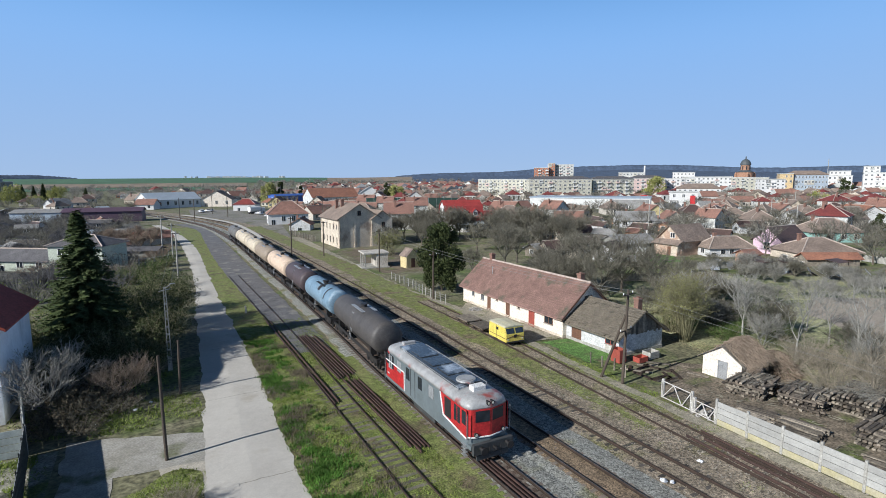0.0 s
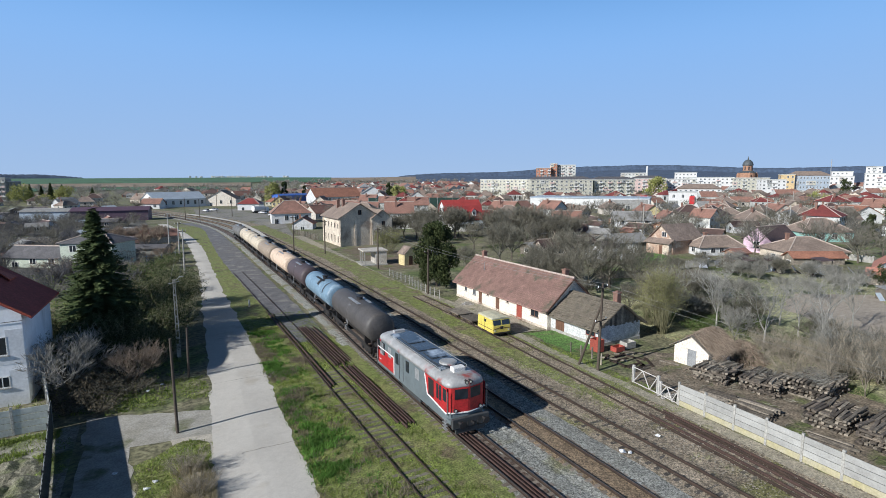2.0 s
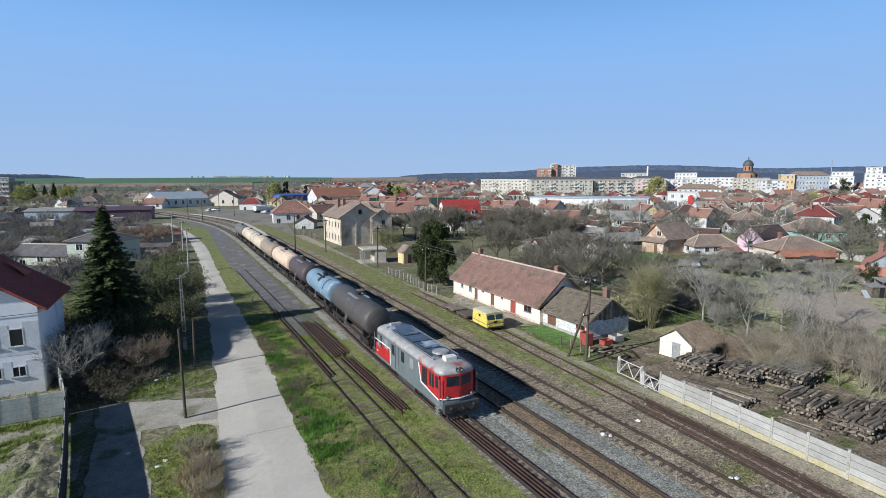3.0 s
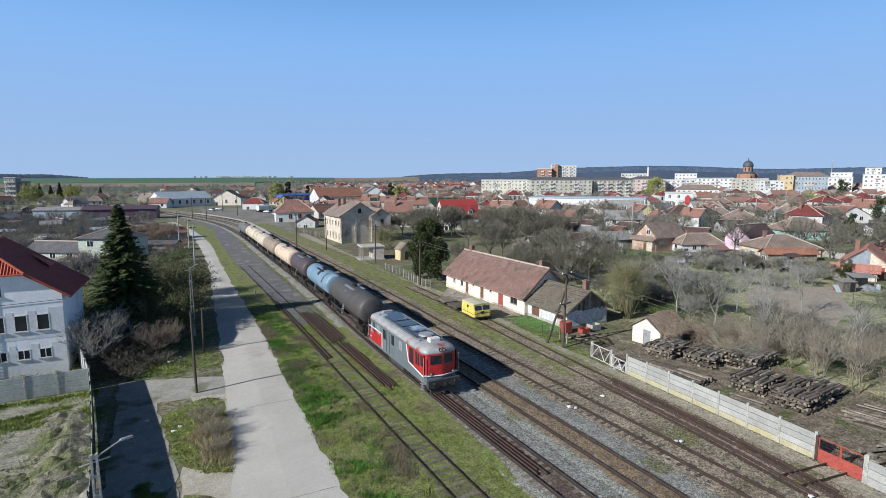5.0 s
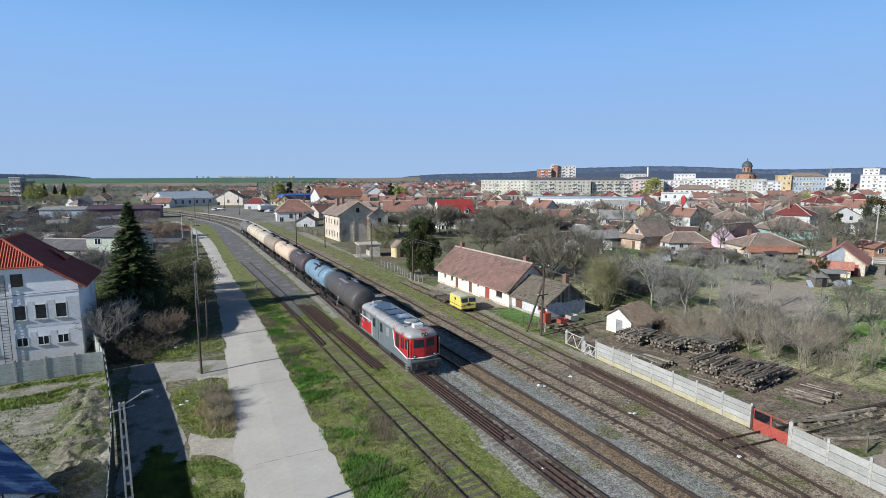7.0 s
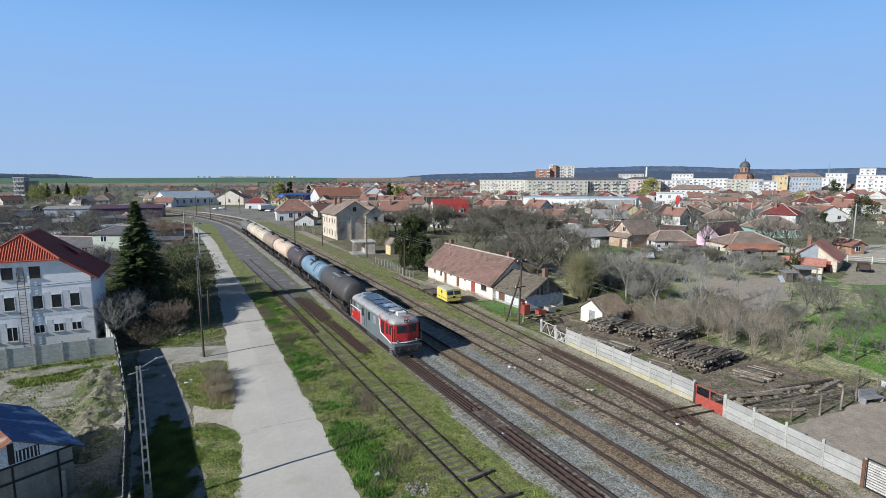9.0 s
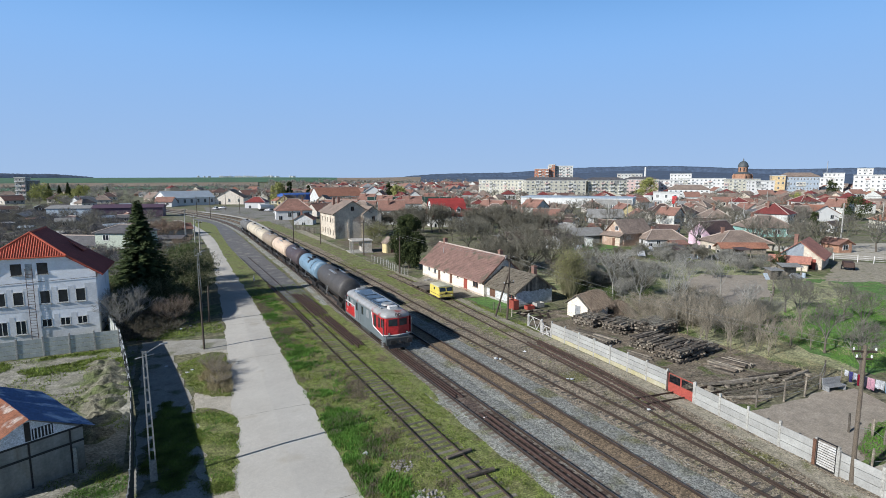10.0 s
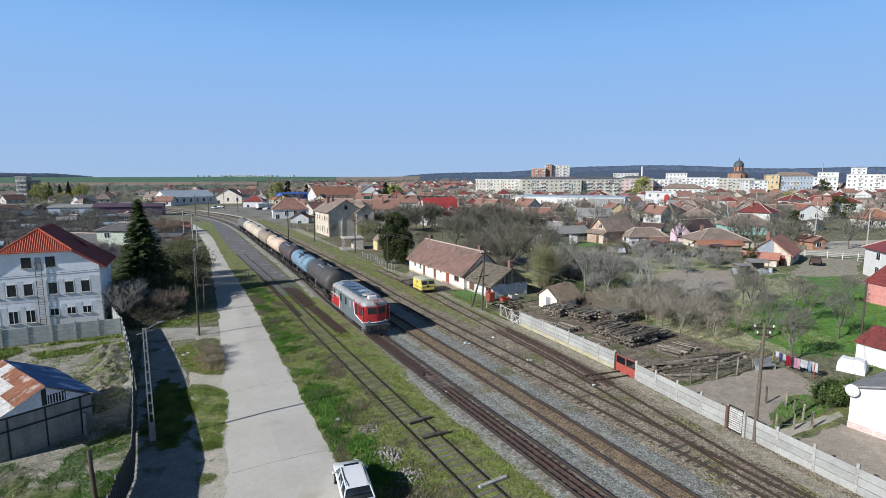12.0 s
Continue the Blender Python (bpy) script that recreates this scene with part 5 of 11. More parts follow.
def locomotive():
    """Diesel engine with a rounded cab at either end; its own y runs back from the front buffers."""
    th = thing("diesel_locomotive", T1(TRAIN_FRONT + 7), TRAIN_FRONT, 0.281, label="grey, red and white diesel locomotive with rounded cabs on the track", category="locomotive")
    th.matrix_basis = pose(T1(TRAIN_FRONT + 7), TRAIN_FRONT, 0.281, 0, 0, -math.degrees(math.atan((T1(TRAIN_FRONT + 14) - T1(TRAIN_FRONT)) / 14)))
    L, w = 14.0, 1.42
    z0 = 1.0      # sole
    y0, y1 = 0.55, L - 0.55

    nose = [(0.0, 0.05), (0.20, 0.70), (0.27, 0.82), (0.42, 0.925), (0.65, 0.98), (1.0, 1.0)]     # blunt V with rounded corners
    ends = [(y0 + a, k) for a, k in nose] + [(y1 - a, k) for a, k in nose[::-1]]
    vee = lambda x: y0 + 0.20 * max(0.0, abs(x) / w - 0.05) / 0.65

    def shell(lo, hi, grow=0.0, ys=ends):
        bm = B()
        loft(bm, [[(-w * k - grow, y, lo), (-w * k - grow, y, hi), (w * k + grow, y, hi), (w * k + grow, y, lo)] for y, k in ys])
        return bm
    body = part("body", shell(z0, 3.05), M["loco_grey"], th, "grey side panels")
    # rounded roof
    bm = B()
    arc = [(-1.0, 0.0), (-0.985, 0.18), (-0.93, 0.36), (-0.80, 0.50), (-0.5, 0.62), (0.0, 0.67), (0.5, 0.62), (0.80, 0.50), (0.93, 0.36), (0.985, 0.18), (1.0, 0.0)]
    rows = []
    for y, k in ends:
        e = min(y - y0, y1 - y)
        f = 0.55 + 0.45 * min(1.0, e / 0.8)
        rows.append([(w * k * a, y, 3.05 + 0.95 * b * f) for a, b in arc])
    loft(bm, rows)
    part("roof", bm, M["loco_roof"], body, "grey roof with soot and flaking red paint", True)
    # red cab ends with the sloping white edge, lower skirt left grey
    for side in (0, 1):
        fl = (lambda y: y) if side == 0 else (lambda y: L - y)
        ys = [(fl(y - 0.02), k) for y, k in ends[:6]]
        if side == 1:
            ys = ys[::-1]
        bm = shell(1.42, 3.06, 0.012, ys)
        part("cab_end", bm, M["loco_red"], body, "red cab end")
        for s in (-1, 1):
            q = w + 0.012
            bm = B()
            edge = 4.35 if side == 0 else 4.3
            pts = [(0.9, 1.42), (edge - 0.65, 1.75), (edge - 0.30, 3.05), (0.9, 3.05)] if side == 0 else [(0.9, 1.05), (edge, 1.05), (edge, 2.35), (0.9, 2.35)]
            vs = [bm.verts.new((s * q, fl(a), b)) for a, b in pts]
            bm.faces.new(vs)
            ws = [bm.verts.new((s * (q - 0.03), fl(a), b)) for a, b in pts]
            for i in range(4):
                bm.faces.new((vs[i], vs[(i + 1) % 4], ws[(i + 1) % 4], ws[i]))
            part("side_panel", bm, M["loco_red"], body, "red side panel")
            bm = B()
            lines = [((0.9, 1.36), (edge - 0.65, 1.69)), ((edge - 0.65, 1.69), (edge - 0.24, 3.05))] if side == 0 else [((0.9, 2.38), (edge, 2.38)), ((edge + 0.03, 2.38), (edge + 0.03, 1.0))]
            for (a0, b0), (a1, b1) in lines:
                tube(bm, (s * (q + 0.002), fl(a0), b0), (s * (q + 0.002), fl(a1), b1), 0.05, 0.05, 6)
            part("white_line", bm, M["loco_white"], body, "white edge stripe")
        # white line round the nose
        bm = B()
        pts = [(-w * k - 0.015, y0 + a - 0.035) for a, k in nose[::-1]] + [(w * k + 0.015, y0 + a - 0.035) for a, k in nose]
        for (a, b), (c, d) in zip(pts, pts[1:]):
            tube(bm, (a, fl(b), 1.40), (c, fl(d), 1.40), 0.05, 0.05, 6)
        part("nose_line", bm, M["loco_white"], body, "white nose stripe")
        # cab windows
        for s in (-1, 1):
            bm = B()
            loft(bm, [[(s * x, fl(vee(x) - 0.045), 2.3), (s * x, fl(vee(x) - 0.045), 2.97), (s * x, fl(vee(x) + 0.03), 2.97), (s * x, fl(vee(x) + 0.03), 2.3)] for x in (0.1, 0.94)])
            part("windscreen", bm, M["glass"], body, "dark windscreen")
            for yy, ww, zz in ((1.2, 0.46, 2.12), (1.8, 0.30, 1.95), (2.2, 0.30, 1.95)):
                bm = B()
                box(bm, min(s * (w - 0.01), s * (w + 0.022)), max(s * (w - 0.01), s * (w + 0.022)), min(fl(yy - ww / 2), fl(yy + ww / 2)), max(fl(yy - ww / 2), fl(yy + ww / 2)), zz, 2.95)
                part("cab_window", bm, M["glass"], body)
            bm = B()
            bx0, bx1 = sorted((fl(y0 + 0.06), fl(y0 - 0.06)))
            tube(bm, (s * 0.92, fl(y0 + 0.3), 1.56), (s * 0.92, fl(y0 + 0.06), 1.56), 0.13, 0.13, 14)
            hl = part("headlight", bm, M["black"], body, "round headlight in a dark housing")
            bm = B()
            tube(bm, (s * 0.92, fl(y0 + 0.1), 1.56), (s * 0.92, fl(y0 + 0.05), 1.56), 0.085, 0.085, 12)
            part("lens", bm, M["lens"], hl)
            bm = B()
            tube(bm, (s * 0.14, fl(y0 + 0.4), 3.36), (s * 0.14, fl(y0 + 0.0), 3.36), 0.13, 0.13, 12)
            tl = part("top_lamp", bm, M["black"], body, "dark twin roof headlight")
            bm = B()
            tube(bm, (s * 0.14, fl(y0 + 0.03), 3.36), (s * 0.14, fl(y0 - 0.01), 3.36), 0.075, 0.075, 12)
            part("lens", bm, M["lens"], tl)
            bm = B()
            tube(bm, (s * (w * 0.97 + 0.1), fl(0.75), 1.3), (s * (w * 0.97 + 0.1), fl(0.75), 2.9), 0.022, 0.022, 6)
            part("grab_rail", bm, M["galv"], body)
    # side door, grilles and windows of the engine room
    for s in (-1, 1):
        q0, q1 = sorted((s * (w - 0.01), s * (w + 0.022)))
        bm = B()
        box(bm, q0, q1, 2.75, 3.55, 1.75, 2.95)
        g = part("air_grille", bm, M["black"], body, "dark louvred intake")
        bm = B()
        for i in range(10):
            box(bm, s * (w + 0.025) - 0.012, s * (w + 0.025) + 0.012, 2.78, 3.52, 1.8 + i * 0.115, 1.84 + i * 0.115)
        part("louvre", bm, M["rubber"], g)
        for yy in (7.1, 9.1):
            bm = B()
            box(bm, q0, q1, yy - 0.3, yy + 0.3, 2.05, 2.9, 0.01)
            part("side_window", bm, M["glass"], body)
        for yy in (5.4, 10.6, 12.3):
            bm = B()
            box(bm, q0, q1 if s > 0 else q1, yy - 0.35, yy + 0.35, 1.85 if yy > 11 else 2.1, 2.9)
            part("side_grille", bm, M["galv"], body)
        bm = B()
        for yy in (7.9, 8.6):
            box(bm, q0, q1, yy - 0.012, yy + 0.012, 1.05, 3.0)
        part("door_seam", bm, M["black"], body)
        bm = B()
        for i in range(4):
            box(bm, min(s * 1.5, s * 1.3), max(s * 1.5, s * 1.3), 0.95, 1.4, 0.25 + i * 0.22, 0.28 + i * 0.22)
        part("cab_step", bm, M["galv"], th)
    # roof gear
    bm = B()
    box(bm, -0.98, 0.98, 2.6, 11.6, 3.56, 3.74, 0.09)
    part("roof_deck", bm, M["soot"], body, "oily dark roof deck with painted pale sheen patches")
    bm = B()
    for yy, wd in ((3.6, 0.8), (5.4, 0.6), (7.3, 0.75), (9.2, 0.7)):
        box(bm, -wd, wd, yy - 0.8, yy + 0.8, 3.74, 3.79, 0.02)
    part("roof_hatch", bm, M["soot"], body)
    bm = B()
    tube(bm, (0, 3.4, 3.75), (0, 3.4, 3.88), 0.65, 0.6, 20)
    tube(bm, (0, 3.4, 3.88), (0, 3.4, 3.91), 0.5, 0.5, 20)
    part("fan_housing", bm, M["loco_roof"], body, "round fan housing")
    bm = B()
    box(bm, -0.45, 0.45, 1.75, 2.3, 3.62, 3.95, 0.05)
    part("horn_box", bm, M["loco_white"], body, "pale box on the cab roof")
    bm = B()
    box(bm, -0.5, 0.5, 11.8, 12.2, 3.6, 3.85, 0.05)
    part("rear_box", bm, M["loco_roof"], body)
    for s in (-1, 1):
        bm = B()
        for i in range(6):
            tube(bm, (s * 1.0, 2.6 + i * 1.7, 3.5), (s * 1.0, 2.6 + i * 1.7, 3.72), 0.02, 0.02, 5)
        tube(bm, (s * 1.0, 2.6, 3.72), (s * 1.0, 11.1, 3.72), 0.022, 0.022, 6)
        part("roof_rail", bm, M["galv"], body)
    # frame below
    bm = B()
    box(bm, -1.38, 1.38, 0.5, L - 0.5, 0.78, 1.02, 0.02)
    part("sole_bar", bm, M["loco_grey"], th)
    for yy in (0.35, L - 0.35):
        bm = B()
        box(bm, -1.35, 1.35, yy - 0.12, yy + 0.12, 0.55, 1.2, 0.03)
        part("buffer_beam", bm, M["dirty_steel"], th, "grimy buffer beam")
    bm = B()
    box(bm, -1.2, 1.2, 5.4, 8.6, 0.28, 0.85, 0.06)
    part("fuel_tank", bm, M["dirty_steel"], th)
    bogie(th, 3.2, 1.3, (-1.3, 1.3))
    bogie(th, L - 3.2, 1.3, (-1.3, 1.3))
    buffers(th, 0.24, -1)
    buffers(th, L - 0.24, 1)
    bm = B()
    box(bm, -1.1, 1.1, 0.3, 0.42, 0.18, 0.5, 0.02)
    part("snow_guard", bm, M["dirty_steel"], th)


locomotive()


def tank_wagon(y, length, mat, label, radius=1.38, rings=(), patch=None):
    """A bogie tank wagon; its own y runs back from its front end."""
    xc = T1(y + length / 2)
    th = thing("tank_wagon", xc, y, 0.281, label=label, category="tank wagon", group="tank train")
    th.matrix_basis = pose(xc, y, 0.281, 0, 0, -math.degrees(math.atan((T1(y + length) - T1(y)) / length)))
    a, b = 0.75, length - 0.75
    zc = 1.15 + radius + 0.1
    prof = [(a, 0.02), (a + 0.05, 0.5), (a + 0.16, 0.82), (a + 0.34, 0.96), (a + 0.6, 1.0), (b - 0.6, 1.0), (b - 0.34, 0.96), (b - 0.16, 0.82), (b - 0.05, 0.5), (b, 0.02)]
    bm = B()
    loft(bm, [[(radius * k * math.cos(q * math.pi / 16), yy, zc + radius * k * math.sin(q * math.pi / 16)) for q in range(32)] for yy, k in prof])
    tank = part("tank", bm, mat, th, "", True)
    for rg in rings:
        bm = B()
        loft(bm, [[((radius + g) * math.cos(q * math.pi / 16), rg * length + yy, zc + (radius + g) * math.sin(q * math.pi / 16)) for q in range(32)] for yy, g in ((-0.07, 0.004), (-0.06, 0.025), (0.06, 0.025), (0.07, 0.004))])
        part("tank_band", bm, mat, tank, "", True)
    bm = B()
    tube(bm, (0, length / 2, zc + radius - 0.1), (0, length / 2, zc + radius + 0.22), 0.3, 0.3, 14)
    tube(bm, (0, length / 2, zc + radius + 0.22), (0, length / 2, zc + radius + 0.27), 0.36, 0.36, 14)
    part("dome_lid", bm, M["black"], tank)
    for s in (-1, 1):
        bm = B()
        box(bm, min(s * 0.2, s * 0.75), max(s * 0.2, s * 0.75), length / 2 - 1.7, length / 2 + 1.7, zc + radius - 0.12, zc + radius - 0.07)
        part("walkway", bm, M["galv"] if patch is None else M["black"], tank)
        bm = B()
        tube(bm, (s * 1.15, a + 1.0, 1.1), (s * 1.15, b - 1.0, 1.1), 0.06, 0.06, 6)
        box(bm, min(s * 1.05, s * 1.2), max(s * 1.05, s * 1.2), 0.5, length - 0.5, 0.85, 1.08)
        part("sole_bar", bm, M["black"], th)
        for yy in (a + 1.6, b - 1.6):
            bm = B()
            box(bm, min(s * 0.6, s * 1.15), max(s * 0.6, s * 1.15), yy - 0.15, yy + 0.15, 1.0, 1.75)
            part("saddle", bm, M["black"], th)
        bm = B()
        for q in (-0.2, 0.2):
            tube(bm, (s * (radius + 0.12), length / 2 + q, 1.1), (s * (radius * 0.75), length / 2 + q, zc + radius * 0.75), 0.018, 0.018, 5)
        for i in range(7):
            u = i / 6
            tube(bm, (s * (radius + 0.12 - u * (radius * 0.25 + 0.12)), length / 2 - 0.2, 1.2 + u * (zc + radius * 0.75 - 1.3)), (s * (radius + 0.12 - u * (radius * 0.25 + 0.12)), length / 2 + 0.2, 1.2 + u * (zc + radius * 0.75 - 1.3)), 0.015, 0.015, 4)
        part("ladder", bm, M["galv"], th)
    bm = B()
    box(bm, -1.2, 1.2, 0.45, 0.6, 0.75, 1.15)
    box(bm, -1.2, 1.2, length - 0.6, length - 0.45, 0.75, 1.15)
    box(bm, -0.3, 0.3, 0.5, length - 0.5, 0.7, 1.0)
    part("end_beam", bm, M["black"], th)
    bogie(th, 2.2, 0.9, (-0.9, 0.9), 0.46)
    bogie(th, length - 2.2, 0.9, (-0.9, 0.9), 0.46)
    buffers(th, 0.47, -1)
    buffers(th, length - 0.47, 1)
    if patch:
        bm = B()
        loft(bm, [[((radius + 0.012) * math.cos(q), yy, zc + (radius + 0.012) * math.sin(q)) for q in [0.5 + i * 0.16 for i in range(14)]] for yy in (length / 2 - 1.2, length / 2 - 0.3)], False)
        loft(bm, [[((radius + 0.012) * math.cos(q), yy, zc + (radius + 0.012) * math.sin(q)) for q in [1.7 + i * 0.16 for i in range(9)]] for yy in (2.9, 3.2)], False)
        part("tar_streak", bm, patch, tank, "dark oil streaks over the blue tank")
    return th


TANK = {}
TANK["black"] = material("sooty_black_tank", (0.092, 0.084, 0.08), (0.06, 0.055, 0.053), 0.6, scale=0.8, bump=0.03)
TANK["blue"] = material("pale_blue_tank", (0.19, 0.29, 0.375), (0.15, 0.235, 0.31), 0.5, scale=0.6, bump=0.03, spots=(0.30, 0.40, 0.48), spot_scale=0.8, spot_cut=0.63)
TANK["plum"] = material("dark_plum_tank", (0.085, 0.062, 0.066), (0.062, 0.047, 0.05), 0.6, scale=0.8, bump=0.03)
TANK["cream"] = material("cream_tank", (0.66, 0.51, 0.385), (0.57, 0.425, 0.315), 0.6, scale=0.5, bump=0.03, spots=(0.44, 0.325, 0.235), spot_scale=0.5, spot_cut=0.62)
TANK["olive"] = material("grimy_tan_tank", (0.33, 0.262, 0.195), (0.25, 0.195, 0.145), 0.6, scale=0.5, bump=0.03)
TANK["pale"] = material("pale_cream_tank", (0.62, 0.535, 0.405), (0.50, 0.425, 0.32), 0.6, scale=0.5, bump=0.03, spots=(0.36, 0.31, 0.245), spot_scale=0.5, spot_cut=0.58)
TANK["grey"] = material("grey_tank", (0.155, 0.15, 0.14), (0.12, 0.115, 0.11), 0.6, scale=0.6, bump=0.03)
for y, ln, mk, lab, rg in ((39.4, 14.6, "black", "sooty black tank wagon behind the locomotive", (0.5,)), (54.0, 13.2, "blue", "pale blue tank wagon with dark oil streaks", (0.3, 0.7)), (67.2, 11.8, "plum", "dark plum tank wagon", (0.5,)),
                           (79.0, 14.2, "cream", "cream tank wagon with a stained top", ()), (93.2, 13.0, "olive", "grimy tan tank wagon", (0.5,)), (106.2, 14.5, "pale", "pale cream tank wagon", ()), (120.7, 15.5, "pale", "pale cream tank wagon near the train's end", (0.4,)), (136.2, 13.5, "grey", "dark grey tank wagon at the train's tail", (0.3, 0.6))):
    tank_wagon(y, ln, TANK[mk], lab, 1.42 if mk != "blue" else 1.36, rg, M["black"] if mk == "blue" else None)

# ---- fences, poles, wires ----
def panel_fence(pts, h, post_h, rows, mat, low, label, gap=2.15, group="fence"):
    """Precast fence: posts with stacked plank panels between, along the line pts of (x, y)."""
    th = thing("concrete_fence", 0, 0, label=label, category="fence")
    pb = B()
    box(pb, -0.075, 0.075, -0.075, 0.075, 0, post_h, 0.012)
    pm = mesh_of("post", pb, M["conc_post"])
    plates = {}
    for i, (x, y) in enumerate(pts):
        ob = new("post", pm)
        ob.parent = th
        ob.matrix_basis = pose(x, y, 0, R.uniform(-0.8, 0.8), R.uniform(-0.8, 0.8), R.uniform(-2, 2))
        if i + 1 < len(pts):
            x2, y2 = pts[i + 1]
            ln = math.hypot(x2 - x, y2 - y)
            a = math.degrees(math.atan2(y2 - y, x2 - x))
            key = round(ln, 2)
            if key not in plates:
                bm = B()
                box(bm, 0.05, ln - 0.05, -0.03, 0.03, 0, h / rows - 0.03, 0.014)
                plates[key] = (mesh_of("panel", bm, mat), None)
                bm = B()
                box(bm, 0.05, ln - 0.05, -0.03, 0.03, 0, h / rows - 0.03, 0.014)
                plates[key] = (plates[key][0], mesh_of("panel", bm, low))
            for k in range(rows):
                ob = new("panel", plates[key][1 if k == 0 else 0])
                ob.parent = th
                ob.matrix_basis = pose(x, y, 0.02 + k * h / rows, R.uniform(-0.5, 0.5), 0, a)
    return th


YARD_FENCE = [(20.5, 33.55), (12.9, 33.15), (5.4, 32.6)]
pts = [(smooth_line(YARD_FENCE, 20.5 - i * 2.157), 20.5 - i * 2.157) for i in range(8)]
panel_fence(pts, 1.62, 1.78, 4, M["panel"], M["panel_low"], "grey precast concrete panel fence with yellow lichen at its foot")
F2 = [(2.7, 32.25), (-4.3, 31.25), (-14.0, 30.1), (-24, 28.9), (-40, 27.0)]
pts = [(smooth_line(F2, 2.7 - i * 2.2), 2.7 - i * 2.2) for i in range(5)]
panel_fence(pts, 1.45, 1.72, 3, M["panel"], M["panel"], "pale precast concrete panel fence by the sidings")
pts = [(smooth_line(F2, -7.35 - i * 2.2), -7.35 - i * 2.2) for i in range(14)]
panel_fence(pts, 1.45, 1.72, 3, M["panel"], M["panel"], "pale precast concrete panel fence beside the white house")
pts = [(-6.2 - i * 2.02, 38.5 + i * 0.03) for i in range(14)]
panel_fence(pts, 1.75, 1.95, 4, M["panel_blue"], M["panel_blue"], "grey shaded concrete panel fence behind the yard")
panel_fence([(-6.2, 38.5), (-6.6, 40.6), (-7.0, 42.7), (-7.4, 44.8)], 1.75, 1.95, 4, M["panel_blue"], M["panel_blue"], "grey concrete panel fence beside the white building")


def bar_gate(name, a, b, h, mat, label, style):
    """A gate between two posts on the ground."""
    (x, y), (x2, y2) = a, b
    ln = math.hypot(x2 - x, y2 - y)
    th = thing(name, x, y, 0.0, math.degrees(math.atan2(y2 - y, x2 - x)), label=label, category="gate")
    if style == "truss":
        bm = B()
        for p, q in (((0, 0.12), (0, h)), ((ln, 0.12), (ln, h)), ((0, h), (ln, h)), ((0, 0.12), (ln, 0.12))):
            tube(bm, (p[0], 0, p[1]), (q[0], 0, q[1]), 0.038, 0.038, 8)
        part("gate_bar", bm, mat, th)
        for p, q in (((0.1, 0.12), (ln * 0.42, h)), ((ln * 0.42, h), (ln * 0.72, 0.12)), ((ln * 0.72, 0.12), (ln, h))):
            bm = B()
            tube(bm, (p[0], 0, p[1]), (q[0], 0, q[1]), 0.038, 0.038, 8)
            part("brace", bm, mat, th)
        for k in (0, ln):
            bm = B()
            box(bm, k - 0.09, k + 0.09, 0.06, 0.22, 0, h + 0.12, 0.01)
            part("post", bm, mat, th)
    elif style == "leaf":
        for s in (0, 1):
            x0, x1 = s * ln / 2 + 0.03, (s + 1) * ln / 2 - 0.03
            bm = B()
            for p, q in (((x0, 0.1), (x0, h)), ((x1, 0.1), (x1, h)), ((x0, h), (x1, h)), ((x0, 0.1), (x1, 0.1)), ((x0, h * 0.52), (x1, h * 0.52))):
                tube(bm, (p[0], 0, p[1]), (q[0], 0, q[1]), 0.035, 0.035, 6)
            g = part("leaf_frame", bm, mat, th, "orange-red tube frame")
            bm = B()
            box(bm, x0, x1, -0.012, 0.012, 0.1, h * 0.52)
            part("sheet", bm, mat, g, "orange-red sheet steel")
            bm = B()
            for i in range(9):
                xx = x0 + (x1 - x0) * (i + 0.5) / 9
                tube(bm, (xx, 0, h * 0.52), (xx, 0, h), 0.008, 0.008, 4)
            for i in range(4):
                zz = h * 0.52 + h * 0.48 * (i + 0.5) / 4
                tube(bm, (x0, 0, zz), (x1, 0, zz), 0.008, 0.008, 4)
            part("mesh", bm, M["rail"], g, "rusty wire mesh")
        bm = B()
        box(bm, -0.14, 0.02, -0.08, 0.08, 0, h + 0.1, 0.01)
        part("post", bm, M["old_rail"], th)
        bm = B()
        box(bm, ln - 0.02, ln + 0.16, -0.09, 0.09, 0, h + 0.15, 0.01)
        part("post", bm, M["conc_post"], th)
    else:
        bm = B()
        for k in (0.0, ln):
            box(bm, k - 0.03, k + 0.03, -0.03, 0.03, 0.05, h)
        box(bm, 0, ln, -0.03, 0.03, h - 0.06, h)
        box(bm, 0, ln, -0.03, 0.03, 0.05, 0.11)
        part("leaf_frame", bm, M["black"], th)
        for i in range(10):
            bm = B()
            box(bm, 0.04, ln - 0.04, -0.02, 0.02, 0.16 + i * (h - 0.28) / 10, 0.16 + (i + 0.68) * (h - 0.28) / 10)
            part("slat", bm, mat, th, "white slat")
        bm = B()
        box(bm, -0.22, -0.05, -0.08, 0.08, 0, h * 0.92)
        part("post", bm, M["brownwood"], th)
        bm = B()
        box(bm, ln + 0.05, ln + 0.22, -0.08, 0.08, 0, h * 0.9)
        part("post", bm, M["conc_post"], th)
    return th


bar_gate("yard_gate", (34.0, 25.2), (33.75, 22.6), 1.35, M["whitemetal"], "white tubular yard gate with diagonal braces", "truss")
bar_gate("yard_gate", (33.75, 22.4), (33.5, 20.6), 1.0, M["whitemetal"], "low white tubular wing beside the yard gate", "truss")
bar_gate("yard_gate", (32.55, 5.25), (32.3, 2.85), 1.5, M["orange_gate"], "orange-red steel double gate in the panel fence", "leaf")
bar_gate("garden_gate", (30.95, -6.2), (30.8, -7.25), 1.75, M["whitemetal"], "white slatted garden gate in a dark steel surround", "slat")


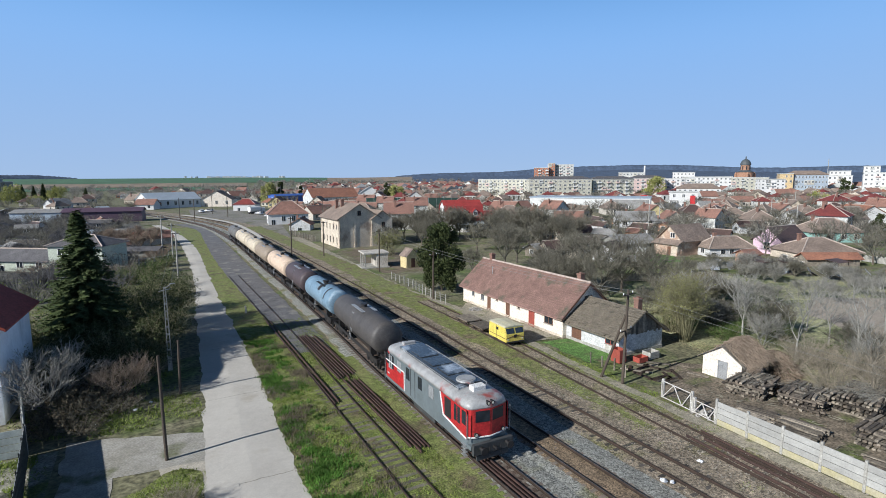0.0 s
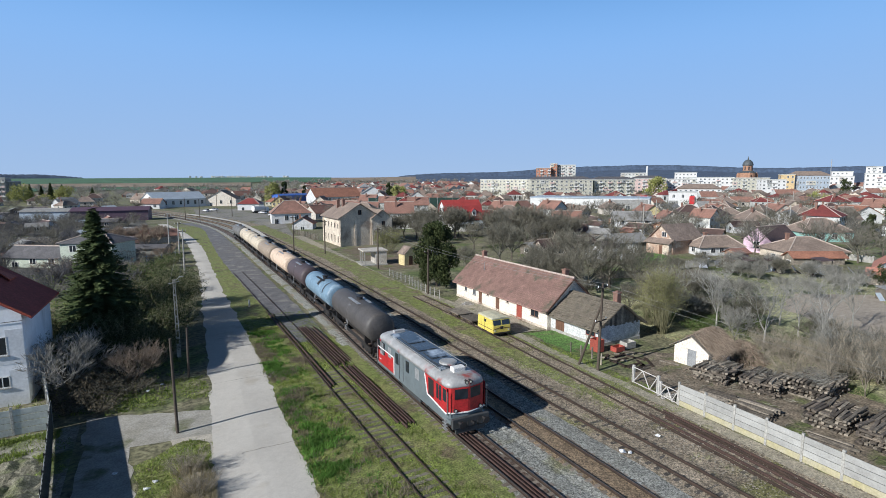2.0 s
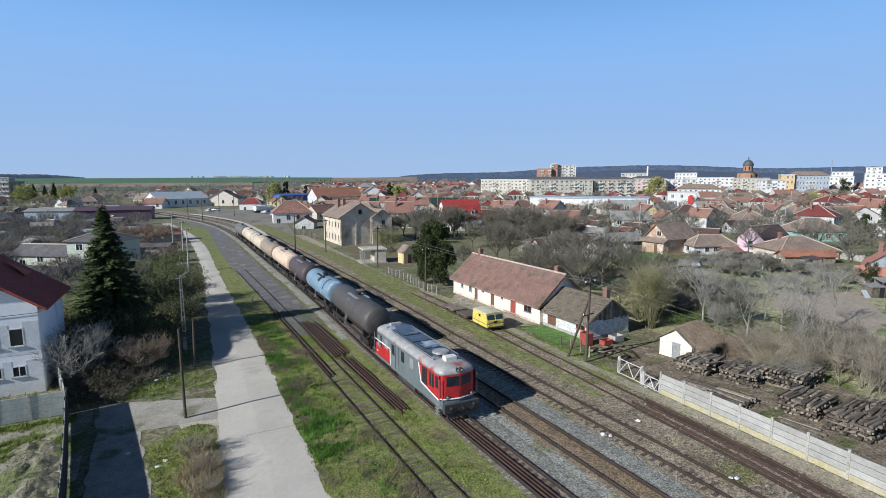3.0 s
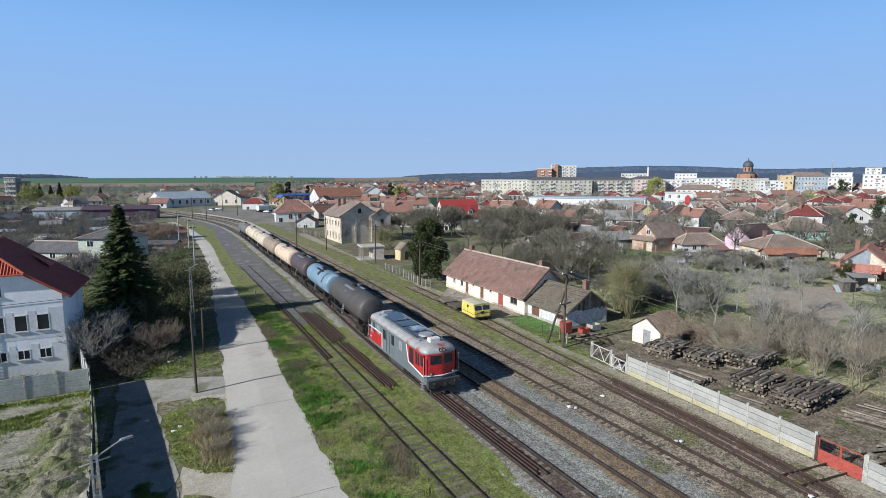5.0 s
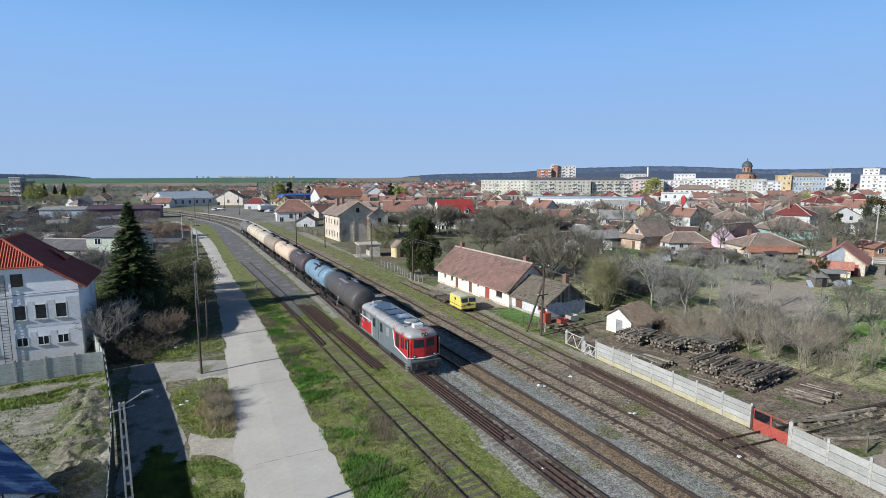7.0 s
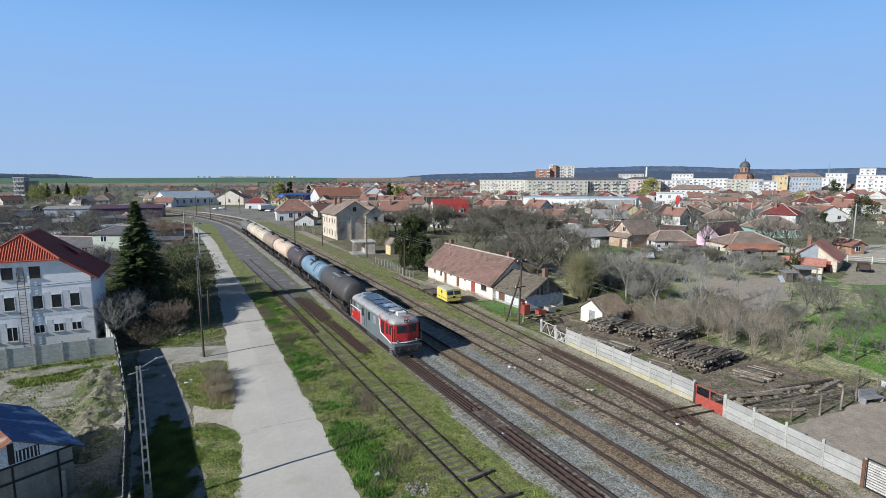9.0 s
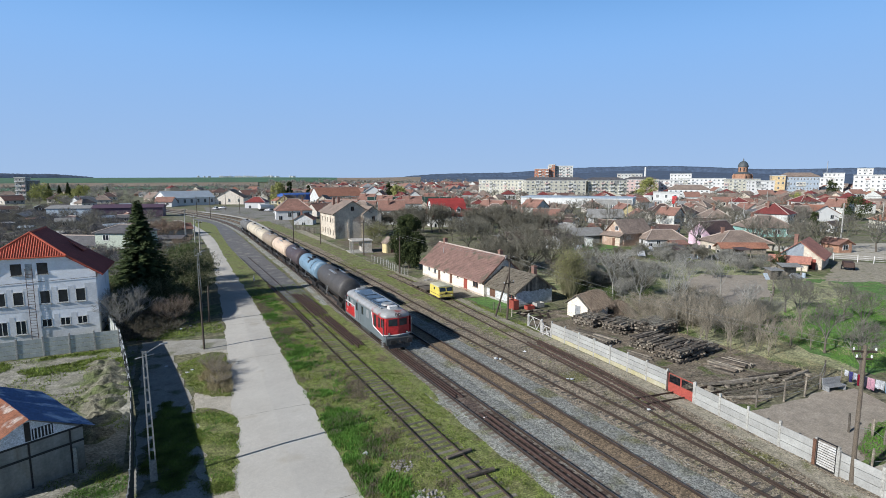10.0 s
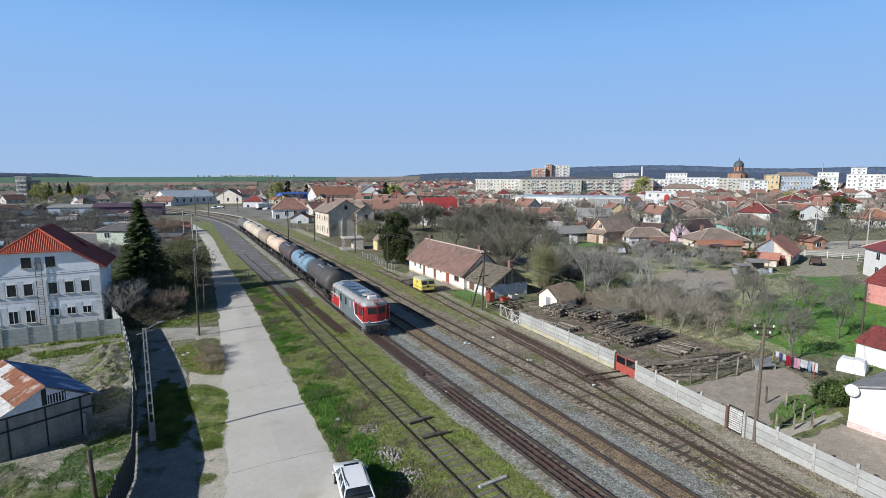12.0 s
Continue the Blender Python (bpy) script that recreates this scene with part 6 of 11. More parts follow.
def bare_pole(name, x, y, h, r, mat, label, lean=(0.0, 0.0), arms=(), insul=0):
    th = thing(name, x, y, label=label, category="pole")
    bm = B()
    tube(bm, (0, 0, -0.2), (lean[0], lean[1], h), r, r * 0.72, 12)
    part("shaft", bm, mat, th)
    for z, half, ang in arms:
        bm = B()
        c, s = math.cos(radians(ang)), math.sin(radians(ang))
        k = z / h
        cx, cy = lean[0] * k, lean[1] * k
        tube(bm, (cx - half * c, cy - half * s, z), (cx + half * c, cy + half * s, z), 0.06, 0.06, 6)
        arm = part("crossarm", bm, M["rail"], th)
        for i in range(insul):
            u = -1 + 2 * i / max(1, insul - 1)
            px, py = cx + u * half * c * 0.92, cy + u * half * s * 0.92
            bm = B()
            tube(bm, (px, py, z + 0.03), (px, py, z + 0.12), 0.02, 0.02, 6)
            tube(bm, (px, py, z + 0.10), (px, py, z + 0.22), 0.052, 0.042, 8)
            part("insulator", bm, M["insul"], arm, "white porcelain insulator")
    return th


p = bare_pole("telegraph_pole", 33.5, 28.5, 7.7, 0.13, M["wood_pole"], "dark wooden telegraph pole with a slanting brace", (0.35, 0.1), ((7.3, 0.75, 12), (4.4, 0.85, 12)), 3)
bm = B()
tube(bm, (-0.4, 1.9, 0.0), (0.2, 0.15, 5.6), 0.12, 0.1, 10)
part("brace", bm, M["wood_pole"], p, "slanting timber brace")
bare_pole("telegraph_pole", 30.75, -8.1, 7.7, 0.125, M["pole_grey"], "dark wooden telegraph pole beside the garden gate", (0.5, 0.25), ((7.35, 0.6, -35), (6.95, 0.4, -35)), 3)
bare_pole("stump_post", -6.9, 13.3, 1.5, 0.12, M["conc_post"], "short grey post standing by the tin shed")
bare_pole("timber_pole", 1.15, 33.7, 6.4, 0.105, M["wood_pole"], "old timber pole at the road's edge", (-0.05, 0.1))
bare_pole("timber_pole", 2.4, 44.0, 4.3, 0.11, M["wood_pole"], "short timber pole among weeds", (0.1, 0.1))
bare_pole("timber_pole", -5.6, 4.6, 2.8, 0.13, M["wood_pole"], "old timber post in the yard", (-0.1, 0.05))
for x, y, h in ((36.4, 86.3, 7.6), (33.3, 109.7, 7.6), (27.3, 113.0, 8.5), (27.8, 272, 9), (34.5, 62.5, 6.5), (4.8, 114.5, 8), (3.3, 126, 9), (4.8, 97, 8)):
    bare_pole("line_pole", x, y, h, 0.14, M["wood_pole"] if x > 20 else M["conc_post"], "tall line pole beside the tracks" if x > 20 else "grey concrete line pole by the road", (0.1, 0.1), ((h - 0.4, 0.6, 10),), 2)


def lattice_pole(x, y, h, label, lamp=None):
    """Precast pole with a ladder of openings, with or without a street lamp."""
    th = thing("concrete_pole", x, y, label=label, category="pole")
    bm = B()
    w0, w1 = 0.15, 0.075
    for s in (-1, 1):
        loft(bm, [[(s * (w0 + (w1 - w0) * z / h) - 0.035, -0.07, z), (s * (w0 + (w1 - w0) * z / h) + 0.035, -0.07, z), (s * (w0 + (w1 - w0) * z / h) + 0.035, 0.07, z), (s * (w0 + (w1 - w0) * z / h) - 0.035, 0.07, z)] for z in (0.0, h)])
    n = 9
    for i in range(n + 1):
        z = 1.2 + (h - 1.3) * i / n
        k = w0 + (w1 - w0) * z / h
        box(bm, -k, k, -0.05, 0.05, z - 0.07, z + 0.07)
    box(bm, -w0, w0, -0.065, 0.065, 0, 1.2)
    part("shaft", bm, M["conc_post"], th, "pale ladder-form concrete shaft")
    if lamp:
        bm = B()
        tube(bm, (0, 0, h - 0.15), (lamp[0], lamp[1], h + 0.18), 0.03, 0.025, 8)
        part("arm", bm, M["galv"], th)
        bm = B()
        m = Matrix.Translation((lamp[0] * 1.25, lamp[1] * 1.25, h + 0.2)) @ Matrix.Rotation(math.atan2(lamp[1], lamp[0]), 4, "Z")
        box(bm, -0.2, 0.2, -0.065, 0.065, -0.04, 0.04, 0.025, m)
        part("lamp_head", bm, M["galv"], th, "grey street lamp head")
        bm = B()
        tube(bm, (-0.45, 0, h - 0.35), (0.45, 0, h - 0.2), 0.03, 0.03, 6)
        part("crossarm", bm, M["galv"], th)
    return th


lattice_pole(-3.0, 10.2, 7.45, "pale precast street lamp pole in the side lane", (0.75, 0.25))
lattice_pole(1.95, 50.2, 7.4, "pale precast line pole beside the road", (0.5, 0.1))


def wire(a, b, sag, r, group="overhead wires"):
    cu = bpy.data.curves.new("overhead_wire", "CURVE")
    cu.dimensions, cu.bevel_depth = "3D", r
    sp = cu.splines.new("POLY")
    n = 16
    sp.points.add(n)
    for i in range(n + 1):
        u = i / n
        q = Vector(a).lerp(Vector(b), u)
        sp.points[i].co = (q.x, q.y, q.z - sag * 4 * u * (1 - u), 1)
    cu.materials.append(M["wire"])
    ob = new("overhead_wire", cu)
    return tagged(ob, "thin grey overhead wire between poles", "wire", group)


for k in (-0.6, 0.6):
    wire((33.85 + k, 28.7, 7.5), (31.2 + k, -7.8, 7.55), 0.7, 0.008)
    wire((31.2 + k, -7.8, 7.3), (56.6, -2.5 + k * 0.3, 6.8), 0.5, 0.008)
    wire((33.85 + k, 28.7, 7.5), (36.4 + k, 86.3, 7.3), 0.9, 0.011)
    wire((1.95 + k * 0.6, 50.2, 7.2), (4.8 + k, 97, 7.7), 0.7, 0.009)
bare_pole("garden_pole", 56.6, -2.5, 7.0, 0.1, M["wood_pole"], "grey timber pole in the garden", (0, 0))


def sheet_fence():
    """Dark sheet fence beside the lane, shade put into its colour, with pale posts."""
    th = thing("sheet_fence", 0, 0, label="tall dark green sheet metal fence along the lane, shade put into its colour", category="fence")
    run = [(-6.1, 38.3), (-5.4, 32.0), (-4.8, 26.0), (-4.35, 20.2), (-4.1, 14.0), (-3.9, 8.0), (-3.9, 5.6), (-4.4, 2.6), (-4.8, -1.0), (-5.6, -9.0)]
    for (x, y), (x2, y2) in zip(run, run[1:]):
        ln = math.hypot(x2 - x, y2 - y)
        a = math.degrees(math.atan2(y2 - y, x2 - x))
        n = max(1, round(ln / 2.0))
        for i in range(n):
            u = i / n
            bm = B()
            top, bot = [], []
            seg = 16
            for j in range(seg + 1):
                xx = ln / n * j / seg
                q = 0.02 if (j // 2) % 2 else -0.02
                top.append(bm.verts.new((xx, q, 2.05)))
                bot.append(bm.verts.new((xx, q, 0.08)))
            for j in range(seg):
                bm.faces.new((bot[j], bot[j + 1], top[j + 1], top[j]))
            ob = part("sheet", bm, M["darkfence"], th)
            ob.matrix_basis = pose(x + (x2 - x) * u, y + (y2 - y) * u, 0, 0, 0, a)
            # added pale panels imitate sun on the yard side of this stretch
            if y2 > 13:
                bm = B()
                box(bm, 0.06, ln / n - 0.06, -0.032, -0.024, 0.1, 2.0)
                ob = part("back_panel", bm, M["fence_sunlit"], th, "pale blue-grey inner panel, sunlit tone put into its colour")
                ob.matrix_basis = pose(x + (x2 - x) * u, y + (y2 - y) * u, 0, 0, 0, a)
            bm = B()
            box(bm, -0.04, 0.04, -0.09, -0.03, 0, 2.12)
            ob = part("post", bm, M["black"] if y2 > 13 else M["galv"], th, "slim steel post")
            ob.matrix_basis = pose(x + (x2 - x) * u, y + (y2 - y) * u, 0, 0, 0, a)
        bm = B()
        box(bm, 0, ln, -0.075, -0.03, 1.8, 1.86)
        box(bm, 0, ln, -0.075, -0.03, 0.4, 0.46)
        ob = part("rail", bm, M["galv"], th)
        ob.matrix_basis = pose(x, y, 0, 0, 0, a)


sheet_fence()


def stake_fence(pts, h, label, rails=2, mat=None, every=1.5, rmat=None):
    th = thing("stake_fence", 0, 0, label=label, category="fence")
    mat = mat or M["conc_post"]
    for (x, y), (x2, y2) in zip(pts, pts[1:]):
        ln = math.hypot(x2 - x, y2 - y)
        n = max(1, round(ln / every))
        for i in range(n + 1):
            u = i / n
            bm = B()
            hh = h * R.uniform(0.85, 1.1)
            tube(bm, (0, 0, 0), (R.uniform(-0.06, 0.06), R.uniform(-0.06, 0.06), hh), 0.075, 0.06, 6)
            ob = part("stake", bm, mat, th)
            ob.location = (x + (x2 - x) * u, y + (y2 - y) * u, 0)
        for k in range(rails):
            bm = B()
            z = h * (0.35 + 0.5 * k / max(1, rails - 1))
            tube(bm, (x, y, z), (x2, y2, z + 0.03), 0.025 if rmat else 0.012, None, 5)
            part("rail", bm, rmat or M["galv"], th)
    return th


stake_fence([(35.7, 0.2), (38.5, -0.2), (40.9, -0.4), (43.4, -0.2), (46.5, 1.0)], 1.45, "row of old timber posts at the garden's edge", 2, M["oldwood"], 2.4)
stake_fence([(35.4, 78.6), (35.4, 70.6), (34.6, 64.9), (34.6, 59.2)], 1.3, "wire fence on grey stakes along the footpath", 3, M["conc_post"], 1.6)
stake_fence([(34.9, 33.4), (35.3, 31.0), (34.8, 29.4)], 1.1, "row of short timber stakes by the pole", 0, M["oldwood"], 1.3)
stake_fence([(33.4, -7.9), (36.0, -8.8), (38.0, -6.0), (37.3, -5.0)], 1.2, "row of thin timber garden stakes", 1, M["oldwood"], 1.2)
stake_fence([(69, 18.5), (74, 21.0), (79, 24.0)], 1.4, "old timber field fence", 2, M["oldwood"], 2.2)
stake_fence([(37.5, 156), (38.5, 140), (39, 136)], 1.6, "weathered board fence by the station", 4, M["oldwood"], 0.6)

# ---- plants ----
def bare_tree_segs(seed, h, spread, trunk=0.3, limbs=6, levels=4, r=0.14, up=0.5, fork=4):
    rr, seg = random.Random(seed), []
    thick = []

    def grow(a, d, ln, rad, lev):
        n = 2 if lev < levels else 1
        p = a
        for i in range(n):
            d = (d + Vector((rr.uniform(-1, 1), rr.uniform(-1, 1), rr.uniform(-0.4, 0.7))) * 0.22).normalized()
            q = p + d * (ln / n)
            seg.append((p, q, rad * (1 - 0.35 * i / n), rad * (1 - 0.35 * (i + 1) / n)))
            if lev < levels:
                for k in range(fork if i == n - 1 else max(1, fork - 2)):
                    nd = (d * 0.75 + Vector((rr.uniform(-1, 1), rr.uniform(-1, 1), rr.uniform(-0.35, 0.9))) * 0.75).normalized()
                    grow(q, nd, ln * rr.uniform(0.5, 0.72), rad * 0.5, lev + 1)
            p = q
    top = Vector((rr.uniform(-0.1, 0.1) * h * 0.3, rr.uniform(-0.1, 0.1) * h * 0.3, h * trunk))
    for i in range(limbs):
        a = 2 * math.pi * (i + rr.random() * 0.6) / limbs
        d = Vector((math.cos(a) * spread, math.sin(a) * spread, up + rr.random() * 0.8)).normalized()
        grow(top * rr.uniform(0.75, 1.0), d, h * 0.36, r * 0.55, 1)
    return top, seg, r


def bare_tree(x, y, h, mat, label, seed, spread=0.6, trunk=0.3, limbs=6, levels=4, r=0.14, fork=4, min_r=0.014, category="tree", group="", name="bare_tree"):
    top, seg, r = bare_tree_segs(seed, h, spread, trunk, limbs, levels, r, 0.5, fork)
    th = thing(name, x, y, label=label, category=category, group=group)
    bm = B()
    tube(bm, (0, 0, -0.15), top, r * 1.25, r * 0.7, 8)
    part("trunk", bm, M["trunk"] if mat is not M["bark_pale"] else mat, th)
    seg = [(a, b, max(p, min_r), max(q, min_r * 0.7)) for a, b, p, q in seg]
    part("crown", twig_mesh("crown", seg, mat), None, th, "leafless branching crown")
    return th


def bush(x, y, h, w, mat, label, seed, stems=60, twigs=5, r=0.016, leaf=None, leaves=0, name="bush", leaf_size=0.0):
    rr, seg = random.Random(seed), []
    th = thing(name, x, y, label=label, category="shrub")
    tips, main = [], []
    for i in range(stems):
        a, q = rr.uniform(0, 6.283), rr.random() ** 0.5
        p = Vector((math.cos(a) * q * w * 0.28, math.sin(a) * q * w * 0.28, 0))
        d = Vector((math.cos(a) * q * w * 0.5, math.sin(a) * q * w * 0.5, h * rr.uniform(0.55, 1.0)))
        m = p + d * 0.5 + Vector((rr.uniform(-0.1, 0.1), rr.uniform(-0.1, 0.1), 0)) * h * 0.5
        e = p + d
        main += [(p, m, r * 1.5, r * 1.1), (m, e, r * 1.1, r * 0.5)]
        for k in range(twigs):
            s = m.lerp(e, rr.random())
            t = s + Vector((rr.uniform(-1, 1), rr.uniform(-1, 1), rr.uniform(-0.1, 1.0))) * h * 0.2
            seg.append((s, t, r * 0.7, r * 0.4))
            tips.append(t)
            for j in range(2):
                s2 = s.lerp(t, rr.random())
                t2 = s2 + Vector((rr.uniform(-1, 1), rr.uniform(-1, 1), rr.uniform(-0.2, 0.8))) * h * 0.1
                seg.append((s2, t2, r * 0.5, r * 0.35))
                tips.append(t2)
    part("stem_frame", twig_mesh("stem_frame", main, mat), None, th)
    part("twig_tangle", twig_mesh("twig_tangle", seg, mat), None, th)
    if leaf:
        part("foliage", leaf_mesh(tips, leaves, leaf_size or 0.11 * h ** 0.4, leaf, seed), None, th)
    return th


def leaf_mesh(tips, n, size, mat, seed, flat=0.5):
    """Loose leaf clumps round the points tips."""
    rr = np.random.RandomState(seed)
    t = np.array([tuple(p) for p in tips])
    c = t[rr.randint(0, len(t), n)] + rr.normal(0, size * 1.3, (n, 3))
    u, v = rr.normal(0, 1, (n, 3)), rr.normal(0, 1, (n, 3))
    u /= np.linalg.norm(u, axis=1)[:, None]
    v /= np.linalg.norm(v, axis=1)[:, None]
    s = size * rr.uniform(0.5, 1.1, (n, 1))
    co = np.stack([c + u * s, c - u * s * 0.4 + v * s * 0.6, c - u * s * 0.4 - v * s * 0.6], 1)
    return tris("leaves", co, mat)


def spruce(x, y, h, w, seed, label):
    """Dark conifer: whorls of drooping boughs carrying needle sprays."""
    rr = random.Random(seed)
    th = thing("spruce_tree", x, y, label=label, category="tree")
    bm = B()
    tube(bm, (0, 0, -0.1), (0, 0, h * 0.97), 0.24, 0.03, 8)
    part("trunk", bm, M["trunk"], th)
    co = []
    z = h * 0.03
    while z < h * 0.99:
        u = z / h
        rad = w * (1 - u) ** 0.95 * rr.uniform(0.82, 1.08) + 0.12
        for k in range(int(11 + 14 * (1 - u))):
            a = rr.uniform(0, 6.283)
            ln = rad * rr.uniform(0.72, 1.1)
            dx, dy = math.cos(a), math.sin(a)
            zb = z + rr.uniform(-0.022, 0.022) * h
            droop = 0.30 * ln * rr.uniform(0.4, 1.1)
            m = int(7 + ln * 9)
            for i in range(m):
                q = (i + rr.random()) / m
                cx, cy, cz = dx * ln * q, dy * ln * q, zb - droop * q * q + 0.2 * ln * q
                for side in (-1, 1):
                    s = (0.34 + 0.22 * (1 - q)) * rr.uniform(0.7, 1.25)
                    ex = (-dy * side * 0.8 + dx * 0.6) * s
                    ey = (dx * side * 0.8 + dy * 0.6) * s
                    ez = rr.uniform(-0.3, 0.16) * s * 2
                    t = 0.10 + 0.04 * rr.random()
                    co.append(((cx - dx * t, cy - dy * t, cz + 0.03), (cx + dx * t, cy + dy * t, cz - 0.02), (cx + ex, cy + ey, cz + ez)))
        z += h * 0.017
    part("crown", tris("crown", co, M["hedge_needle"]), None, th, "dense dark needle sprays")
    return th


def evergreen(x, y, h, w, seed, label, mat, n=9000, name="evergreen_tree", lumps=26, leaf=0.17):
    """Broad uneven evergreen: leaf clumps round many offset centres, on forked limbs."""
    rr = random.Random(seed)
    th = thing(name, x, y, label=label, category="tree")
    bm = B()
    tube(bm, (0, 0, -0.1), (0.1, 0, h * 0.45), 0.22, 0.14, 8)
    cs, seg = [], []
    for i in range(lumps):
        u = rr.random()
        z = h * (0.12 + 0.85 * u)
        q = w * (0.35 + 0.65 * math.sin(math.pi * min(0.95, 0.25 + 0.7 * u))) * rr.uniform(0.35, 1.0)
        a = rr.uniform(0, 6.283)
        cs.append((math.cos(a) * q, math.sin(a) * q, z))
        seg.append((Vector((0, 0, z * 0.6)), Vector(cs[-1]), 0.06, 0.02))
    part("trunk", bm, M["trunk"], th)
    part("limb_frame", twig_mesh("limb_frame", seg, M["bark"]), None, th)
    npr = np.random.RandomState(seed)
    c = np.array(cs)[npr.randint(0, lumps, n)]
    off = npr.normal(0, 1, (n, 3))
    off /= np.linalg.norm(off, axis=1)[:, None]
    c = c + off * (npr.uniform(0, 1, (n, 1)) ** 0.4) * np.array([[w * 0.30, w * 0.30, w * 0.36]])
    a, b = npr.normal(0, 1, (n, 3)), npr.normal(0, 1, (n, 3))
    a /= np.linalg.norm(a, axis=1)[:, None]
    b /= np.linalg.norm(b, axis=1)[:, None]
    s = leaf * npr.uniform(0.6, 1.2, (n, 1))
    part("crown", tris("crown", np.stack([c + a * s, c - a * s * 0.5 + b * s * 0.6, c - a * s * 0.5 - b * s * 0.6], 1), mat), None, th)
    return th


def spread_copies(proto, places):
    """Copies of one plant at (x, y, scale, turn)."""
    for x, y, s, a in places:
        copy_thing(proto, pose(x, y, 0, 0, 0, a) @ Matrix.Scale(s, 4))


spruce(-4.4, 57.0, 13.7, 5.0, 5, "tall dark green spruce beside the road")
evergreen(38.3, 67.0, 9.4, 3.1, 8, "dense dark evergreen tree beyond the long house", M["juniper"], 26000, lumps=70, leaf=0.2)

# road-side growth in the shade of the spruce
bare_tree(-5.9, 45.4, 6.0, M["bark"], "large pale leafless bush by the fence", 31, 0.75, 0.05, 24, 4, 0.075, 3, 0.013, "shrub", name="bush")
bare_tree(-1.3, 44.9, 4.4, M["bark_red"], "russet leafless bush by the road", 32, 0.65, 0.05, 26, 4, 0.055, 3, 0.011, "shrub", name="bush")
# the last two are added to stand for deep shade under the spruce
for i, (x, y, h, w) in enumerate(((-1.5, 52, 4.2, 4.5), (1.0, 55, 5.0, 4.2), (0.5, 60, 5.6, 4.6), (2.2, 65, 5.4, 4.0), (-8.5, 52, 3.6, 4.0), (-8.0, 56, 4.0, 5.0), (2.5, 72, 4.5, 4.0), (-2, 66, 5, 5), (-3.6, 50.5, 3.0, 4.2), (-0.6, 48.8, 2.6, 3.6))):
    bush(x, y, h, w, M["bark_green"], "dark leafy thicket beside the road", 40 + i, 90, 6, 0.02, M["juniper"], 8500, "thicket", 0.115)
for i, (x, y, h, w, m) in enumerate(((1.4, 28.0, 1.4, 1.6, "straw_stem"), (1.9, 25.5, 1.2, 1.5, "straw_stem"), (1.6, 23.4, 0.9, 1.4, "straw_stem"))):
    bush(x, y, h, w, M[m], "dry weeds at the road's edge", 60 + i, 90, 4, 0.009, name="dry_weeds")

# trees behind the long house and in the scrub
big = bare_tree(56.0, 58.0, 9.5, M["bark_dark"], "large leafless tree behind the long house", 71, 0.75, 0.22, 9, 4, 0.2, 4, 0.022)
spread_copies(big, [(60.5, 53.0, 1.0, 70), (57.5, 66.0, 0.6, 200), (54.0, 51.0, 0.85, 290), (50.0, 56.0, 0.72, 250), (61, 47, 0.8, 120)])
grey = bare_tree(58.0, 78.0, 8.5, M["bark_dark"], "grey leafless tree in the gardens", 72, 0.7, 0.25, 8, 4, 0.17, 4, 0.022)
spread_copies(grey, [(63.5, 82.0, 0.9, 80), (72.0, 97.0, 0.8, 260), (48.0, 74.0, 0.6, 100), (66, 100, 0.8, 300), (46.5, 106, 0.75, 15), (76, 80, 0.7, 170), (58, 112, 0.8, 40), (52, 122, 0.75, 70), (64, 118, 0.9, 110), (60, 131, 0.7, 310), (68, 143, 0.7, 15), (57, 148, 0.7, 140)])
pale = bare_tree(52.2, 30.1, 6.6, M["bark_pale"], "pale-barked leafless tree in the scrub", 73, 0.42, 0.34, 5, 4, 0.10, 3, 0.012)
spread_copies(pale, [(51.0, 24.5, 0.95, 100), (55.8, 21.8, 1.0, 200), (59.0, 25.5, 0.8, 40), (50.5, 18.5, 0.75, 320), (54.0, 13.0, 0.8, 150), (66.0, 23.6, 0.9, 270), (57.5, 33.0, 0.9, 20), (62.0, 29.0, 0.85, 140), (54.5, 37.5, 0.9, 75)])
wil = bush(47.6, 33.3, 7.2, 2.0, M["bark_green"], "tall greening willow beside the annex", 74, 110, 9, 0.017, M["willow"], 5200, "willow", 0.085)
bush(45.6, 103.5, 5.2, 4.0, M["bark_green"], "yellow-green willow before the old station", 84, 60, 6, 0.02, M["willow"], 4200, "willow", 0.12)
bush(49.5, 36.5, 5.0, 2.6, M["bark_green"], "greening willow thicket by the annex", 75, 70, 8, 0.016, M["willow"], 2200, "willow", 0.08)
scrub = bare_tree(53.0, 34.0, 4.2, M["twig_mid"], "grey-brown leafless scrub in rough ground", 76, 0.62, 0.10, 8, 4, 0.06, 4, 0.011, "shrub", name="scrub")
scrub2 = bare_tree(58.0, 30.0, 4.4, M["bark_dark"], "dark leafless scrub in rough ground", 77, 0.7, 0.10, 9, 4, 0.065, 4, 0.014, "shrub", name="scrub")
scrub3 = bush(47.8, 24.0, 1.9, 3.6, M["straw_stem"], "straw-brown bramble thicket beside the yard", 78, 90, 6, 0.011, name="bramble")
scrub4 = bare_tree(46.0, 11.5, 4.8, M["straw_stem"], "upright straw-coloured leafless sapling by the yard", 79, 0.20, 0.10, 8, 3, 0.045, 3, 0.012, "shrub", name="sapling")
rr = random.Random(91)
zone = lambda n, x0, x1, y0, y1, s0, s1, ok=lambda x, y: True: [(x, y, rr.uniform(s0, s1), rr.uniform(0, 360)) for x, y in [(rr.uniform(x0, x1), rr.uniform(y0, y1)) for _ in range(n)] if ok(x, y)]
plot = lambda x, y: not (x > 59 and 15 < y < 39)
spread_copies(scrub, zone(17, 50, 72, 24, 46, 0.6, 1.1, plot))
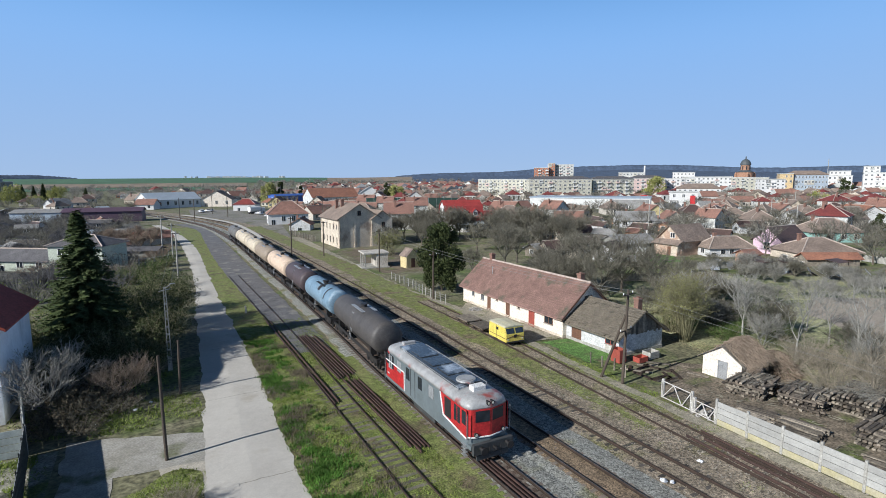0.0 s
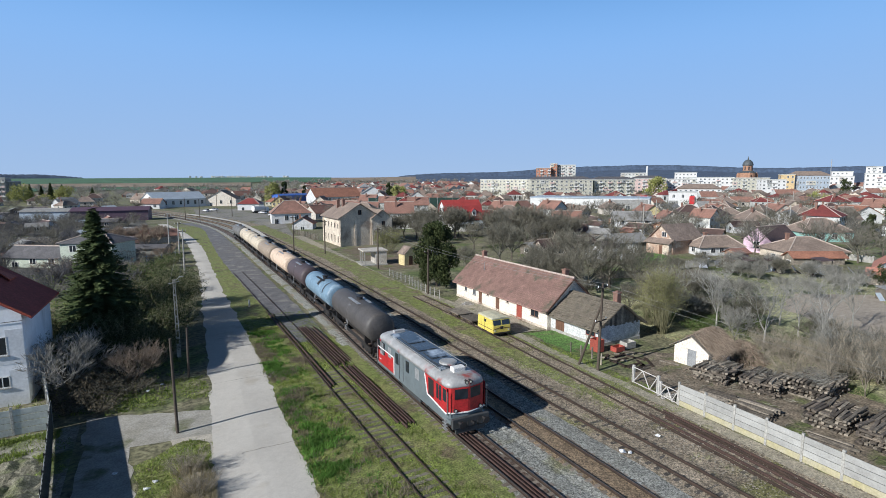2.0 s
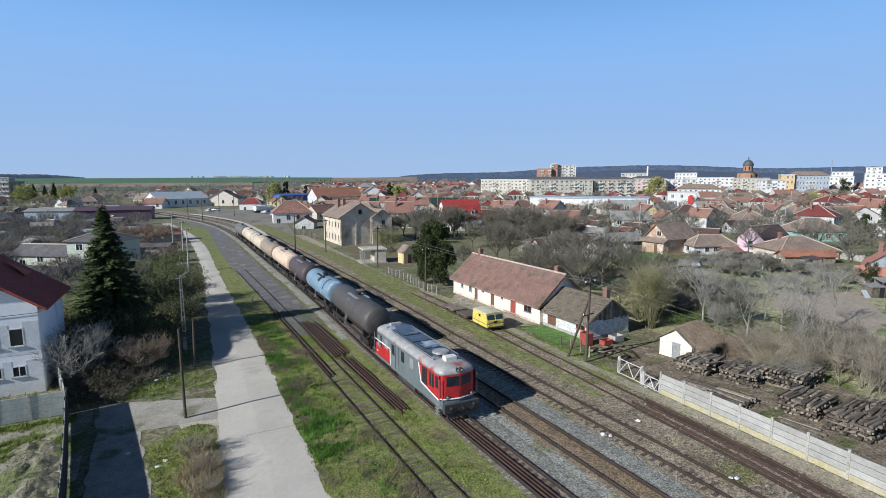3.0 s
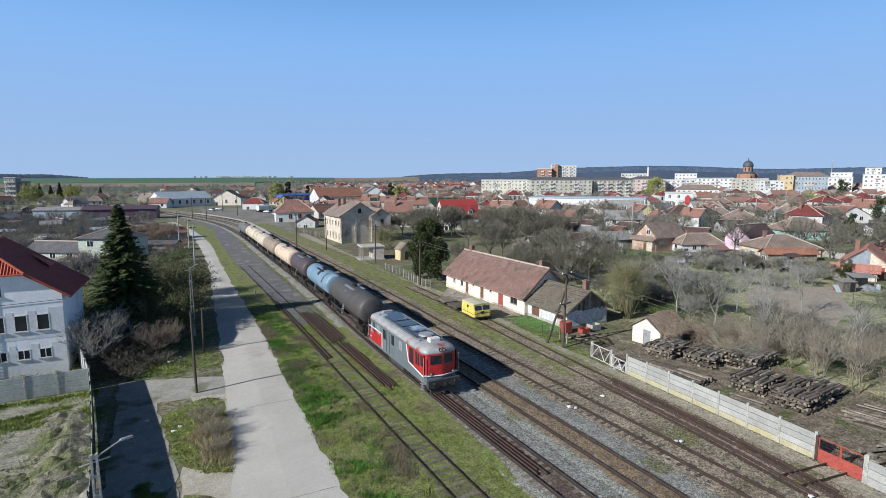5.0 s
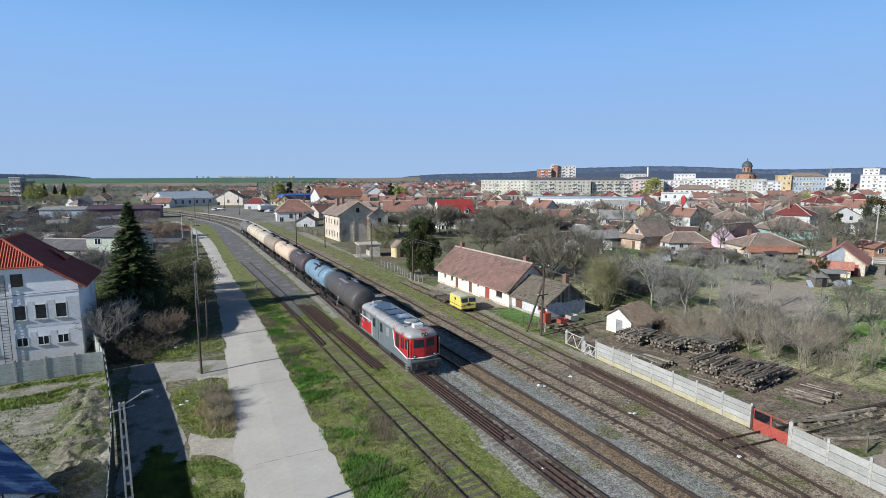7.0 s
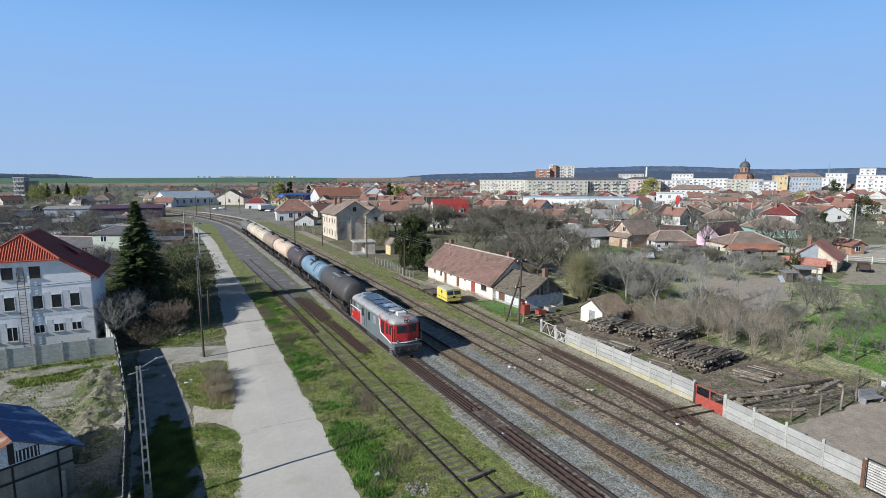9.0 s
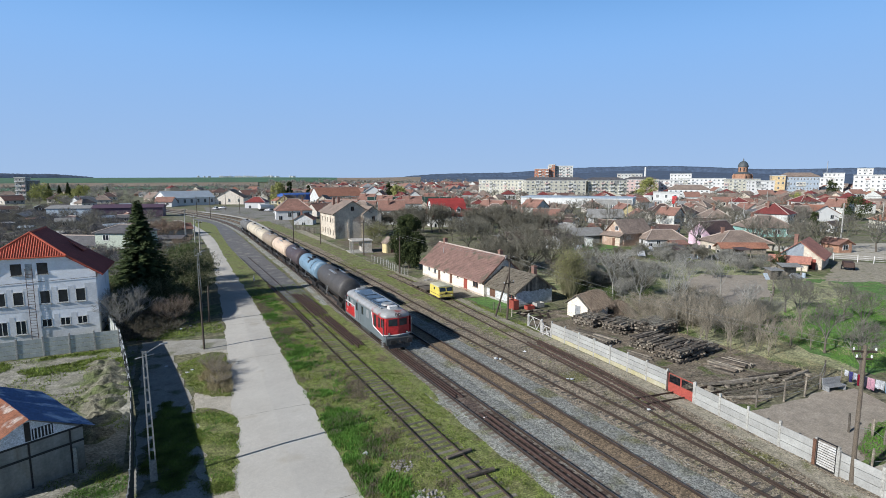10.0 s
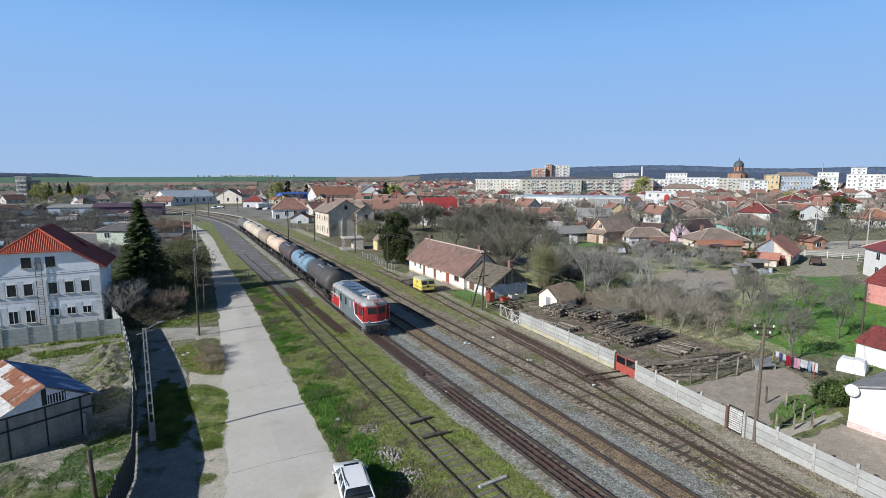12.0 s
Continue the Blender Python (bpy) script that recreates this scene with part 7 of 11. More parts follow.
under = bush(51.5, 31.0, 1.5, 2.6, M["bark_green"], "low green undergrowth in the scrub", 86, 60, 6, 0.012, M["garden_leaf"], 3600, "undergrowth", 0.09)
spread_copies(under, [(49.0, 28.5, 0.9, 40), (54.0, 33.0, 1.1, 90), (56.5, 29.0, 0.8, 160), (50.5, 36.0, 1.0, 210), (58.0, 36.5, 1.1, 270), (53.0, 26.0, 0.7, 300), (61.0, 33.5, 0.9, 20)])
spread_copies(scrub2, zone(21, 49, 70, 20, 44, 0.6, 1.1, plot) + zone(8, 46, 60, 46, 62, 0.8, 1.1))
spread_copies(scrub3, zone(10, 45.0, 53, 13.5, 25, 0.7, 1.1, lambda x, y: x > 44 + (25 - y) * 0.05) + [(44.9, 25.6, 0.7, 30), (46.2, 26.2, 0.8, 90)])
spread_copies(scrub4, zone(30, 45.5, 53, 6, 17, 0.5, 1.1) + zone(8, 47, 56, 5, 12, 0.6, 0.9))
spread_copies(scrub, zone(14, 68, 96, 33, 52, 0.6, 0.9) + zone(9, 49, 59, 9, 24, 0.6, 1.0))
spread_copies(scrub4, zone(10, 48, 58, 12, 24, 0.7, 1.1))
small = bare_tree(48.6, -0.6, 4.6, M["bark_mid"], "grey old fruit tree on the lawn", 81, 0.6, 0.32, 6, 5, 0.10, 3, 0.010)
spread_copies(small, [(64.1, 5.9, 0.9, 60), (53.5, 4.4, 1.0, 120), (60.0, 0.9, 1.0, 200), (68.0, 9.5, 0.9, 250), (60.8, 10.6, 1.05, 300), (77, 8, 0.8, 140), (66, 15, 1.0, 330)])
bush(42.6, -7.8, 1.4, 2.2, M["bark_green"], "green leafy shrub by the white house", 82, 60, 5, 0.012, M["garden_leaf"], 4200)
bush(40.9, -7.3, 1.3, 1.5, M["bark_green"], "rounded leafy green garden shrub", 83, 60, 5, 0.01, M["garden_leaf"], 3800)

# ---- grass and weeds, uncountable ----
def grass_patch(name, n, where, mat, h0, h1, label, seed, blades=5, spread=0.10, wide=0.022):
    """Tufts of blades at random places that where(x, y) accepts with that chance."""
    npr, out, k = np.random.RandomState(seed), [], 0
    (x0, x1, y0, y1), ok = where
    pts = np.stack([npr.uniform(x0, x1, n), npr.uniform(y0, y1, n)], 1)
    keep = np.array([npr.rand() < ok(x, y) for x, y in pts])
    pts = pts[keep]
    m = len(pts) * blades
    c = np.repeat(pts, blades, 0) + npr.normal(0, spread, (m, 2))
    hh = npr.uniform(h0, h1, m)
    a = npr.uniform(0, 6.283, m)
    lean = npr.normal(0, 0.45, (m, 2)) * hh[:, None]
    w = wide * npr.uniform(0.7, 1.6, m)
    z = np.full(m, 0.0)
    p0 = np.stack([c[:, 0] + np.cos(a) * w, c[:, 1] + np.sin(a) * w, z], 1)
    p1 = np.stack([c[:, 0] - np.cos(a) * w, c[:, 1] - np.sin(a) * w, z], 1)
    p2 = np.stack([c[:, 0] + lean[:, 0], c[:, 1] + lean[:, 1], hh], 1)
    ob = new(name, tris(name, np.stack([p0, p1, p2], 1), mat))
    return tagged(ob, label, "grass", kind="stuff")


def inside(pts, x, y):
    hit = False
    for (x1, y1), (x2, y2) in zip(pts, pts[1:] + pts[:1]):
        if (y1 > y) != (y2 > y) and x < x1 + (x2 - x1) * (y - y1) / (y2 - y1):
            hit = not hit
    return hit


nz = lambda x, y, s, o=0.0: noise.noise(Vector((x * s + o, y * s, o)))
edge = lambda x, y: max(0.0, min(1.0, (x - smooth_line(ROAD_R, y) + 0.1) / 0.35))
offrail = lambda x, y: (0.12 if y < 9 else 0.55) if abs(x - T0(y)) < 0.78 and y < 40 else 1.0
V = (5.5, 16.2, -28, 62)
grass_patch("grass", 34000, (V, lambda x, y: edge(x, y) * offrail(x, y) * (0.12 + 0.7 * max(0.0, min(1.0, 0.5 + 1.6 * nz(x, y, 0.35) + 0.9 * nz(x, y, 1.4, 4.0))))), M["blade"], 0.05, 0.15, "rough spring grass on the verge", 1, 6, 0.10, 0.020)
grass_patch("grass", 56000, ((5.5, 11.5, -28, 55), lambda x, y: edge(x, y) * min(1.0, max(0.0, 0.12 + 2.8 * nz(x, y, 0.30, 3.0) + 1.5 * nz(x, y, 1.3, 21.0))) * max(0.0, 1 - abs(x - smooth_line(ROAD_R, y) - 1.0) / 2.6)), M["blade_green"], 0.08, 0.27, "lush green grass at the road's edge", 2, 6, 0.10, 0.024)
grass_patch("grass", 34000, ((5.8, 12.5, -28, 55), lambda x, y: edge(x, y) * offrail(x, y) * min(1.0, max(0.0, 2.6 * nz(x, y, 0.4, 7.0) + 1.2 * nz(x, y, 1.5, 5.0)))), M["blade_brown"], 0.08, 0.30, "dry brown-grey weeds", 3, 6, 0.12, 0.014)
grass_patch("grass", 12000, ((-3.2, 3.6, 5, 44), lambda x, y: 0.7 if inside(ISLAND, x, y) or (inside(GREEN_STRIP, x, y) and nz(x, y, 0.6, 3.0) > -0.05) else (0.5 if y > 39 and nz(x, y, 0.5, 2.0) > -0.15 else 0.0)), M["blade"], 0.05, 0.18, "weedy grass beside the lane", 4, 6, 0.10, 0.020)
grass_patch("grass", 15000, ((-3.7, -0.3, 8.6, 21.5), lambda x, y: 0.85 * (((x + 2.0) / 1.7) ** 2 + ((y - 15.0) / 6.2) ** 2 + 1.3 * nz(x, y, 0.7, 13.0) < 0.8)), M["blade"], 0.03, 0.12, "green grass grown over the side lane", 21, 6, 0.13, 0.022)
grass_patch("grass", 3000, ((-0.7, 0.9, 3.0, 9.0), lambda x, y: 0.6 * (nz(x, y, 0.7, 17.0) > 0.05)), M["blade"], 0.03, 0.12, "ragged grass at the road's edge", 22, 6, 0.12, 0.02)
grass_patch("grass", 4000, ((-1.0, 2.2, 7, 19.5), lambda x, y: 0.5 * inside(GREEN_STRIP, x, y) * (nz(x, y, 0.7, 1.0) > 0.08)), M["blade_green"], 0.04, 0.12, "fresh grass beside the lane", 12, 6, 0.12, 0.02)
grass_patch("grass", 5000, ((0.2, 3.0, 20, 29), lambda x, y: 1.2 * inside(ISLAND, x, y) * max(0.0, 1 - ((x - 1.7) / 1.3) ** 2 - ((y - 24.8) / 4.0) ** 2 + 1.2 * nz(x, y, 0.9, 31.0))), M["blade_dry"], 0.15, 0.65, "dry weeds beside the lane", 5, 6, 0.12, 0.012)
grass_patch("grass", 14000, ((28, 34.5, 20, 80), lambda x, y: 0.7 * (nz(x, y, 0.3, 5.0) > -0.05) * (abs(x - T4(y)) > 0.9)), M["blade"], 0.05, 0.16, "short grass along the disused siding", 6, 6, 0.12, 0.022)
grass_patch("grass", 16000, ((15.2, 29, -24, 46), lambda x, y: 0.8 * (nz(x, y, 0.22, 9.0) + 0.5 * nz(x, y, 1.1, 2.0) > 0.20) * (0.15 if abs(x - T1(y)) < 1.1 or abs(x - T2(y)) < 1.1 else 1.0)), M["blade"], 0.04, 0.13, "grass tufts in the ballast", 7, 6, 0.10, 0.02)
grass_patch("grass", 9000, ((-30, -4.8, 6, 38), lambda x, y: 0.8 * (nz(x, y, 0.22, 4.0) > 0.02)), M["blade"], 0.05, 0.2, "weeds in the yard", 8, 6, 0.12, 0.022)
grass_patch("grass", 16000, ((45, 86, -9, 16), lambda x, y: 0.8 * (x > 53 + 4 * nz(x, y, 0.25, 8.0))), M["blade_lawn"], 0.05, 0.15, "green lawn grass", 9, 6, 0.16, 0.03)
grass_patch("grass", 22000, ((34, 62, 0, 45), lambda x, y: 0.6 * (nz(x, y, 0.2, 6.0) > 0.0) * (x > 46)), M["blade_dry"], 0.04, 0.14, "dry grass in the scrub", 10, 6, 0.14, 0.016)
grass_patch("grass", 5000, ((33.5, 43, -9.0, -5.0), lambda x, y: 0.25 * inside([(34.0, -7.6), (35.6, -6.3), (40.0, -5.1), (42.1, -5.8), (40.6, -7.9)], x, y)), M["blade_green"], 0.05, 0.22, "green border plants", 16, 6, 0.08, 0.02)
grass_patch("grass", 8000, ((-34, 2, 40, 110), lambda x, y: 0.6), M["blade"], 0.1, 0.35, "rough grass beyond the white building", 11, 6, 0.15, 0.03)

for i, (x, y, h, w) in enumerate(((-5.6, 46.0, 1.6, 3.4), (-3.0, 45.0, 1.5, 3.2), (-4.6, 43.2, 1.2, 3.2), (-2.0, 43.0, 1.0, 2.8), (-5.6, 41.2, 0.9, 2.6), (-3.6, 40.6, 0.7, 2.4))):
    bush(x, y, h, w, M["bark_dark"], "dark bramble undergrowth below the spruce", 340 + i, 110, 6, 0.012, M["bramble_leaf"], 900, "bramble")

grass_patch("grass", 9000, ((-16, -4.3, 4.8, 11.5), lambda x, y: 0.85 * (nz(x, y, 0.4, 12.0) > -0.08)), M["blade_green"], 0.03, 0.11, "weeds by the tin shed", 14, 6, 0.14, 0.02)
grass_patch("grass", 6000, ((-20, -5.6, 32.5, 38), lambda x, y: 0.8 * (nz(x, y, 0.4, 15.0) > -0.05)), M["blade"], 0.06, 0.24, "weeds along the panel wall", 15, 6, 0.12, 0.022)


def joined_copies(name, proto, places, label, category):
    """Many far plants as one uncountable mass: the crowns of proto at (x, y, scale, turn)."""
    crown = [o for o in proto.children if o.name.startswith("crown")][0].data
    co = np.zeros(len(crown.vertices) * 3, dtype=np.float32)
    crown.vertices.foreach_get("co", co)
    co = co.reshape(-1, 3)
    idx = np.zeros(len(crown.loops), dtype=np.int32)
    crown.loops.foreach_get("vertex_index", idx)
    vs, fs = [], []
    for i, (x, y, s, a) in enumerate(places):
        c, q = math.cos(radians(a)) * s, math.sin(radians(a)) * s
        vs.append(np.stack([co[:, 0] * c - co[:, 1] * q + x, co[:, 0] * q + co[:, 1] * c + y, co[:, 2] * s + ground_height(x, y)], 1))
        fs.append(idx + i * len(co))
    co, idx = np.concatenate(vs), np.concatenate(fs).astype(np.int32)
    me = bpy.data.meshes.new(name)
    me.vertices.add(len(co))
    me.vertices.foreach_set("co", co.astype(np.float32).ravel())
    me.loops.add(len(idx))
    me.loops.foreach_set("vertex_index", idx)
    me.polygons.add(len(idx) // 4)
    me.polygons.foreach_set("loop_start", np.arange(0, len(idx), 4, dtype=np.int32))
    me.update(calc_edges=True)
    me.materials.append(crown.materials[0])
    return tagged(new(name, me), label, category, kind="stuff")

# ---- ground patches ----
sheet("yard", wobble([(33.4, 24.8), (33.9, 20.5), (32.8, 3.0), (36, 0.6), (47, 1.5), (47, 26), (41, 30)], 0.3, 1.0, 4), 0.012, M["dirt"], "bare earth of the timber yard")
sheet("garden_ground", wobble([(-4, 84), (-40, 84), (-150, 330), (-40, 330), (-2, 236), (2, 160), (3, 120)], 0.8, 3.0, 41), 0.005, M["garden_earth"], "dark garden earth among sheds and shrubs")
sheet("forecourt", wobble([(34.2, 40.5), (37.5, 40.2), (37.6, 58.5), (35.5, 57), (33.9, 52), (33.5, 45)], 0.25, 0.8, 5), 0.066, M["path"], "worn earth forecourt of the long house")
sheet("lawn", wobble([(34.8, 33.2), (38.2, 33.0), (38.2, 40.0), (35.0, 40.0)], 0.25, 0.7, 6), 0.014, M["lawn"], "short green grass before the annex")
sheet("lawn", wobble([(52.5, 5.5), (51.5, -1.0), (57, -2.0), (57, -14), (90, -14), (92, 12), (74, 15), (60, 13), (56, 10)], 0.7, 1.6, 7), 0.012, M["lawn"], "bright green garden lawn")
sheet("rough_grass", wobble([(47, 30), (46.5, 14), (46, 4), (52, 0), (62, 10), (78, 14), (97, 20), (97, 46), (74, 60), (50, 48)], 0.8, 1.6, 17), 0.009, M["grass_dull"], "old dull grass among the scrub")
sheet("vegetable_plot", wobble([(62, 20), (75, 21.5), (89, 31), (80, 37), (70, 33)], 0.5, 1.5, 8), 0.012, M["tilled"], "bare tilled garden plot")
sheet("vegetable_plot", wobble([(33.4, 0.1), (43.8, -0.7), (46, -1.5), (44.2, -6.0), (36.6, -7.6), (32.2, -6.8)], 0.25, 0.9, 9), 0.012, M["tilled"], "bare raked garden plot behind the fence")
sheet("vegetable_plot", wobble([(31.9, -9.4), (38.4, -9.4), (38.4, -26), (29.8, -26)], 0.2, 0.9, 10), 0.012, M["tilled"], "bare garden plot beside the white house")
sheet("lawn", wobble([(36.6, -7.7), (44.2, -6.1), (44.6, -9.0), (38.5, -9.2), (33.5, -8.8)], 0.25, 0.8, 11), 0.014, M["grass"], "small grassy border")
sheet("lawn", wobble([(62, 12.5), (74, 13.5), (92, 11), (100, 20), (92, 26), (76, 18)], 0.6, 1.6, 12), 0.0135, M["lawn"], "rough garden grass")
sheet("lawn", wobble([(86, 82), (98, 74), (92, 66), (80, 72)], 0.5, 1.6, 13), 0.012, M["lawn"], "green grass by the far shed")


sheet("rough_grass", wobble([(78.1, 24.0), (93.6, 23.2), (90.0, 18.0), (76.0, 13.0), (64.0, 14.0)], 0.7, 1.4, 51), 0.0175, M["grass_dull"], "straw-coloured old grass on the lawn")
sheet("yard", wobble([(117.5, 33.5), (124.0, 27.0), (103.5, 18.5), (97.0, 20.5), (93.0, 23.5)], 0.6, 1.6, 52), 0.0185, M["path"], "pale trodden garden yard by the street fence")
sheet("street", wobble([(145, 50), (172, 40), (140, 27.5), (125, 31), (119.5, 37)], 0.6, 2.0, 53), 0.017, M["shoulder"], "pale dusty side street")
sheet("garden_path", wobble([(32.4, -8.0), (33.8, -7.9), (40.4, -8.3), (40.0, -8.9), (33.8, -8.8), (32.2, -8.7)], 0.06, 0.8, 31), 0.018, M["shoulder"], "narrow trodden garden path")
sheet("border", wobble([(34.0, -7.6), (35.6, -6.3), (40.0, -5.1), (42.1, -5.8), (40.6, -7.9)], 0.2, 0.7, 32), 0.016, M["dirt"], "bare garden border with sparse green plants")
sheet("bare_ground", wobble([(36.5, 84), (44.5, 83), (50, 108), (44, 118), (38.5, 116)], 0.5, 1.4, 33), 0.012, M["soil_brown"], "bare brown earth beside the old station")
# ---- timber yard ----
def sleeper_stack(x, y, rz, cols, layers, label, seed, loose=0.05, mesh=0):
    rr = random.Random(seed)
    th = thing("sleeper_stack", x, y, 0.0, rz, label=label, category="timber stack", group="timber stacks")
    for k in range(layers):
        lean = rr.uniform(-0.09, 0.09)
        lo, hi = (0, cols) if k < layers - 1 else (rr.randint(0, 2), cols - rr.randint(0, 2))
        across = layers > 3 and k % 2 == (layers - 1) % 2      # every other layer lies crosswise
        wide = cols * 0.235
        for i in (range(22) if across else range(lo, hi)):
            if rr.random() < (0.22 if k == layers - 1 else 0.22 if i in (0, cols - 1) else 0.05):
                continue
            ob = new("sleeper", STACK_MESH[(mesh if rr.random() < 0.62 else 1 - mesh) + rr.choice((0, 2, 4))])
            ob.parent = th
            z, tilt, twist = 0.145 + k * 0.156 + rr.uniform(-0.02, 0.02) * (k > 0), rr.uniform(-1.2, 1.2), rr.uniform(-8, 8)
            turn = rr.gauss(0, 1.8 if k < layers - 1 else 4.0) + (rr.uniform(-28, 28) if rr.random() < loose * 0.5 else 0)
            if across:
                q = pose((i % 2 - 0.5) * wide / 2 + rr.gauss(0, 0.07), (i // 2 - 5) * 0.24 + rr.uniform(-0.04, 0.04), z, tilt, twist, turn + 90)
                ob.matrix_basis = q @ Matrix.Diagonal((1, wide / 5.2, 1, 1))
            else:
                ob.matrix_basis = pose((i - (cols - 1) / 2) * 0.235 + rr.uniform(-0.04, 0.04) + lean, rr.gauss(0, 0.13), z, tilt, twist, turn)
    return th


STACK_MESH = []
for half, wid, hgt in ((1.28, 0.10, 0.145), (1.15, 0.105, 0.15), (1.36, 0.09, 0.14)):
    for mat in (M["oldwood"], M["tarred"]):
        bm = B()
        box(bm, -wid, wid, -half, half, -hgt, 0.0, 0.02)
        for v in bm.verts:
            v.co += Vector((0.05 * noise.noise(v.co * 1.7 + Vector((hgt * 99, 0, 0))), 0, 0.03 * noise.noise(v.co * 1.3 + Vector((0, half * 9, 0)))))
        STACK_MESH.append(mesh_of("sleeper", bm, mat))
for x, y, rz, cols, layers, seed, loose, mesh, lab in (
        (41.2, 22.5, 10, 15, 7, 1, 0.25, 0, "untidy stack of split old timber sleepers"),
        (42.3, 19.2, 8, 15, 7, 2, 0.15, 1, "sagging heap of tarred timber sleepers"),
        (45.0, 16.8, 6, 18, 8, 3, 0.06, 0, "tall stack of grey sleepers half buried in twigs"),
        (37.3, 20.0, 14, 11, 2, 4, 0.3, 0, "low layers of old sleepers on the ground"),
        (37.0, 17.0, 8, 11, 3, 5, 0.2, 0, "low layers of old sleepers by the fence"),
        (40.5, 13.6, 6, 16, 7, 6, 0.08, 0, "brown stack of timber sleepers"),
        (40.3, 10.2, 4, 18, 8, 7, 0.06, 1, "black-ended stack of tarred sleepers"),
        (43.9, 10.6, 3, 8, 5, 10, 0.1, 0, "lower stack of grey sleepers by the saplings"),
        (42.0, 6.5, 10, 17, 2, 8, 0.5, 0, "scattered old sleepers on the ground"),
        # mostly dark pieces here, standing in for the shade behind the fence
        (37.0, 12.2, 5, 9, 1, 9, 0.1, 1, "low row of sleepers by the fence, darkened for the fence's shade")):
    sleeper_stack(x, y, rz, cols, layers, lab, seed, loose, mesh)
seg, rr = [], random.Random(5)
for i in range(620):
    a = Vector((45.2 + rr.uniform(-1.8, 1.8), 16.9 + rr.uniform(-1.2, 1.3), 1.18 + rr.uniform(0, 0.25)))
    seg.append((a, a + Vector((rr.uniform(-1, 1), rr.uniform(-1, 1), rr.uniform(-0.35, 0.2))) * 0.6, 0.012, 0.007))
for i in range(160):
    a = Vector((42.6 + rr.uniform(-1.2, 1.2), 19.4 + rr.uniform(-1.2, 1.2), 1.02 + rr.uniform(0, 0.15)))
    seg.append((a, a + Vector((rr.uniform(-1, 1), rr.uniform(-1, 1), rr.uniform(-0.5, 0.2))) * 0.6, 0.012, 0.007))
for cx, cy, top in ((41.3, 22.6, 1.02), (44.0, 10.7, 0.75)):
    for i in range(110):
        a = Vector((cx + rr.uniform(-1.5, 1.5), cy + rr.uniform(-1.2, 1.2), top + rr.uniform(0, 0.18)))
        seg.append((a, a + Vector((rr.uniform(-1, 1), rr.uniform(-1, 1), rr.uniform(-0.5, 0.2))) * 0.5, 0.013, 0.007))
tagged(new("brushwood", twig_mesh("brushwood", seg, M["twig_mid"])), "loose brushwood heaped on the timber", "brushwood", kind="stuff")
seg = []
for i in range(900):
    u = rr.random()
    a = Vector((35.5 + 10.5 * u + rr.uniform(-1, 1), 2.2 - 1.6 * u + rr.gauss(0, 0.75), 0.05 + rr.uniform(0, 0.35)))
    seg.append((a, a + Vector((rr.uniform(-1, 1), rr.uniform(-1, 1), rr.uniform(-0.15, 0.35))) * 0.55, 0.016, 0.008))
tagged(new("brushwood", twig_mesh("brushwood", seg, M["bark_dark"])), "dark brushwood strewn beside the yard track", "brushwood", kind="stuff")
bits, rr = [], random.Random(15)
for i in range(1100):
    a = Vector((34.5 + 12 * rr.random(), 2.5 + 23 * rr.random(), 0.03))
    if a.x > 33.4 and noise.noise(Vector((a.x * 0.35, a.y * 0.35, 2))) > -0.05:
        d = rr.uniform(0, 6.283)
        bits.append((a, a + Vector((math.cos(d), math.sin(d), rr.uniform(0, 0.25))) * rr.uniform(0.15, 0.7), 0.03, 0.018))
tagged(new("bark_scraps", twig_mesh("bark_scraps", bits, M["bark_dark"])), "bark and splintered timber scraps on the ground", "scraps", kind="stuff")
for i, (x, y, ln, rz) in enumerate(((38.2, 2.2, 5.6, 82), (39.6, 3.3, 6.4, 78), (41.4, 1.6, 5.0, 86), (42.8, 3.0, 6.0, 80), (36.6, 1.4, 3.6, 66), (44.0, 1.9, 4.2, 95), (40.6, 0.9, 5.2, 84), (37.4, 3.6, 4.4, 70))):
    bm = B()
    box(bm, -0.1, 0.1, -ln / 2, ln / 2, 0, 0.17, 0.02)
    ob = new("yard_beam", mesh_of("yard_beam", bm, M["oldwood"] if i % 3 else M["tarred"]))
    ob.matrix_basis = pose(x, y, 0.26 if i % 2 else 0.08, rz=rz)
    tagged(ob, "long old timber beam lying in the yard", "beam", "yard beams")
    for k in (-1, 1):
        bm = B()
        box(bm, -0.5, 0.5, -0.12, 0.12, 0, 0.25 if i % 2 else 0.07, 0.01)
        ob = new("bearer", mesh_of("bearer", bm, M["oldwood"]))
        ob.matrix_basis = pose(x - k * math.sin(radians(rz)) * ln * 0.36, y + k * math.cos(radians(rz)) * ln * 0.36, 0.012, 0, 0, rz)
        tagged(ob, "short timber bearer under a beam", "beam", "yard beams")
YARD_RAILS = (((28.8, 5.3), (44.5, 2.8)), ((28.8, 4.2), (44.5, 1.7)))
for k, (a, b) in enumerate(YARD_RAILS):
    bm = B()
    n = 8
    sweep(bm, [(a[0] + (b[0] - a[0]) * i / n, a[1] + (b[1] - a[1]) * i / n) for i in range(n + 1)], [(p, q + 0.03) for p, q in RAIL])
    tagged(new("yard_rail", mesh_of("yard_rail", bm, M["rail"])), "dark rail of the yard track under the orange gate", "rail", "yard track")
for i in range(12):
    ob = new("yard_sleeper", STACK_MESH[0])
    ob.matrix_basis = pose(33.6 + i * 0.95, 3.95 - i * 0.15, 0.04, 0, 0, -9 + R.uniform(-8, 8))
    tagged(ob, "old timber sleeper under the yard track", "sleeper", "yard track")


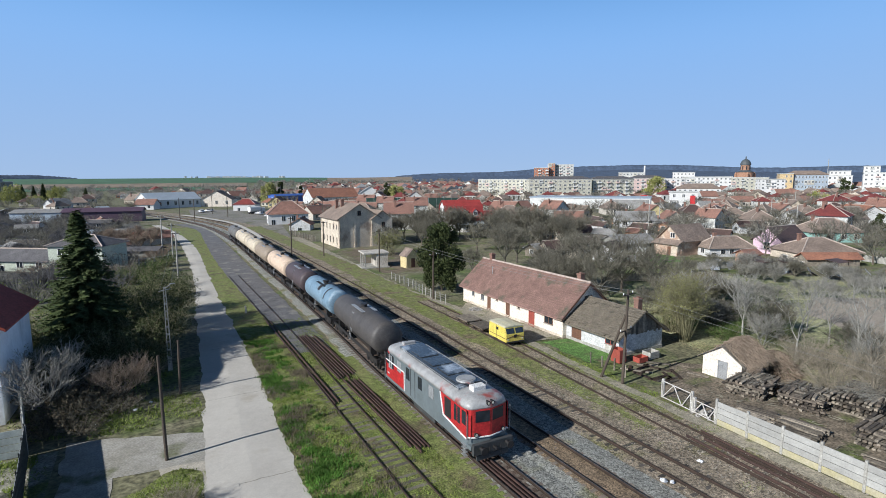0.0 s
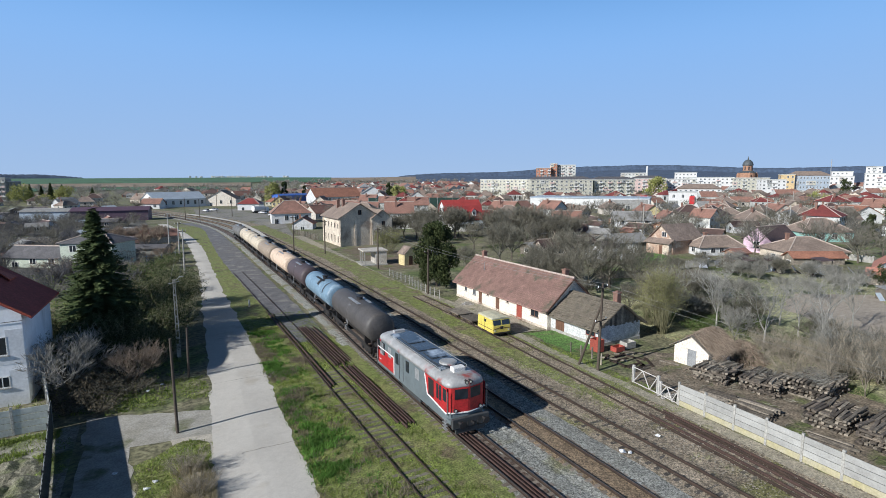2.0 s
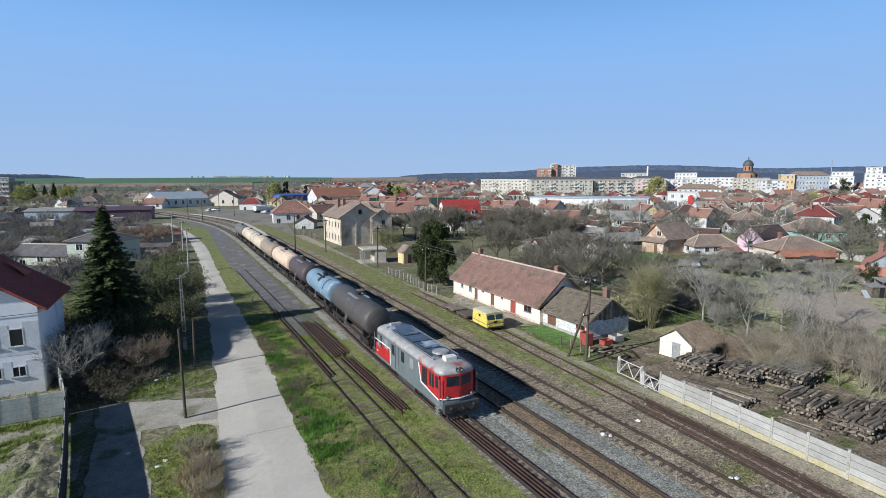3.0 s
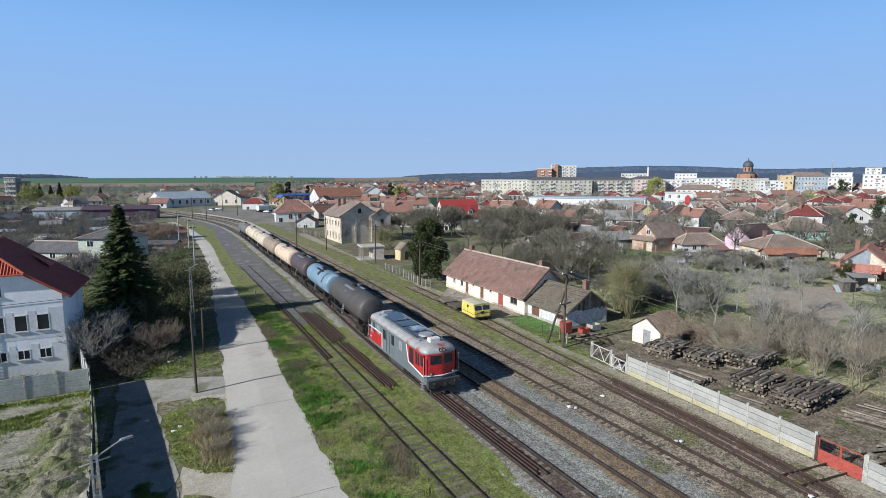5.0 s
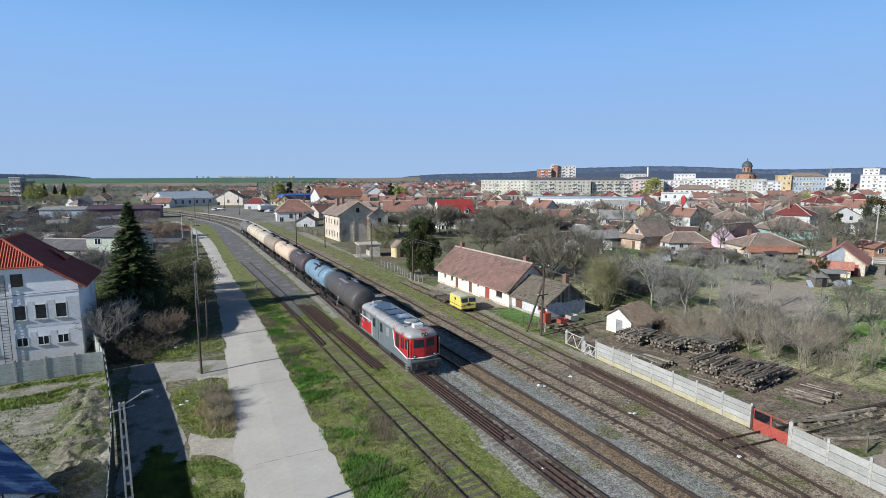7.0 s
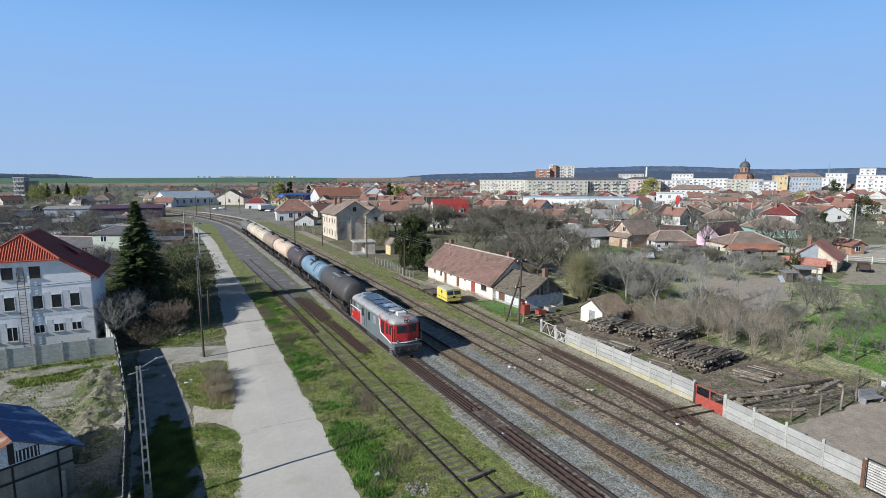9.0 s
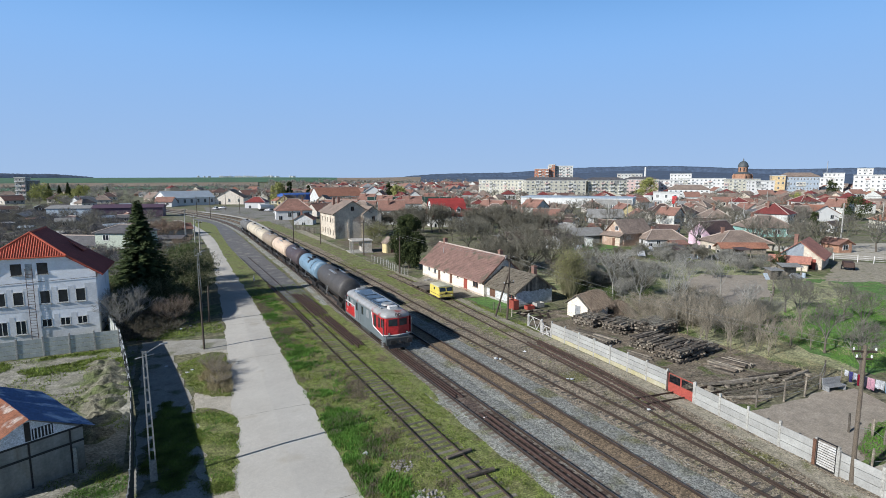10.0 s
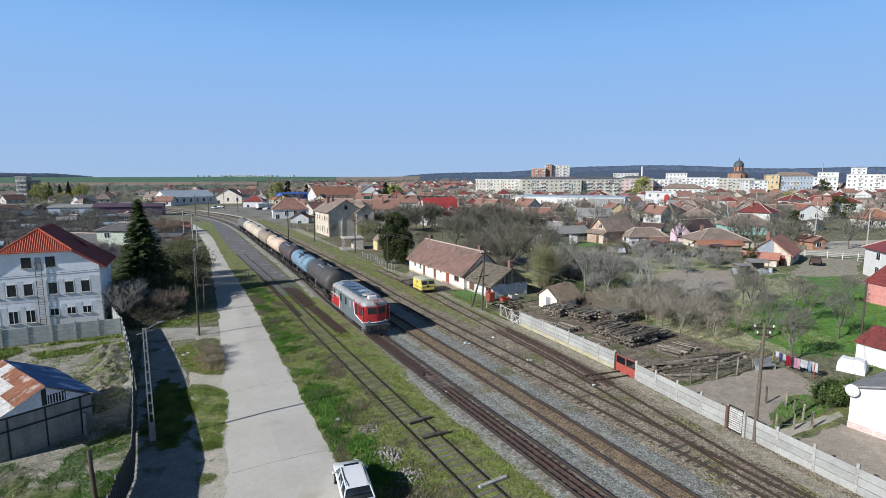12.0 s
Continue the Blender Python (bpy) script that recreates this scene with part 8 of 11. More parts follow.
def crate(x, y, w, d, h, mat, label, rz=0):
    th = thing("metal_crate", x, y, 0, rz, label=label, category="crate")
    bm = B()
    for s in (-1, 1):
        box(bm, s * w / 2 - 0.025, s * w / 2 + 0.025, -d / 2, d / 2, 0.08, h)
        box(bm, -w / 2, w / 2, s * d / 2 - 0.025, s * d / 2 + 0.025, 0.08, h)
    box(bm, -w / 2, w / 2, -d / 2, d / 2, 0.08, 0.14)
    part("body", bm, mat, th)


crate(37.2, 32.3, 0.8, 1.0, 1.25, M["reddoor"], "tall red-brown steel locker by the annex")
crate(38.9, 31.3, 1.1, 0.7, 0.55, M["orange_gate"], "low orange-red crate on the ground")
crate(40.6, 31.6, 1.2, 0.9, 0.7, M["conc_post"], "pale stone block by the annex corner")
spread = [(35.8 + R.uniform(0, 5), 28.2 + R.uniform(-1.5, 2.5)) for _ in range(16)]
for i, (x, y) in enumerate(spread):
    bm = B()
    box(bm, -0.12, 0.12, -R.uniform(0.6, 1.4), R.uniform(0.6, 1.4), 0, 0.09, 0.01)
    ob = new("scrap_plank", mesh_of("scrap_plank", bm, M["rail"] if i % 3 else M["oldwood"]))
    ob.matrix_basis = pose(x, y, 0.02, 0, 0, R.uniform(0, 180))
    tagged(ob, "rusty scrap lying behind the gate", "scrap", "scrap")


# ---- yellow track trolley and its flat trailers ----
M["yellow"] = material("yellow_vehicle_paint", (0.74, 0.60, 0.14), (0.66, 0.53, 0.11), 0.45, scale=0.9, bump=0.03)
M["pale_roof"] = material("faded_roof_paint", (0.62, 0.58, 0.40), (0.52, 0.49, 0.36), 0.6, scale=0.9, bump=0.05)


def trolley():
    th = thing("track_trolley", 32.0, 42.2, 0.21, -4, label="small yellow motor trolley standing on the disused siding", category="rail vehicle")
    w, y0, y1 = 1.08, -1.65, 1.65
    bm = B()
    prof = [(y0 - 0.02, 0.3), (y0, 1.0), (y0 + 0.25, 1.72), (y1 - 0.12, 1.72), (y1, 1.0), (y1, 0.3)]
    rows = []
    for x, k in ((-w, 0.97), (-w + 0.08, 1.0), (w - 0.08, 1.0), (w, 0.97)):
        rows.append([(x, y * k, z) for y, z in prof])
    loft(bm, rows)
    body = part("body", bm, M["yellow"], th, "yellow painted cab body")
    bm = B()
    loft(bm, [[(-w * a, yy, 1.70 + b) for a, b in ((1.02, 0.0), (0.85, 0.1), (0, 0.17), (-0.85, 0.1), (-1.02, 0.0))] for yy in (y0 + 0.2, y0 + 0.4, y1 - 0.3, y1 - 0.05)])
    part("roof", bm, M["pale_roof"], th, "faded cream roof")
    for s in (-1, 1):
        bm = B()
        m = Matrix.Translation((s * 0.52, y0 + 0.11, 1.36)) @ Matrix.Rotation(radians(-19), 4, "X")
        box(bm, -0.44, 0.44, -0.02, 0.02, -0.26, 0.26, 0.01, m)
        part("windscreen", bm, M["glass"], th)
        bm = B()
        box(bm, min(s * 1.06, s * 1.095), max(s * 1.06, s * 1.095), -0.25, 0.15, 1.2, 1.5)
        part("side_window", bm, M["glass"], th)
        bm = B()
        box(bm, min(s * 1.06, s * 1.092), max(s * 1.06, s * 1.092), 0.1, 0.13, 0.35, 1.65)
        part("door_seam", bm, M["black"], th)
        bm = B()
        m = Matrix.Translation((s * 0.5, y0 - 0.015, 0.78)) @ Matrix.Rotation(s * radians(14), 4, "Y")
        box(bm, -0.55, 0.55, -0.02, 0.02, -0.035, 0.035, 0, m)
        part("chevron", bm, M["brownwood"], th, "dark chevron stripe")
        bm = B()
        box(bm, min(s * 1.06, s * 1.093), max(s * 1.06, s * 1.093), y0 + 0.1, y1 - 0.1, 0.62, 0.68)
        part("side_stripe", bm, M["brownwood"], th)
        bm = B()
        tube(bm, (s * 0.82, y0 + 0.02, 0.55), (s * 0.82, y0 - 0.05, 0.55), 0.09, 0.08, 10)
        part("headlight", bm, M["lens"], th)
    bm = B()
    box(bm, -0.17, 0.17, y0 - 0.04, y0 + 0.02, 0.68, 0.98, 0.01)
    part("grille", bm, M["black"], th)
    bm = B()
    box(bm, -0.95, 0.95, y0 - 0.12, y1 + 0.12, 0.2, 0.34, 0.02)
    part("chassis", bm, M["black"], th)
    for yy in (-0.95, 0.95):
        wheelset(th, yy, 0.24)


trolley()
for y in (46.6, 50.0):
    th = thing("flat_trailer", T4(y), y, 0.21, -3, label="rusty low flat trailer behind the trolley", category="rail vehicle", group="flat trailers")
    bm = B()
    box(bm, -1.0, 1.0, -1.4, 1.4, 0.34, 0.46, 0.02)
    part("deck", bm, M["oldwood"], th, "dark plank deck")
    for s in (-1, 1):
        bm = B()
        box(bm, s * 0.9 - 0.05, s * 0.9 + 0.05, -1.45, 1.45, 0.24, 0.36)
        part("side_beam", bm, M["old_rail"], th)
    for yy in (-0.8, 0.8):
        wheelset(th, yy, 0.2)


# ---- parked white estate car ----
def estate_car(x, y, rz, label):
    M["car_white"] = M.get("car_white") or material("white_car_paint", (0.78, 0.79, 0.80), (0.74, 0.75, 0.76), 0.25, scale=1.0, bump=0.0, grain=0.02, rugged=0.02)
    M["tail_red"] = M.get("tail_red") or material("red_lamp_lens", (0.35, 0.015, 0.015), None, 0.2, bump=0.0)
    th = thing("estate_car", x, y, 0.03, rz, label=label, category="car")
    # side outlines: (along, height, half width), front at +y
    low = [(-2.1, 0.35, 0.74), (-2.14, 0.55, 0.80), (-2.12, 0.86, 0.81), (-1.2, 0.92, 0.83), (0.55, 0.92, 0.83), (1.35, 0.84, 0.81), (1.95, 0.72, 0.76), (2.12, 0.55, 0.70), (2.1, 0.35, 0.66)]
    bm = B()
    rows = [[(s * hw * k, yy, z) for yy, z, hw in low] for s, k in ((-1, 1.0), (-1, 0.93), (1, 0.93), (1, 1.0))]
    rows[1] = [(p[0], p[1] * 1.012, p[2] + 0.03) for p in rows[1]]
    rows[2] = [(p[0], p[1] * 1.012, p[2] + 0.03) for p in rows[2]]
    loft(bm, rows)
    body = part("body", bm, M["car_white"], th, "white bodywork", True)
    cab = [(-2.05, 0.88, 0.76), (-1.72, 1.36, 0.60), (-0.2, 1.44, 0.61), (0.35, 1.40, 0.60), (1.0, 0.90, 0.74)]
    bm = B()
    rows = [[(s * hw * k, yy, z - (0.0 if k > 0.9 else -0.03)) for yy, z, hw in cab] for s, k in ((-1, 1.0), (-1, 0.88), (1, 0.88), (1, 1.0))]
    loft(bm, rows)
    part("cabin", bm, M["glass"], th, "dark tinted glazing", True)
    bm = B()
    rows = [[(s * hw * 1.02, yy, z + 0.02) for yy, z, hw in ((-1.76, 1.35, 0.60), (-0.9, 1.44, 0.61), (-0.2, 1.46, 0.61), (0.30, 1.43, 0.60))] for s in (-1, -0.8, 0.8, 1)]
    loft(bm, [[(p[0], p[1], p[2] + (0.03 if 0 < i < 3 else 0)) for p in r] for i, r in enumerate(rows)])
    part("roof", bm, M["car_white"], th, "white roof panel")
    for s in (-1, 1):
        for (a, za, wa), (b, zb, wb) in (((-2.05, 0.88, 0.77), (-1.72, 1.38, 0.61)), ((-1.05, 0.9, 0.785), (-1.0, 1.42, 0.625)), ((-0.05, 0.9, 0.785), (-0.1, 1.44, 0.625)), ((1.0, 0.9, 0.75), (0.33, 1.42, 0.61))):
            bm = B()
            tube(bm, (s * wa, a, za), (s * wb, b, zb), 0.04, 0.035, 6)
            part("pillar", bm, M["car_white"], th)
        bm = B()
        tube(bm, (s * 0.55, -1.6, 1.5), (s * 0.55, 0.1, 1.53), 0.02, 0.02, 6)
        part("roof_bar", bm, M["black"], th)
        bm = B()
        box(bm, s * 0.70 - 0.07, s * 0.70 + 0.07, -2.17, -2.08, 0.62, 0.86, 0.02)
        part("tail_light", bm, M["tail_red"], th)
        bm = B()
        box(bm, s * 0.56 - 0.13, s * 0.56 + 0.13, 2.0, 2.1, 0.6, 0.72, 0.02)
        part("headlight", bm, M["lens"], th)
        bm = B()
        box(bm, s * 0.9 - 0.07, s * 0.9 + 0.07, 0.62, 0.76, 0.92, 1.02, 0.02)
        part("mirror", bm, M["car_white"], th)
        for yy in (-1.25, 1.3):
            bm = B()
            tube(bm, (s * 0.62, yy, 0.28), (s * 0.82, yy, 0.28), 0.3, 0.3, 20)
            wh = part("tyre", bm, M["rubber"], th)
            bm = B()
            tube(bm, (s * 0.815, yy, 0.28), (s * 0.83, yy, 0.28), 0.19, 0.17, 14)
            part("rim", bm, M["galv"], wh)
    bm = B()
    box(bm, -0.62, 0.62, -2.19, -2.1, 0.36, 0.56, 0.03)
    part("bumper", bm, M["car_white"], th)
    bm = B()
    box(bm, -0.26, 0.26, -2.2, -2.17, 0.6, 0.71)
    part("number_plate", bm, M["frame_white"], th, "plain white plate")
    bm = B()
    box(bm, -0.4, 0.4, -0.05, 0.42, 1.475, 1.485)
    part("sunroof", bm, M["glass"], th, "dark sunroof")
    return th


estate_car(6.45, -1.3, -9, "white estate car parked at the road's edge")


# ---- garden of the white house ----
def white_house():
    th = thing("white_house", 43.6, -15.3, 0, 0, label="white plastered single-storey house with a pink plinth and grey roof", category="house")
    w, d, h = 5.2, 5.5, 2.85
    part("wall", gable_shell(B(), -w, w, -d, d, h, h + 1.75, "x"), M["white"], th)
    bm = B()
    box(bm, -w - 0.03, w + 0.03, -d - 0.03, d + 0.03, 0, 0.42)
    M["plinth_pink"] = material("pale_pink_plinth", (0.66, 0.50, 0.46), (0.58, 0.43, 0.40), 0.9, bump=0.1)
    part("plinth", bm, M["plinth_pink"], th, "pale pink plinth")
    bm = B()
    for s in (-1, 1):
        extrude_poly(bm, [(-w - 0.3, s * (d + 0.35), h - 0.02), (w + 0.3, s * (d + 0.35), h - 0.02), (w + 0.3, 0, h + 1.9), (-w - 0.3, 0, h + 1.9)], 0.12)
    part("roof", bm, M["roof_grey"], th, "grey sheet roof")
    bm = B()
    opening(th, -w, 1.2, 0.9, 1.2, 1.3, "-x", bars=1)
    opening(th, d, -1.0, 0.9, 1.2, 1.3, "+y", bars=1)
    bm = B()
    loft(bm, [[(-w - 0.35 - 0.12 * (1 - (q / 0.42) ** 2), d - 0.2 + q * math.cos(t * 0.3927), h - 0.15 + q * math.sin(t * 0.3927)) for t in range(16)] for q in (0.02, 0.2, 0.34, 0.42)], True)
    dish = part("satellite_dish", bm, M["white"], th, "white satellite dish")
    bm = B()
    tube(bm, (-w - 0.4, d - 0.2, h - 0.2), (-w + 0.05, d - 0.2, h - 0.4), 0.03, 0.03, 6)
    part("bracket", bm, M["galv"], dish)


white_house()
plain_shed("wine_roof_shed", 55.8, -7.2, -10, 5.0, 7.0, 1.8, 3.0, M["white"], M["roof_wine"], "low white shed with a dark red sheet roof", False)
plain_shed("red_cottage", 83.6, 3.2, -20, 6.5, 8.0, 2.8, 5.0, M["coral_pl"], M["roof_red"], "coral cottage with a bright red roof")
th = thing("garden_bench", 44.3, -0.8, 0, -14, label="grey metal garden bench at the plot's edge", category="bench")
for nm, bx in (("seat", (-0.9, 0.9, -0.3, 0.3, 0.36, 0.44)), ("backrest", (-0.9, 0.9, 0.26, 0.32, 0.46, 0.95)), ("leg", (-0.85, -0.78, -0.28, 0.28, 0, 0.36)), ("leg", (0.78, 0.85, -0.28, 0.28, 0, 0.36))):
    bm = B()
    box(bm, *bx, 0.01)
    part(nm, bm, M["galv"], th)
# clothes line
bare_pole("line_post", 45.9, -0.5, 1.5, 0.05, M["oldwood"], "weathered timber clothes line post")
bare_pole("line_post", 45.7, -4.0, 1.5, 0.05, M["reddoor"], "red painted clothes line post")
wire((45.9, -0.5, 1.45), (45.7, -4.0, 1.45), 0.12, 0.008, "clothes line")
cloth = [((0.85, 0.85, 0.88), 0.45, 0.5), ((0.10, 0.10, 0.35), 0.4, 0.9), ((0.7, 0.72, 0.8), 0.4, 0.6), ((0.45, 0.02, 0.06), 0.6, 1.0), ((0.06, 0.06, 0.10), 0.3, 0.9), ((0.85, 0.50, 0.60), 0.75, 1.0), ((0.82, 0.83, 0.85), 0.9, 0.75), ((0.55, 0.72, 0.85), 0.4, 0.9), ((0.85, 0.86, 0.87), 0.7, 0.8)]
u = 0.2
for i, (col, cw, ch) in enumerate(cloth):
    cw *= 0.66
    m = material("laundry_cloth", col, None, 0.9, fine=20, bump=0.15)
    bm = B()
    top, bot = [], []
    for j in range(9):
        q = u + cw * j / 8
        x, y = 45.9 - 0.2 * q / 3.5, -0.5 - q
        k = 0.03 * math.sin(j * 2.1 + i)
        top.append(bm.verts.new((x, y, 1.40 - 0.1 * math.sin(math.pi * min(1.0, q / 3.4)))))
        bot.append(bm.verts.new((x + k * 2, y, 1.40 - ch + 0.03 * math.cos(j * 1.3))))
    for j in range(8):
        bm.faces.new((top[j], top[j + 1], bot[j + 1], bot[j]))
    bmesh.ops.solidify(bm, geom=bm.faces[:], thickness=0.01)
    tagged(new("laundry", mesh_of("laundry", bm, m)), "washed cloth hung on the line", "laundry", "laundry")
    u += cw + 0.04
th = thing("covered_trailer", 50.6, -4.6, 0, 15, label="white tarpaulin over a garden trailer", category="trailer")
bm = B()
loft(bm, [[(-0.85, y, 0.0), (-0.8, y, 0.75 + k), (-0.55, y, 1.05 + k), (0, y, 1.15 + k), (0.55, y, 1.02 + k), (0.8, y, 0.72 + k), (0.85, y, 0.0)] for y, k in ((-1.0, -0.35), (-0.85, 0.0), (-0.3, 0.12), (0.3, 0.05), (0.75, 0.1), (1.0, -0.3))])
part("tarpaulin", bm, M["litter"], th)

# ---- loose ballast stones ----
def pebbles(n, where, mat, s0, s1, label, seed, z):
    """Loose stones, each a small lopsided pyramid."""
    npr = np.random.RandomState(seed)
    (x0, x1, y0, y1), ok = where
    p = np.stack([npr.uniform(x0, x1, n), y0 + (y1 - y0) * npr.uniform(0, 1, n) ** 1.2], 1)
    p = p[np.array([npr.rand() < ok(x, y) for x, y in p])]
    m = len(p)
    s = npr.uniform(s0, s1, m)
    a = npr.uniform(0, 6.283, m)
    c = [np.stack([p[:, 0] + np.cos(a + k) * s * npr.uniform(0.7, 1.3, m), p[:, 1] + np.sin(a + k) * s * npr.uniform(0.7, 1.3, m), np.full(m, z)], 1) for k in (0, 2.09, 4.19)]
    top = np.stack([p[:, 0] + npr.normal(0, 0.3, m) * s, p[:, 1] + npr.normal(0, 0.3, m) * s, z + s * npr.uniform(0.5, 1.0, m)], 1)
    co = np.stack([c[0], c[1], top, c[1], c[2], top, c[2], c[0], top], 1)
    tagged(new("loose_stones", tris("loose_stones", co, mat)), label, "stones", kind="stuff")


M["stone_warm"] = leafy("brownish_stones", (0.13, 0.11, 0.085), (0.36, 0.33, 0.28), 0.2)
pebbles(16000, ((23.6, 33.0, -22, 34), lambda x, y: 1.0), M["stone_warm"], 0.025, 0.075, "loose pale and brown stones among the sidings", 61, 0.055)
pebbles(14000, ((15.4, 24.5, -24, 45), lambda x, y: 0.0 if abs(x - T1(y)) < 0.85 else 1.0), M["stone"], 0.02, 0.055, "loose grey ballast stones", 62, 0.07)

# ---- litter, stones and heaps ----
def heap(name, x, y, w, h, n, mat, label, seed, s0=0.08, s1=0.3):
    """A mound of lumps."""
    npr = np.random.RandomState(seed)
    rr_, vs, fs = random.Random(seed), [], []
    for i in range(n):
        q, a = npr.rand() ** 0.6, npr.uniform(0, 6.283)
        px, py = x + math.cos(a) * q * w, y + math.sin(a) * q * w
        pz = h * (1 - q) ** 1.2 * npr.uniform(0.7, 1.0)
        s = npr.uniform(s0, s1)
        b = len(vs)
        for dx, dy, dz in ((1, 0, 0), (-1, 0, 0), (0, 1, 0), (0, -1, 0), (0, 0, 0.8), (0, 0, -0.8)):
            vs.append((px + dx * s * npr.uniform(0.6, 1.2), py + dy * s * npr.uniform(0.6, 1.2), pz + dz * s * npr.uniform(0.6, 1.1)))
        for f in ((0, 2, 4), (2, 1, 4), (1, 3, 4), (3, 0, 4), (2, 0, 5), (1, 2, 5), (3, 1, 5), (0, 3, 5)):
            fs.append(tuple(b + k for k in f))
    tagged(new(name, raw(name, vs, fs, mat)), label, "heap", kind="stuff")


def mound(x, y, w, h, seed, label):
    """A rough heap of dug soil."""
    bm, n = B(), 34
    grid = []
    for i in range(n + 1):
        col = []
        for j in range(n + 1):
            u, v = -1 + 2 * i / n, -1 + 2 * j / n
            q = max(0.0, 1 - (u * u + v * v) * (1 + 0.25 * noise.noise(Vector((u * 2, v * 2, seed)))))
            z = h * q ** 1.1 * (0.8 + 0.5 * noise.noise(Vector((u * 2.5 + seed, v * 2.5, 0)))) + (0.09 * noise.noise(Vector((u * w * 2.2, v * w * 2.2, seed))) + 0.05 * noise.noise(Vector((u * w * 6, v * w * 6, seed)))) * min(1, q * 3) - 0.03
            col.append(bm.verts.new((x + u * w, y + v * w * 1.1, z)))
        grid.append(col)
    for i in range(n):
        for j in range(n):
            bm.faces.new((grid[i][j], grid[i + 1][j], grid[i + 1][j + 1], grid[i][j + 1]))
    tagged(new("spoil_mound", mesh_of("spoil_mound", bm, M["spoil"])), label, "heap", "spoil heaps")


M["spoil"] = material("dry_spoil", (0.235, 0.218, 0.165), (0.145, 0.138, 0.095), 0.95, scale=0.8, fine=13, bump=0.9, grain=0.5, rugged=0.35, spots=(0.11, 0.13, 0.05), spot_scale=0.45, spot_cut=0.53)
for i, (x, y, w, h) in enumerate(((-7.3, 33.2, 1.5, 0.5), (-6.9, 30.8, 1.6, 0.75), (-6.7, 28.4, 1.7, 0.85), (-6.5, 25.8, 1.7, 0.8), (-6.4, 23.2, 1.6, 0.75), (-6.4, 20.6, 1.4, 0.6), (-8.6, 25.0, 1.2, 0.2), (-6.5, 18.0, 1.3, 0.4), (-10.5, 8.6, 2.4, 0.16))):
    mound(x, y, w, h * 0.85, i * 3.7 + 1, "rough heap of dry excavated soil")
    heap("spoil_lumps", x, y, w * 0.95, h * 0.5, 320, M["spoil"], "loose clods on the soil heap", 200 + i, 0.02, 0.07)
heap("stone_heap", 36.2, 54.6, 1.0, 0.4, 120, M["stone"], "heap of grey stones by the house", 220, 0.06, 0.18)
heap("rubble", 9.5, 1.4, 1.1, 0.25, 130, M["stone"], "pale rubble dumped in the grass", 221, 0.05, 0.14)
heap("rubble", 9.7, -1.2, 1.0, 0.2, 120, M["stone"], "pale rubble beside the car", 222, 0.05, 0.13)
heap("rubble", 9.7, 5.2, 0.7, 0.15, 70, M["stone"], "pale rubble dumped in the grass", 225, 0.05, 0.12)
heap("rubble", 8.6, 41.5, 0.8, 0.1, 40, M["stone"], "a few pale stones at the road's edge", 223, 0.06, 0.16)
heap("rubble", 34.2, 21.8, 0.9, 0.3, 60, M["stone"], "broken pale blocks behind the gate", 224, 0.08, 0.2)
rr = random.Random(55)
for x, y, s in ((17.3, 28.3, 0.22), (17.9, 28.9, 0.25), (24.6, 17.6, 0.30), (24.9, 17.3, 0.24), (28.1, 17.9, 0.22), (27.0, 10.6, 0.2), (27.3, 10.4, 0.22), (8.3, 7.4, 0.32), (17.2, 7.9, 0.2), (28.2, 3.4, 0.2), (-2.2, 30.0, 0.2), (-0.6, 27.4, 0.25), (-0.2, 28.0, 0.2), (-3.0, 41.0, 0.25), (-2.2, 43.5, 0.2), (-0.6, 42.5, 0.22), (0.4, 43.4, 0.18), (-4.4, 43.2, 0.25)):
    bm = B()
    bmesh.ops.create_icosphere(bm, subdivisions=1, radius=s * 0.75, matrix=Matrix.Diagonal((1.0, rr.uniform(0.6, 1.2), 0.45, 1)))
    for v in bm.verts:
        v.co += Vector((rr.uniform(-1, 1), rr.uniform(-1, 1), rr.uniform(-0.5, 0.5))) * s * 0.2
    ob = new("litter", mesh_of("litter", bm, M["litter"]))
    ob.location = (x, y, 0.12 + (0.06 if 15 < x < 32 else -0.06))
    tagged(ob, "scrap of white litter on the ground", "litter", "litter")
bm = B()
tube(bm, (0, 0, 0), (0, 0, 0.9), 0.12, 0.1, 8)
ob = new("marker_post", mesh_of("marker_post", bm, M["whitemetal"]))
ob.location = (10.9, 67.6, 0)
tagged(ob, "white painted marker post in the grass", "marker post")

